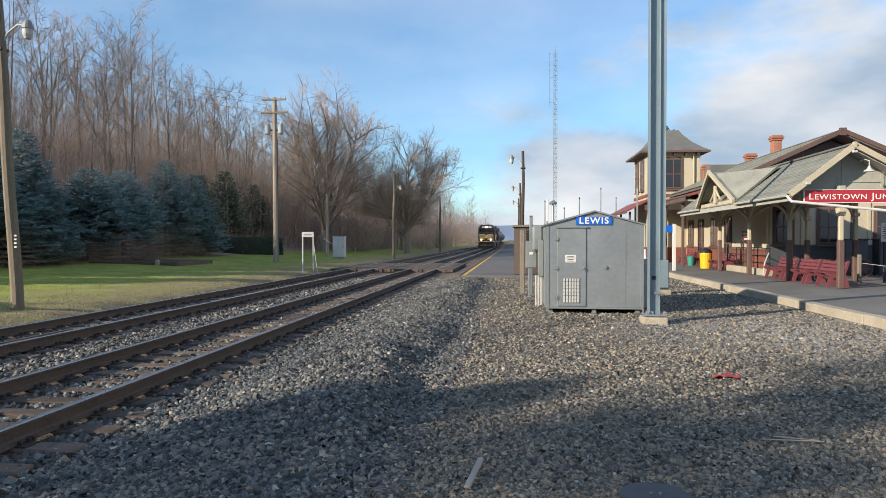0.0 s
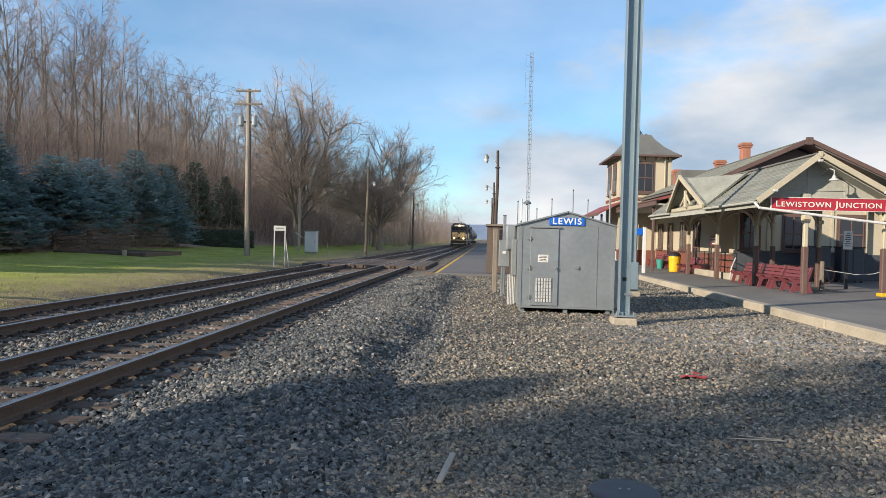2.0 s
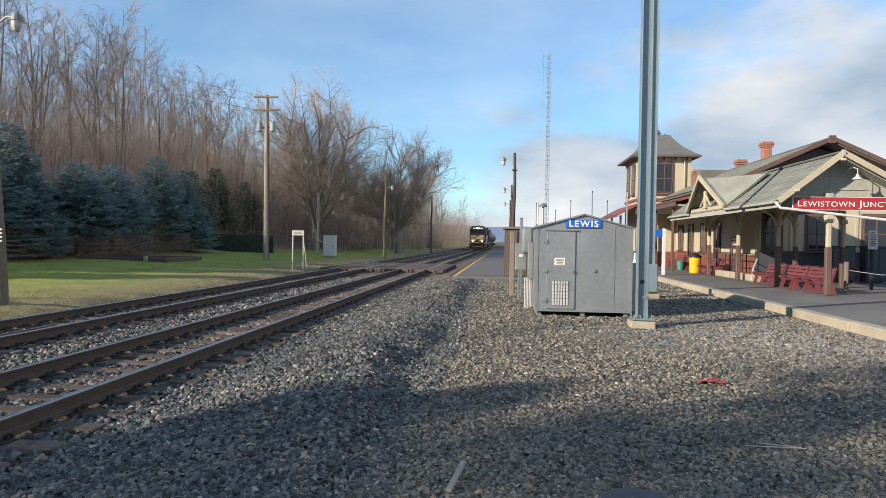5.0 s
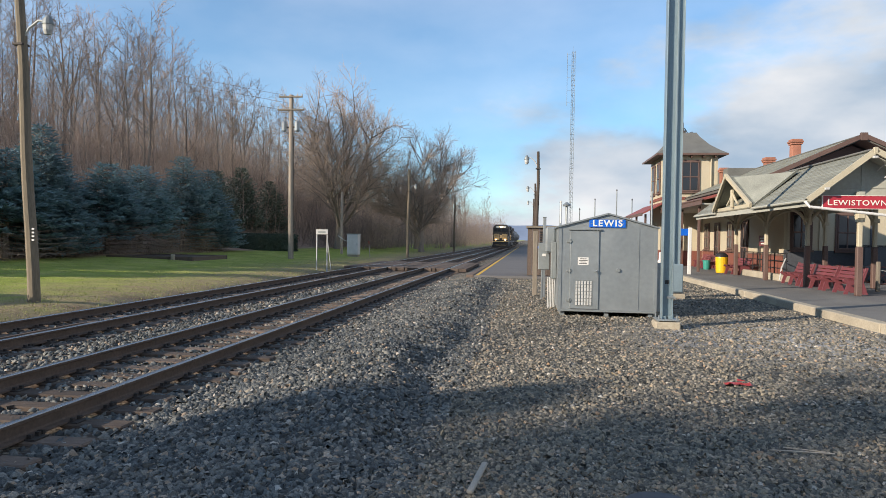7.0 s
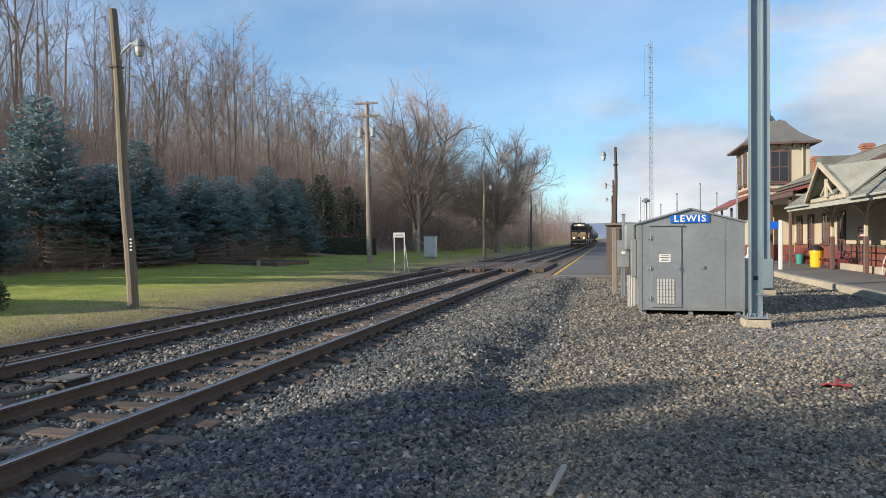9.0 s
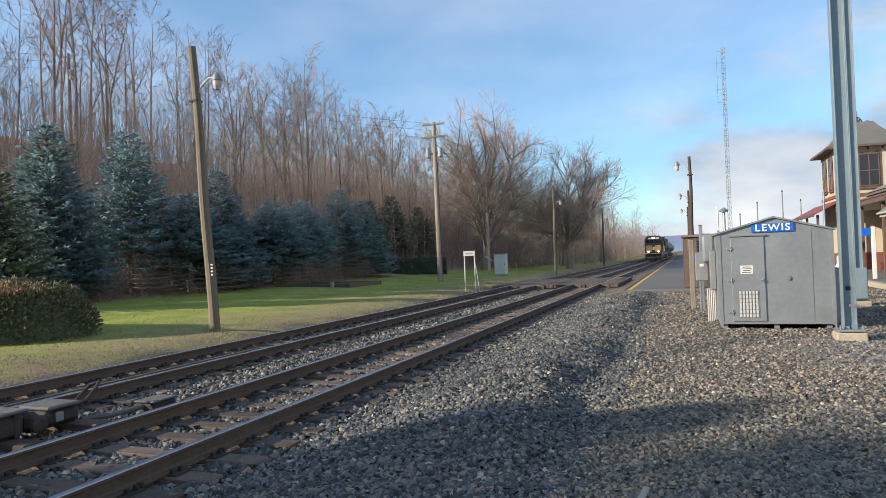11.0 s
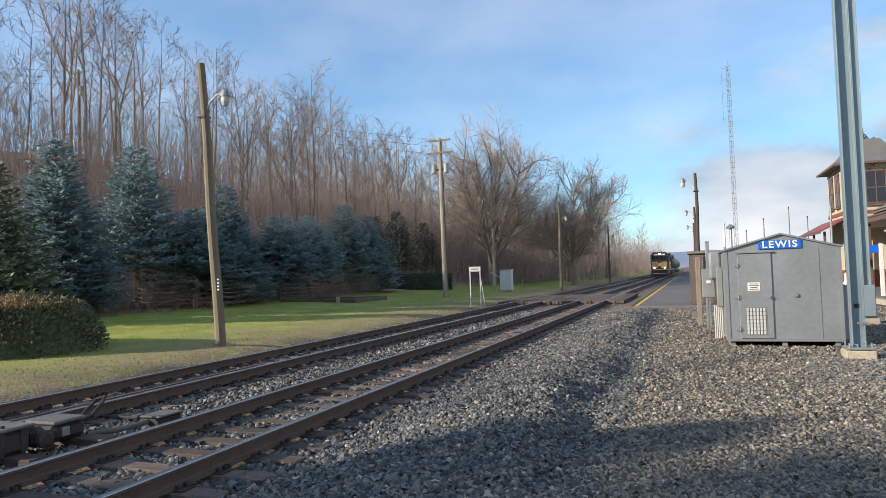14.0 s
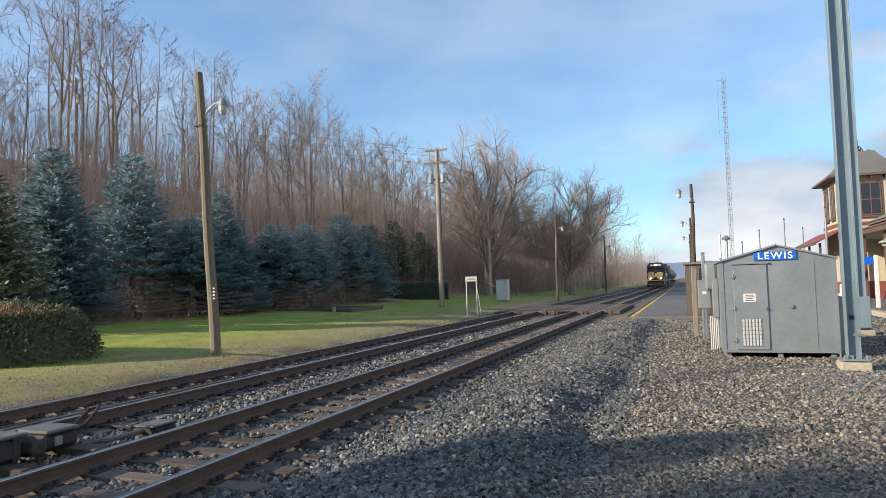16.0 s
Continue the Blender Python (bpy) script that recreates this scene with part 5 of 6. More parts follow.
part("conduit", T([(-0.5, 0, 1.2), (-0.8, 0, 1.3), (-1.4, 0, 1.7)], 0.04, 6), "dirty_white", cbn)
mk = thing("marker_stake", "thin leaning orange-topped marker stake", "stake", (-13.25, 55.0, 0.2))
part("stake", T([(0.05, 0, -0.1), (-0.05, 0, 1.0)], 0.035, 6), "bare_wood", mk)
part("tip", T([(-0.05, 0, 1.0), (-0.07, 0, 1.28)], 0.037, 6), "plastic_red", mk, "orange painted tip")
bed = thing("flower_bed", "low bare garden bed edged with dark timbers", "garden bed", (-21.2, 37.5, 0.33))
for a in ((-2.6, 2.6, -2.2, -2.05), (-2.6, 2.6, 2.05, 2.2), (-2.6, -2.45, -2.04, 2.04), (2.45, 2.6, -2.04, 2.04)):
    part("edging_timber", B(*a, -0.1, 0.2, bev=0.02), "tie", bed)
part("soil", B(-2.44, 2.44, -2.04, 2.04, -0.1, 0.15), "tie", bed)
part("marker_stone", B(1.4, 1.62, -2.4, -2.22, -0.1, 0.32, bev=0.04), "concrete", bed)

# ---- small things on the gravel ----
def slat_piece(name, label, at, turn, l, w, h, mat):
    e = thing(name, label, "debris", at, turn=turn)
    part("stick", B(-w / 2, w / 2, -l / 2, l / 2, 0, h, bev=0.006), mat, e)


slat_piece("wood_lath", "bleached broken wooden lath lying on gravel", (-0.29, 4.88, 0.045), -6, 0.62, 0.045, 0.025, "bare_wood")
slat_piece("wood_lath", "thin bleached wooden sliver lying on gravel", (-1.35, 4.05, 0.05), 84, 0.4, 0.028, 0.018, "bare_wood")
slat_piece("dry_stalk", "pale dry plant stalk lying on gravel", (2.38, 6.0, 0.035), 88, 0.5, 0.012, 0.012, "bare_wood")
slat_piece("dry_stalk", "pale dry plant stalk lying on gravel", (2.42, 6.05, 0.04), 75, 0.36, 0.010, 0.010, "bare_wood")
rp = thing("plastic_scrap", "crumpled faded red plastic scrap on gravel", "litter", (2.66, 8.75, 0.03))
bm = bmesh.new()
bmesh.ops.create_grid(bm, x_segments=6, y_segments=3, size=1)
for v in bm.verts:
    v.co = Vector((v.co.x * 0.16, v.co.y * 0.06, 0.03 * random.random()))
part("sheet", slab(bm, [(0, 0, 0.05), (0.08, 0, 0.06), (0.08, 0.05, 0.05), (0, 0.05, 0.07)], 0.01), "plastic_red", rp)
mt_ = thing("ground_plate", "dark flat steel utility cover set in gravel", "utility cover", (0.95, 4.62, 0.0))
part("cover", T([(0, 0, -0.03), (0, 0, 0.035), (0, 0, 0.045)], [0.24, 0.24, 0.22], 20), "wainscot", mt_)
for s in (-0.03, 0.03):
    part("bolt", T([(s, 0, 0.045), (s, 0, 0.055)], 0.01, 6), "galv", mt_)

# ---- distance: lattice mast, far poles ----
ms = thing("lattice_mast", "tall thin grey lattice radio mast", "mast", (13.0, 218.7, 0))
leg = [(0.62 * math.cos(a), 0.62 * math.sin(a)) for a in (math.pi / 2, math.pi * 7 / 6, math.pi * 11 / 6)]
for k in range(3):
    part("leg", T([(*leg[k], -0.3), (*leg[k], 62.5)], 0.07, 4), "galv_dull", ms)
    bm = bmesh.new()
    a, b = leg[k], leg[(k + 1) % 3]
    for j in range(40):
        z = j * 1.56
        tube(bm, [(*a, z), (*b, z + 1.56)] if j % 2 else [(*b, z), (*a, z + 1.56)], 0.04, 3)
        tube(bm, [(*a, z), (*b, z)], 0.035, 3)
    part("bracing", bm, "galv_dull", ms)
part("dipole_array", T([(-1.9, 0, 45), (-1.9, 0, 62.0)], 0.06, 5), "galv_dull", ms)
for z in (46, 50, 54, 58, 61.5):
    part("array_arm", T([(-1.9, 0, z), (-0.3, 0, z)], 0.05, 4), "galv_dull", ms)
part("top_rod", T([(0, 0, 62.4), (0, 0, 64)], 0.04, 4), "galv_dull", ms)
for x, h in ((13.8, 9.9), (10.4, 8.4), (16.2, 8.4), (4.9, 7.9), (8.0, 6.8)):
    f = thing("far_pole", "distant bare grey pole beyond the yard", "pole", (x, 110, 0), "far poles")
    part("shaft", T([(0, 0, -0.2), (0, 0, h)], [0.12, 0.08], 7), "galv_dull", f)
    part("top_fitting", T([(0, 0, h), (0, 0, h + 0.25)], [0.13, 0.05], 7), "iron", f)

# ---- vegetation ----
class Soup:
    """Gathers many small faces for one mesh."""
    def __init__(self):
        self.v, self.f = [], []

    def tube(self, pts, radii, n):
        base = len(self.v)
        u = None
        for i, p in enumerate(pts):
            d = pts[min(i + 1, len(pts) - 1)] - pts[max(i - 1, 0)]
            d.normalize()
            u = d.orthogonal().normalized() if u is None else (u - d * u.dot(d)).normalized()
            w = d.cross(u)
            for k in range(n):
                a = 2 * math.pi * k / n
                self.v.append(p + (u * math.cos(a) + w * math.sin(a)) * radii[i])
        for i in range(len(pts) - 1):
            for k in range(n):
                a, b = base + i * n + k, base + i * n + (k + 1) % n
                self.f.append((a, b, b + n, a + n))

    def leaf(self, p, d, side, l, w):
        """A pointed blade from p along d."""
        b = len(self.v)
        self.v += [p, p + d * l * 0.45 + side * w, p + d * l, p + d * l * 0.45 - side * w]
        self.f.append((b, b + 1, b + 2, b + 3))

    def mesh(self, name, mat):
        me = bpy.data.meshes.new(name)
        me.from_pydata([tuple(p) for p in self.v], [], self.f)
        me.materials.append(M[mat])
        return me


def rv(rnd, s=1.0):
    return Vector((rnd.uniform(-s, s), rnd.uniform(-s, s), rnd.uniform(-s, s)))


def limb_path(rnd, p, d, length, segs, wander, lift):
    pts = [p.copy()]
    d = d.normalized()
    for i in range(segs):
        d = (d + rv(rnd, wander) + Vector((0, 0, lift))).normalized()
        p = p + d * length / segs
        pts.append(p.copy())
    return pts


def side_dir(rnd, d, angle):
    u = d.orthogonal().normalized()
    w = d.cross(u)
    a = rnd.uniform(0, 2 * math.pi)
    return (d * math.cos(angle) + (u * math.cos(a) + w * math.sin(a)) * math.sin(angle)).normalized()


def forest_tree(seed, H, r0, limbs, low, reach, subs=6, twigs=5, leaves=0, fork=False):
    """A slender bare woodland tree: straight trunk, rising limbs, and a crown mesh of fine branches and twigs."""
    rnd = random.Random(seed)
    wood, crown, leaf = Soup(), Soup(), Soup()
    trunks = [limb_path(rnd, Vector((0, 0, -0.5)), Vector((rnd.uniform(-0.05, 0.05), rnd.uniform(-0.05, 0.05), 1)), H, 10, 0.045, 0.06)]
    wood.tube(trunks[0], [r0 * (1.3 if i == 0 else max(0.09, 1 - i / 10.4)) for i in range(11)], 6)
    if fork:
        for k, side in ((3, 1), (5, -1)):
            t2 = limb_path(rnd, trunks[0][k], Vector((0.32 * side + rnd.uniform(-0.2, 0.2), rnd.uniform(-0.35, 0.35), 1)), H * (0.98 - 0.1 * k), 7, 0.06, 0.09)
            wood.tube(t2, [r0 * (0.8 - 0.06 * k) * max(0.1, 1 - i / 7.3) for i in range(8)], 5)
            trunks.append(t2)
    for t in range(limbs):
        tr_ = trunks[t % len(trunks)]
        lo = low if tr_ is trunks[0] else 0.2
        f = lo + (0.985 - lo) * (t + rnd.random()) / limbs
        i = min(len(tr_) - 2, int(f * (len(tr_) - 1)))
        p = tr_[i].lerp(tr_[i + 1], f * (len(tr_) - 1) - i)
        d = side_dir(rnd, (tr_[i + 1] - tr_[i]).normalized(), radians(rnd.uniform(34, 64)))
        ln = reach * (1.1 - 0.62 * f) * rnd.uniform(0.65, 1.2)
        pts = limb_path(rnd, p, d, ln, 5, 0.11, 0.08)
        rr = max(0.022, r0 * 0.4 * (1.15 - f))
        wood.tube(pts, [rr * (1 - k / 5.6) for k in range(6)], 4)
        for s in range(subs):
            g = 0.25 + 0.75 * (s + rnd.random()) / subs
            k = min(4, int(g * 5))
            q = pts[k].lerp(pts[k + 1], g * 5 - k)
            d2 = side_dir(rnd, (pts[k + 1] - pts[k]).normalized(), radians(rnd.uniform(25, 62)))
            l2 = ln * rnd.uniform(0.24, 0.46)
            p2 = limb_path(rnd, q, d2, l2, 3, 0.12, 0.10)
            crown.tube(p2, [0.020, 0.016, 0.011, 0.006], 3)
            for w in range(twigs):
                h = (w + rnd.random()) / twigs * 2.99
                q2 = p2[int(h)].lerp(p2[int(h) + 1], h - int(h))
                d3 = side_dir(rnd, (p2[int(h) + 1] - p2[int(h)]).normalized(), radians(rnd.uniform(22, 62)))
                p3 = limb_path(rnd, q2, d3, l2 * rnd.uniform(0.35, 0.75), 1, 0.1, 0.06)
                crown.tube(p3, [0.010, 0.004], 3)
                if leaves and f > 0.55 and rnd.random() < leaves:
                    for m in range(2):
                        leaf.leaf(p3[-1] + rv(rnd, 0.1), rv(rnd).normalized(), rv(rnd).normalized(), 0.17, 0.07)
    return wood.mesh("trunk", "bark"), crown.mesh("crown", "twig"), (leaf.mesh("leaves", "oak_leaf") if leaves else None)


def spreading_tree(seed, H, r0, majors, spread_, dens):
    """A large lawn tree with a short trunk and a broad fine crown."""
    rnd = random.Random(seed)
    wood, crown = Soup(), Soup()
    tr_ = limb_path(rnd, Vector((0, 0, -0.4)), Vector((0.02, 0, 1)), H * 0.24, 4, 0.04, 0.02)
    wood.tube(tr_, [r0 * 1.35, r0, r0 * 0.92, r0 * 0.88, r0 * 0.8], 9)

    def grow(p, d, ln, r, level):
        segs = (6, 5, 3, 1)[level]
        pts = limb_path(rnd, p, d, ln, segs, (0.07, 0.11, 0.13, 0.1)[level], (0.055, 0.05, 0.05, 0.04)[level])
        tgt = wood if level < 2 else crown
        tgt.tube(pts, [max(0.005, r * (1 - 0.85 * k / segs)) for k in range(segs + 1)], (6, 5, 3, 3)[level])
        if level == 3:
            return
        n = (dens[0], dens[1], dens[2])[level]
        for s in range(n):
            f = 0.22 + 0.78 * (s + rnd.random()) / n
            k = min(segs - 1, int(f * segs))
            q = pts[k].lerp(pts[k + 1], f * segs - k)
            d2 = side_dir(rnd, (pts[k + 1] - pts[k]).normalized(), radians(rnd.uniform(24, 64)))
            grow(q, d2, ln * rnd.uniform(0.38, 0.62) * (1.1 - 0.35 * f), r * (0.5, 0.42, 0.4)[level], level + 1)

    for m in range(majors):
        a = 2 * math.pi * (m + rnd.uniform(-0.25, 0.25)) / majors
        tilt = radians(rnd.uniform(*spread_)) if m else radians(8)
        d = Vector((math.cos(a) * math.sin(tilt), math.sin(a) * math.sin(tilt), math.cos(tilt)))
        grow(tr_[-1] - Vector((0, 0, rnd.uniform(0, 1.8))), d, H * (0.70 - 0.26 * tilt) * rnd.uniform(0.9, 1.04), r0 * 0.36, 0)
    return wood.mesh("trunk", "maple_bark"), crown.mesh("crown", "maple_twig"), None


def plant(name, label, meshes, at, turn, scale, group):
    e = tagged(new(name), label, "tree", group)
    e.matrix_world = pose(*at, 0, 0, turn) @ Matrix.Diagonal((scale, scale, scale, 1))
    for n, me in zip(("trunk", "crown", meshes[2].name.split(".")[0] if meshes[2] else ""), meshes):
        if me:
            o = new(n, me)
            o.parent = e
    return e


kinds = [forest_tree(11, 16, 0.15, 15, 0.34, 4.4), forest_tree(12, 16.5, 0.17, 20, 0.36, 4.4, fork=True), forest_tree(13, 14.5, 0.11, 13, 0.30, 3.6),
         forest_tree(14, 17.5, 0.16, 15, 0.42, 4.6), forest_tree(15, 15.5, 0.13, 18, 0.32, 3.9, fork=True), forest_tree(16, 13, 0.09, 12, 0.28, 3.2)]
oak = forest_tree(21, 17.0, 0.17, 18, 0.5, 5.2, leaves=0.6, fork=True)
thin = [forest_tree(31, 9, 0.06, 10, 0.25, 2.8, 4, 5), forest_tree(32, 7, 0.05, 9, 0.2, 2.4, 4, 5)]
rnd = random.Random(77)
WOOD_LABEL = "bare slender woodland tree with grey-brown bark"
spots = []


def scatter(n, x0, x1, y0, y1, gap, pick, smin, smax, label=WOOD_LABEL, ok=None, bias=1.0):
    made, tries = 0, 0
    while made < n and tries < n * 30:
        tries += 1
        x = x1 + (x0 - x1) * rnd.random() ** bias
        y = rnd.uniform(y0, y1)
        if ok and not ok(x, y):
            continue
        if any((x - a) ** 2 + (y - b) ** 2 < gap * gap for a, b in spots):
            continue
        spots.append((x, y))
        plant("woodland_tree", label, rnd.choice(pick), (x, y, gz(x, y)), rnd.uniform(0, 360), rnd.uniform(smin, smax), "woodland trees")
        made += 1


# the wood on the hillside beside the lawn, and on towards the distance
scatter(98, -59, -31, 18, 104, 2.1, kinds, 0.78, 1.08, ok=lambda x, y: y > 0.62 * -x - 6 and (x < -41 or y > 44), bias=0.8)
far_kinds = [forest_tree(17, 16, 0.16, 14, 0.24, 4.6, 5, 4), forest_tree(18, 15, 0.14, 14, 0.22, 4.2, 5, 4, fork=True)]
scatter(50, -64, -15, 98, 185, 2.6, far_kinds, 0.75, 1.05, ok=lambda x, y: x < -27 or y > 104, bias=1.8)
scatter(18, -60, -14, 185, 380, 4.0, far_kinds, 0.85, 1.2, bias=1.8)
scatter(40, -46, -30, 20, 105, 1.4, thin, 0.7, 1.2, "thin bare sapling at the wood's edge", ok=lambda x, y: y > 0.62 * -x - 4)
for x, y, s in ((-49.5, 47.5, 1.0),):
    plant("woodland_tree", "tall oak still holding russet dry leaves", oak, (x, y, gz(x, y)), 40 * s, s, "woodland trees")
# unseen trees added behind the camera, placed to throw the long shadows
for q, s, k, sc in ((4.0, 47, 0, 1.0), (2.2, 54, 1, 1.0), (-0.5, 45, 3, 1.0), (-3.0, 52, 4, 1.05), (-5.5, 44, 1, 1.0), (-8.5, 50, 0, 1.1), (-12, 46, 4, 1.0), (-16, 50, 3, 1.0), (-21, 47, 1, 1.1), (-27, 52, 0, 1.0),
                    (8.6, 50, 5, 0.95), (10.2, 58, 2, 0.95), (15.5, 52, 5, 1.0), (20.5, 48, 2, 0.9)):
    s *= 0.80
    x, y = -0.60 * q - 0.80 * s, 0.80 * q - 0.60 * s
    plant("woodland_tree", WOOD_LABEL, kinds[k], (x, y, gz(x, y)), q * 40 + s, sc, "woodland trees")

big = [spreading_tree(41, 17.5, 0.42, 14, (14, 62), (11, 9, 10)), spreading_tree(43, 14.8, 0.34, 12, (14, 64), (11, 9, 10))]
plant("lawn_tree", "broad bare maple with a dense fine crown", big[0], (-21.8, 75, gz(-21.8, 75)), 20, 1.1, "large lawn trees")
plant("lawn_tree", "bare spreading maple with low limbs", big[1], (-12.9, 80, gz(-12.9, 80)), 75, 1.08, "large lawn trees")
plant("lawn_tree", "bare spreading maple farther down the line", big[1], (-16.5, 97, gz(-16.5, 97)), 200, 0.92, "large lawn trees")

# ---- spruces ----
def spruce_meshes(seed, H, R, mat="needle", dense=1.0, skirt=0.22):
    """Whorls of boughs on one trunk; each bough carries rows of short needle sprays. The lowest boughs are dead and bare."""
    rnd = random.Random(seed)
    trunk, crown, dead = Soup(), Soup(), Soup()
    trunk.tube([Vector((0, 0, -0.3)), Vector((0, 0, H * 0.5)), Vector((0, 0, H * 0.98))], [0.17, 0.10, 0.015], 6)
    z = 0.5
    while z < H * 0.985:
        f = z / H
        rad = R * min(1.0, 0.8 + 1.6 * f) * (1 - f) ** 0.78 + 0.10
        nb = max(5, int(11 * (1 - f) + 5))
        a0 = rnd.uniform(0, 6.28)
        for b in range(nb):
            a = a0 + 2 * math.pi * (b + rnd.uniform(-0.3, 0.3)) / nb
            ln = rad * rnd.uniform(0.70, 1.10)
            out = Vector((math.cos(a), math.sin(a), 0))
            acr = Vector((-math.sin(a), math.cos(a), 0))
            droop = -0.16 * (1 - f) + 0.42 * f * f
            def at(t):
                return Vector((0, 0, z)) + out * (ln * t) + Vector((0, 0, ln * (droop * t + 0.16 * t * t)))
            pts = [at(t) for t in (0, 0.5, 1.0)]
            bare = f < skirt * rnd.uniform(0.5, 1.3)
            (dead if bare else trunk).tube(pts, [0.022, 0.014, 0.004], 3)
            if bare:
                for k in range(16):
                    q = at(0.25 + 0.75 * rnd.random())
                    dead.tube([q, q + (out * 0.6 + acr * rnd.uniform(-1, 1) + Vector((0, 0, rnd.uniform(-0.5, 0.2)))) * 0.45], [0.008, 0.003], 3)
                continue
            n = max(5, int(ln * 10.5 * dense))
            for k in range(n):
                t = 0.18 + 0.84 * (k + rnd.random()) / n
                p = at(t)
                w = (1.12 - t) * ln * 0.36 + 0.10
                for sgn in (-1, 1):
                    d = (out * rnd.uniform(0.5, 0.9) + acr * sgn * rnd.uniform(0.5, 1.0) + Vector((0, 0, rnd.uniform(-0.25, 0.15)))).normalized()
                    L_ = w * rnd.uniform(0.7, 1.15)
                    m = max(1, int(L_ / 0.16 * dense))
                    for j in range(m):
                        q = p + d * (L_ * (j + rnd.random()) / m)
                        e = (d + rv(rnd, 0.55) + Vector((0, 0, 0.25))).normalized()
                        side = e.cross(Vector((rnd.uniform(-0.8, 0.8), rnd.uniform(-0.8, 0.8), 1))).normalized()
                        crown.leaf(q, e, side, rnd.uniform(0.18, 0.32) / dense ** 0.5, 0.062 / dense)
                crown.leaf(p, (out + Vector((0, 0, rnd.uniform(-0.1, 0.7)))).normalized(), (acr + rv(rnd, 0.4)).normalized(), 0.28, 0.065 / dense)
        z += (0.20 + 0.12 * rnd.random()) / dense ** 0.5
    return trunk.mesh("trunk", "bark"), crown.mesh("crown", mat), (dead.mesh("dead_skirt", "dead_bough") if dead.v else None)


spr = [spruce_meshes(51, 8.0, 2.75, skirt=0.08), spruce_meshes(52, 8.0, 2.9, skirt=0.36), spruce_meshes(53, 7.0, 3.2, skirt=0.3)]
for x, y, h, k, lab in ((-26, 21.7, 7.9, 0, "blue spruce with dense boughs down to the ground"), (-26, 26.2, 8.5, 1, "tall blue spruce with bare dead lower boughs"), (-25.4, 32.2, 7.0, 0, "blue-green spruce with dense drooping boughs"),
                        (-24.9, 29.2, 5.4, 2, "low broad blue spruce with dead brown skirt"), (-25.2, 37.4, 5.6, 2, "low broad blue spruce with dead brown skirt"), (-25.6, 41.6, 5.9, 2, "low broad blue spruce with dead brown skirt"), (-25.3, 46.5, 7.2, 1, "blue-green spruce with bare lower trunk"),
                        (-25.8, 51.4, 6.6, 0, "blue-green spruce with dense drooping boughs"), (-27.0, 34.6, 5.6, 2, "low broad blue spruce with dead brown skirt")):
    e = plant("spruce", lab, spr[k], (x, y, gz(x, y) - 0.05), x * 37 + y * 11, 1.0, "row of spruces")
    e.scale = (1.12, 1.12, h / 8.0) if k < 2 else (1.2, 1.2, h / 7.0)
pin = spruce_meshes(55, 6.5, 2.9, "pine", 0.9, 0.2)
for x, y, h in ((-24.5, 17.6, 6.2), (-29.5, 60.5, 6.6), (-29.8, 66.5, 7.4), (-29.5, 73.5, 6.6)):
    plant("pine", "dull green conifer at the lawn's edge", pin, (x, y, gz(x, y) - 0.05), y * 17, h / 6.5, "conifers at the lawn's edge")

# unseen conifers added behind the camera to cast shade over the gravel
shadow_spruce = spruce_meshes(57, 8.0, 2.9, "needle", 0.42, 0.05)
for q, t, h, w in ((3.9, 37, 2.6, 0.95), (-2.2, 39, 3.0, 1.35), (-6.5, 36, 2.8, 1.35), (-11, 38, 2.9, 1.4), (-16, 36, 2.8, 1.4), (-22, 37, 2.9, 1.45), (-29, 36, 2.8, 1.45), (6.2, 29, 1.5, 1.0)):
    x, y = -0.60 * q - 0.80 * t, 0.80 * q - 0.60 * t
    e = plant("spruce", "tall dense dark spruce added out of view to shade the gravel", shadow_spruce, (x, y, gz(x, y) - 0.05), q * 50, 1.0, "row of spruces")
    e.scale = (w, w, h)

# ---- shrubs and hedge ----
def leafy(name, label, at, shape, n, mat, size, cat="shrub", core=None, stems=None):
    rnd = random.Random(hash(at[0] * 7 + at[1]) % 1000)
    e = thing(name, label, cat, at)
    s = Soup()
    for i in range(n):
        p, nr = shape(rnd)
        d = (nr + rv(rnd, 0.9)).normalized()
        s.leaf(p, d, d.cross(rv(rnd)).normalized(), size * rnd.uniform(0.6, 1.3), size * 0.22)
    o = new("foliage", s.mesh("foliage", mat))
    o.parent = e
    if stems:
        b = Soup()
        for i in range(stems):
            p, nr = shape(rnd)
            b.tube([Vector((p.x * 0.2, p.y * 0.2, 0)), Vector((p.x * 0.6, p.y * 0.6, p.z * 0.55)), p], [0.03, 0.02, 0.008], 3)
        o = new("stems", b.mesh("stems", "bark"))
        o.parent = e
    if core:
        part("dense_core", core, mat, e)
    return e


def dome(rx, ry, h):
    def f(rnd):
        a, c = rnd.uniform(0, 6.283), rnd.random() ** 0.7
        r = math.sqrt(1 - c * c) ** 0.6
        k = rnd.uniform(0.8, 1.02) * (1 + 0.12 * math.sin(a * 3 + 1))
        return Vector((math.cos(a) * rx * r * k, math.sin(a) * ry * r * k, max(0.05, h * c * k))), Vector((math.cos(a) * r, math.sin(a) * r, c + 0.2)).normalized()
    return f


def dome_top(rx, ry, h):
    def f(rnd):
        a, q = rnd.uniform(0, 6.283), math.sqrt(rnd.random()) * 0.85
        return Vector((math.cos(a) * rx * q, math.sin(a) * ry * q, h * (1.02 - 0.22 * q * q) + rnd.uniform(-0.05, 0.06))), Vector((0, 0, 1))
    return f


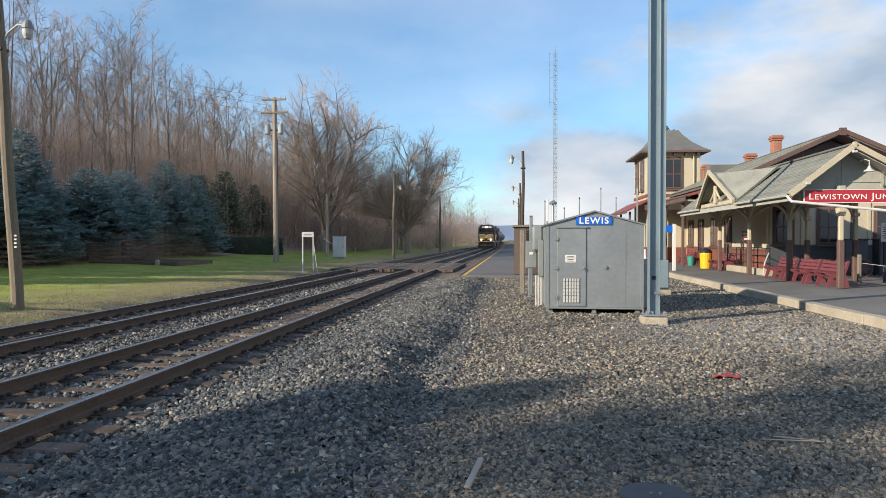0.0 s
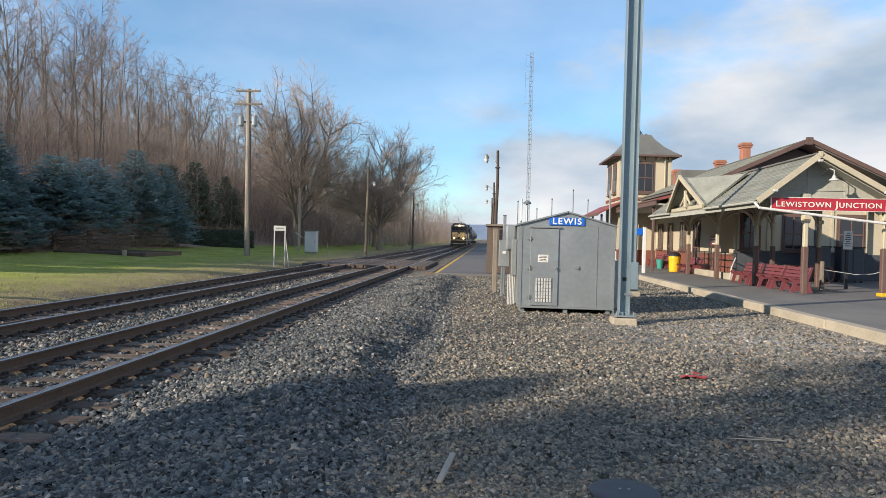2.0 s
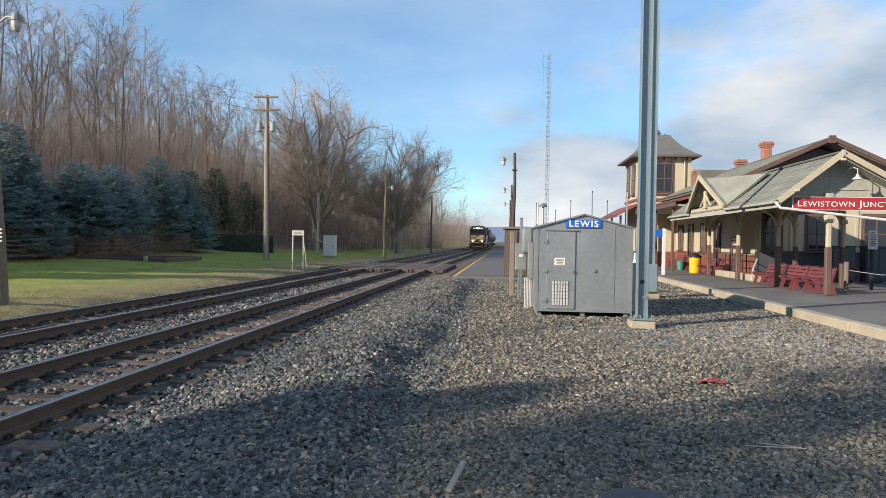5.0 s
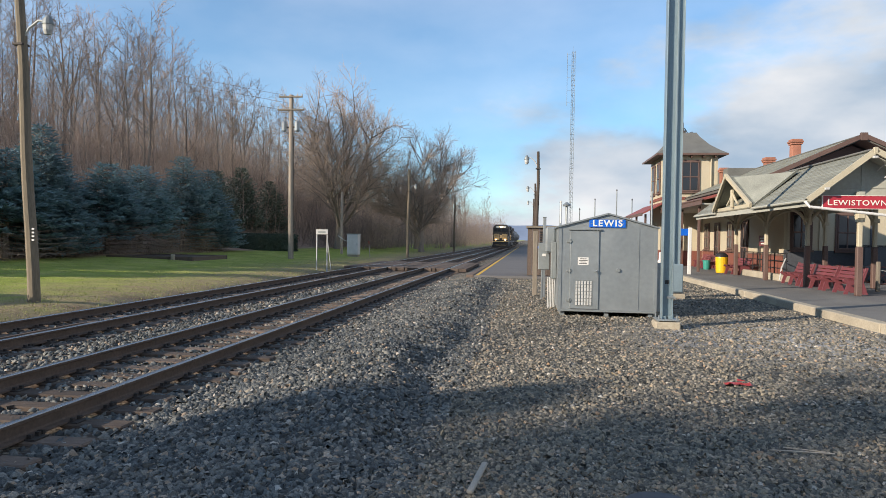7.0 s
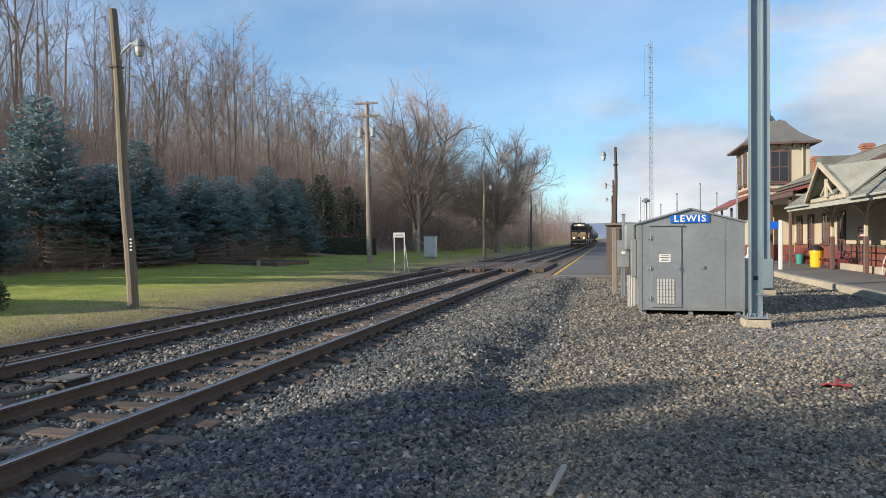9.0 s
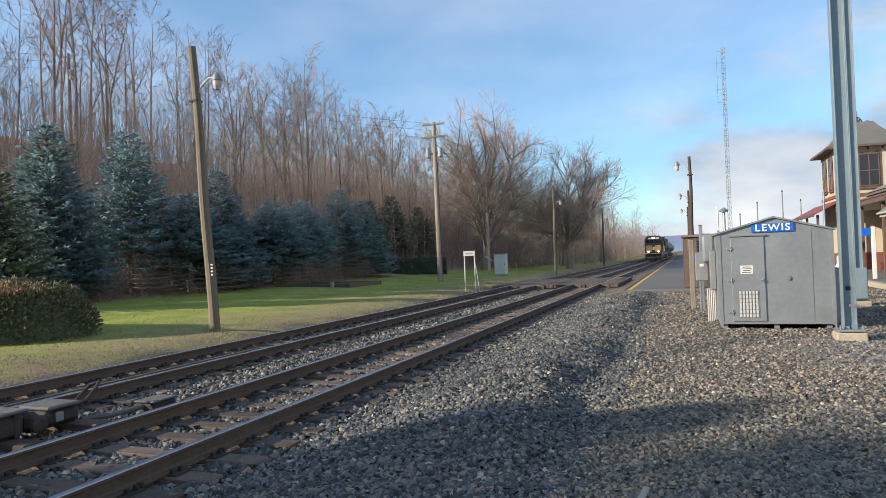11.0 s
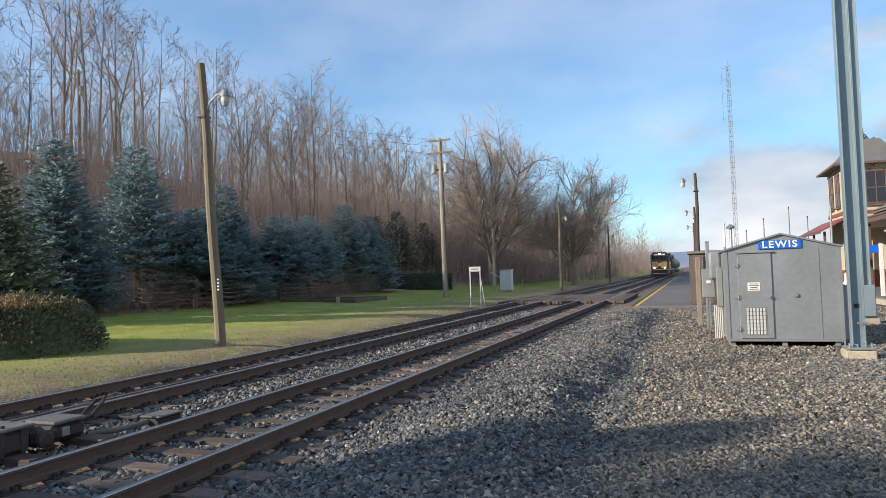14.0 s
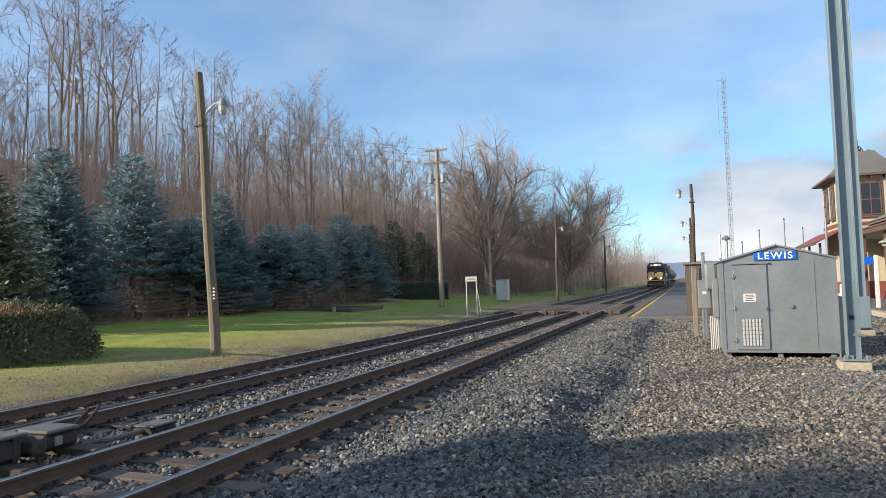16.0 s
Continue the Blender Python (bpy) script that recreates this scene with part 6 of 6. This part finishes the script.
core = bmesh.new()
bmesh.ops.create_icosphere(core, subdivisions=3, radius=1)
for v in core.verts:
    v.co = Vector((v.co.x * 1.75, v.co.y * 2.0, max(0.0, v.co.z * 1.15)))
bsh = leafy("clipped_shrub", "large clipped yew shrub with browned top", (-16.4, 12.3, 0.12), dome(2.1, 2.35, 1.42), 17000, "yew", 0.11, core=core, stems=90)
s = Soup()
tp = dome_top(1.9, 2.1, 1.38)
r9 = random.Random(4)
for i in range(6000):
    p, nr = tp(r9)
    d = (nr + rv(r9, 0.9)).normalized()
    s.leaf(p, d, d.cross(rv(r9)).normalized(), 0.09, 0.02)
o = new("browned_top", s.mesh("browned_top", "litter"))
o.parent = bsh


def block(w, d, h):
    def f(rnd):
        k = rnd.random()
        if k < 0.4:
            return Vector((rnd.uniform(-w, w), -d, rnd.uniform(0, h))), Vector((0, -1, 0.2))
        if k < 0.8:
            return Vector((rnd.uniform(-w, w), rnd.uniform(-d, d), h + rnd.uniform(-0.05, 0.04))), Vector((0, 0, 1))
        return Vector((rnd.choice((-w, w)), rnd.uniform(-d, d), rnd.uniform(0, h))), Vector((1, 0, 0.3))
    return f


leafy("hedge", "long dark clipped hedge below the trees", (-24.0, 58.5, 0.38), block(2.9, 0.8, 1.45), 6000, "hedge", 0.16, "hedge", core=B(-2.85, 2.85, -0.76, 0.76, -0.1, 1.42))

# ---- brush, grass, leaf litter ----
s = Soup()
r5 = random.Random(5)
for i in range(3000):
    y = r5.uniform(14, 112)
    x = -23.6 - abs(r5.gauss(0, 7.5)) - (2.5 if y > 50 else 0)
    if y > 75:
        x = -19 - abs(r5.gauss(0, 8))
    h = r5.uniform(0.3, 2.2) * (1.0 if r5.random() < 0.8 else 1.6)
    p = Vector((x, y, gz(x, y) - 0.05))
    d = (Vector((0, 0, 1)) + rv(r5, 0.95)).normalized()
    pts = limb_path(r5, p, d, h, 3, 0.3, -0.08)
    s.tube(pts, [0.016, 0.012, 0.009, 0.004], 3)
    for k in range(2):
        q = pts[r5.randint(1, 3)]
        s.tube(limb_path(r5, q, side_dir(r5, d, 0.8), h * 0.35, 2, 0.2, 0.0), [0.009, 0.006, 0.003], 3)
tagged(new("undergrowth", s.mesh("undergrowth", "dead_stem")), "tangled brown dead brush along the wood's edge", "undergrowth", kind="stuff")

s = Soup()
for i in range(5200):
    x = -28 - 29 * r5.random() ** 1.1
    y = r5.uniform(max(18, 0.62 * -x - 6), 130)
    h = r5.uniform(2.5, 9.0) * (1.0 if x > -47 else 0.85)
    pts = limb_path(r5, Vector((x, y, gz(x, y) - 0.1)), Vector((0, 0, 1)) + rv(r5, 0.25), h, 3, 0.12, 0.05)
    s.tube(pts, [0.026, 0.02, 0.013, 0.005], 3)
    for k in range(7):
        j = r5.randint(1, 3)
        s.tube(limb_path(r5, pts[j], side_dir(r5, Vector((0, 0, 1)), 0.6), h * 0.28, 1, 0.2, 0.1), [0.010, 0.004], 3)
tagged(new("saplings", s.mesh("saplings", "brush")), "dense thin saplings covering the wooded slope", "saplings", kind="stuff")
s = Soup()
for i in range(2100):
    y = 84 + 260 * r5.random() ** 1.5
    x = (-19 if y < 104 else -13.5) - 45 * r5.random() ** 1.6
    h = r5.uniform(3.0, 10.5)
    pts = limb_path(r5, Vector((x, y, gz(x, y) - 0.1)), Vector((0, 0, 1)) + rv(r5, 0.35), h, 3, 0.2, 0.05)
    s.tube(pts, [0.04, 0.03, 0.018, 0.007], 3)
    for k in range(11):
        j = r5.randint(1, 3)
        s.tube(limb_path(r5, pts[j].lerp(pts[j - 1], r5.random()), side_dir(r5, Vector((0, 0, 1)), 1.0), h * 0.33, 1, 0.3, 0.1), [0.016, 0.006], 3)
tagged(new("thicket", s.mesh("thicket", "thicket")), "tangled grey-brown thicket along the distant line", "thicket", kind="stuff")

s = Soup()
for i in range(15000):
    x, y = -10.6 - 13.2 * r5.random() ** 1.5, 6 + 42 * r5.random() ** 1.3
    if y < 0.6 * -x - 8:
        continue
    h = r5.uniform(0.02, 0.05)
    p = Vector((x, y, gz(x, y)))
    for k in range(2):
        d = (Vector((0, 0, 1)) + rv(r5, 0.8)).normalized()
        s.leaf(p + rv(r5, 0.03), d, d.cross(rv(r5)).normalized(), h * 1.4, 0.006)
tagged(new("grass", s.mesh("grass", "grass_blade")), "short worn winter lawn grass", "grass", kind="stuff")
s = Soup()
for i in range(3200):
    x, y = -10.0 - abs(r5.gauss(0, 1.0)) if r5.random() < 0.6 else r5.uniform(-24, -11), 5 + 45 * r5.random() ** 1.4
    p = Vector((x, y, gz(x, y) + 0.012))
    d = Vector((r5.uniform(-1, 1), r5.uniform(-1, 1), r5.uniform(-0.15, 0.3))).normalized()
    s.leaf(p, d, d.cross(Vector((r5.uniform(-0.4, 0.4), r5.uniform(-0.4, 0.4), 1))).normalized(), r5.uniform(0.025, 0.05), 0.014)
tagged(new("fallen_leaves", s.mesh("fallen_leaves", "litter")), "scattered brown fallen leaves on the lawn edge", "leaves", kind="stuff")

# ---- crushed stone ----
def stone_field(name, label, count, place, seed, mat="stone"):
    """One mesh of many small angular stones; place(rng, n) gives centres and sizes."""
    rng = np.random.default_rng(seed)
    base = np.array([(-1, -0.8, -0.7), (1, -0.8, -0.7), (1, 0.8, -0.7), (-1, 0.8, -0.7), (-0.55, -0.35, 0.6), (0.5, -0.4, 0.75), (0.1, 0.5, 0.65)])
    tri = np.array([(0, 1, 5), (0, 5, 4), (1, 2, 5), (2, 6, 5), (2, 3, 6), (3, 4, 6), (3, 0, 4), (4, 5, 6)])
    c, size = place(rng, count)
    n = len(c)
    shape = base[None] * (1 + rng.uniform(-0.4, 0.35, (n, len(base), 3)))
    shape = shape * (size[:, None, None] * np.stack([rng.uniform(0.85, 1.3, n), rng.uniform(0.75, 1.15, n), rng.uniform(0.6, 1.0, n)], 1)[:, None, :])
    q = rng.normal(size=(n, 4)) * np.array([1.0, 0.22, 0.22, 1.0])
    q /= np.linalg.norm(q, axis=1, keepdims=True)
    w, x, y, z = q.T
    rot = np.stack([1 - 2 * (y * y + z * z), 2 * (x * y - z * w), 2 * (x * z + y * w), 2 * (x * y + z * w), 1 - 2 * (x * x + z * z), 2 * (y * z - x * w), 2 * (x * z - y * w), 2 * (y * z + x * w), 1 - 2 * (x * x + y * y)], 1).reshape(n, 3, 3)
    v = np.einsum("nij,nkj->nki", rot, shape) + c[:, None, :]
    f = tri[None] + (np.arange(n) * len(base))[:, None, None]
    me = bpy.data.meshes.new(name)
    nv, nf = n * len(base), n * len(tri)
    me.vertices.add(nv)
    me.vertices.foreach_set("co", v.astype(np.float32).ravel())
    me.loops.add(nf * 3)
    me.loops.foreach_set("vertex_index", f.astype(np.int32).ravel())
    me.polygons.add(nf)
    me.polygons.foreach_set("loop_start", np.arange(0, nf * 3, 3, dtype=np.int32))
    me.update(calc_edges=True)
    me.materials.append(M[mat])
    return tagged(new(name, me), label, "stones", kind="stuff")


def on_ground(x, y, size, sink=0.1):
    return np.stack([x, y, np.array([gz(a, b) for a, b in zip(x, y)]) + size * sink], 1)


def near_ballast(rng, n):
    y = 2.9 + rng.random(n) * 1.2 + 25.5 * rng.random(n) ** 2.0
    x = rng.uniform(-3.75, -0.75, n)
    s = rng.uniform(0.014, 0.031, n) * (0.9 + 0.25 * rng.random(n))
    return on_ground(x, y, s, 0.35), s


def near_gravel(rng, n):
    y = 3.9 + rng.random(n) * 0.8 + 26.0 * rng.random(n) ** 1.9
    x = -1.05 + (1.2 + 0.70 * y) * rng.random(n)
    s = rng.uniform(0.011, 0.023, n) * (1 + y / 45)
    keep = x < 7.1
    x, y, s = x[keep], y[keep], s[keep]
    return on_ground(x, y, s, 0.3), s


def track_ballast(rng, n):
    y = 2.0 + 30 * rng.random(n) ** 1.9
    x = rng.uniform(-10.2, -3.4, n)
    s = rng.uniform(0.020, 0.040, n)
    keep = np.ones(n, bool)
    for r in (-4.40, -5.90, -7.95, -9.45):
        keep &= np.abs(x - r) > 0.13
    x, y, s = x[keep], y[keep], s[keep]
    return on_ground(x, y, s, 0.55), s


stone_field("ballast_stones", "coarse blue-grey crushed stone ballast heaped beside the line", 46000, near_ballast, 1)
stone_field("gravel_stones", "loose grey crushed stone over the yard", 74000, near_gravel, 2, "gravel")
stone_field("track_stones", "dusty crushed stone between the rails", 30000, track_ballast, 3)

# ---- freight train coming down the near line ----
def wheelset(parent, y, r=0.5):
    for s in (-1, 1):
        w = part("wheel", T([(s * 0.72, y, r), (s * 0.80, y, r), (s * 0.80, y, r), (s * 0.86, y, r)], [r, r, r * 0.8, r * 0.75], 16), "iron", parent)
    return w


def locomotive(at, label):
    lo = thing("locomotive", label, "locomotive", at)
    part("underframe", B(-1.5, 1.5, 0.35, 21.5, 1.1, 1.45, bev=0.03), "loco_black", lo)
    part("pilot", prism(bmesh.new(), [(-1.45, 0.18), (1.45, 0.18), (1.5, 1.2), (-1.5, 1.2)], "y", 0.0, 0.35), "loco_black", lo, "black steel pilot")
    part("step_well", B(-1.5, -1.05, -0.05, 0.5, 0.25, 1.2, bev=0.02), "loco_black", lo)
    part("step_well", B(1.05, 1.5, -0.05, 0.5, 0.25, 1.2, bev=0.02), "loco_black", lo)
    part("coupler", B(-0.14, 0.14, -0.45, 0.0, 0.75, 1.0, bev=0.04), "iron", lo)
    part("anticlimber", B(-1.3, 1.3, -0.22, 0.36, 1.2, 1.42, bev=0.03), "loco_black", lo)
    nose = part("nose", prism(bmesh.new(), [(-1.25, 1.45), (1.25, 1.45), (1.25, 2.75), (0.95, 3.02), (-0.95, 3.02), (-1.25, 2.75)], "y", 0.36, 2.3), "loco_black", lo)
    for z in (1.62, 1.78, 1.94, 2.10, 2.26, 2.42, 2.58):
        part("gold_stripe", B(-1.24, -0.24, 0.345, 0.359, z, z + 0.10), "gold", nose)
        part("gold_stripe", B(0.24, 1.24, 0.345, 0.359, z, z + 0.10), "gold", nose)
    part("emblem", prism(bmesh.new(), [(-0.2, 1.9), (0.2, 1.95), (0.26, 2.4), (-0.1, 2.5)], "y", 0.345, 0.359), "gold", nose, "plain gold emblem")
    part("gold_band", B(-1.5, 1.5, -0.235, -0.221, 1.25, 1.36), "gold", lo)
    part("gold_band", B(-1.45, 1.45, -0.015, -0.002, 0.62, 0.70), "gold", lo)
    cab = part("cab", prism(bmesh.new(), [(-1.55, 1.45), (1.55, 1.45), (1.55, 3.75), (1.05, 4.42), (-1.05, 4.42), (-1.55, 3.75)], "y", 2.3, 4.9), "loco_black", lo)
    for a, b in ((-1.3, -0.72), (-0.66, -0.05), (0.05, 0.66), (0.72, 1.3)):
        part("windscreen", B(a, b, 2.27, 2.299, 3.12, 3.72, bev=0.01), "pane", cab)
    part("number_board", B(-0.9, -0.35, 2.26, 2.299, 3.85, 4.1), "white", cab)
    part("number_board", B(0.35, 0.9, 2.26, 2.299, 3.85, 4.1), "white", cab)
    for x in (-0.13, 0.13):
        part("headlight", T([(x, 2.3, 4.0), (x, 2.2, 4.0)], 0.12, 12), "headlight", cab, "lit headlight")
    for x in (-0.85, 0.85):
        part("ditch_light", T([(x, 0.34, 1.62), (x, 0.22, 1.62)], 0.12, 12), "headlight", lo, "lit ditch light")
    part("horn", T([(0.3, 3.4, 4.45), (0.3, 2.9, 4.55)], [0.03, 0.1], 8), "iron", cab)
    part("long_hood", prism(bmesh.new(), [(-0.95, 1.45), (0.95, 1.45), (0.95, 4.0), (0.6, 4.3), (-0.6, 4.3), (-0.95, 4.0)], "y", 4.9, 20.8), "loco_black", lo)
    part("radiator", prism(bmesh.new(), [(-0.95, 3.3), (0.95, 3.3), (1.5, 3.75), (1.5, 4.35), (-1.5, 4.35), (-1.5, 3.75)], "y", 14.0, 20.0), "loco_black", lo)
    part("exhaust", B(-0.35, 0.35, 9.5, 10.6, 4.305, 4.55, bev=0.03), "iron", lo)
    part("fuel_tank", B(-1.4, 1.4, 8.2, 13.6, 0.35, 1.08, bev=0.12), "loco_black", lo)
    for y0 in (1.6, 15.2):
        tk = part("truck_frame", B(-1.25, 1.25, y0, y0 + 4.4, 0.55, 0.95, bev=0.06), "iron", lo)
        for dy in (0.5, 2.2, 3.9):
            wheelset(tk, y0 + dy)
    for s in (-1, 1):
        part("handrail", T([(s * 1.45, 5.0, 2.5), (s * 1.45, 20.8, 2.5)], 0.025, 5), "white", lo)
        part("front_handrail", T([(s * 1.42, -0.1, 0.6), (s * 1.42, -0.1, 2.35), (s * 1.3, 0.2, 2.4)], 0.025, 5), "white", lo)
        for k in range(6):
            part("stanchion", T([(s * 1.45, 5.0 + k * 3.1, 1.45), (s * 1.45, 5.0 + k * 3.1, 2.5)], 0.02, 5), "loco_black", lo)
    return lo


def tank_car(at):
    t = thing("tank_car", "sooty grey railway tank car in the train", "tank car", at, "tank cars")
    part("tank", T([(0, 0.6, 2.7), (0, 0.9, 2.7), (0, 16.1, 2.7), (0, 16.4, 2.7)], [1.0, 1.45, 1.45, 1.0], 20), "tank_grey", t)
    part("dome", T([(0, 8.5, 4.0), (0, 8.5, 4.45)], 0.5, 14), "tank_grey", t)
    part("sill", B(-0.4, 0.4, -0.2, 17.2, 0.95, 1.25), "iron", t)
    part("walkway", B(-0.9, 0.9, 7.4, 9.6, 4.1, 4.16), "galv_dull", t)
    for y0 in (1.3, 14.0):
        tk = part("truck_frame", B(-1.1, 1.1, y0, y0 + 2.2, 0.5, 0.8, bev=0.05), "iron", t)
        for dy in (0.3, 1.9):
            wheelset(tk, y0 + dy, 0.46)
    return t


TY = 122.0
lo1 = locomotive((-5.15, TY, RAIL_Z), "black freight locomotive with gold stripes and lit headlights")
copy_thing(lo1, pose(-5.15, TY + 22.6, RAIL_Z))
tc = tank_car((-5.15, TY + 45.3, RAIL_Z))
for k in range(1, 5):
    copy_thing(tc, pose(-5.15, TY + 45.3 + 18.2 * k, RAIL_Z))
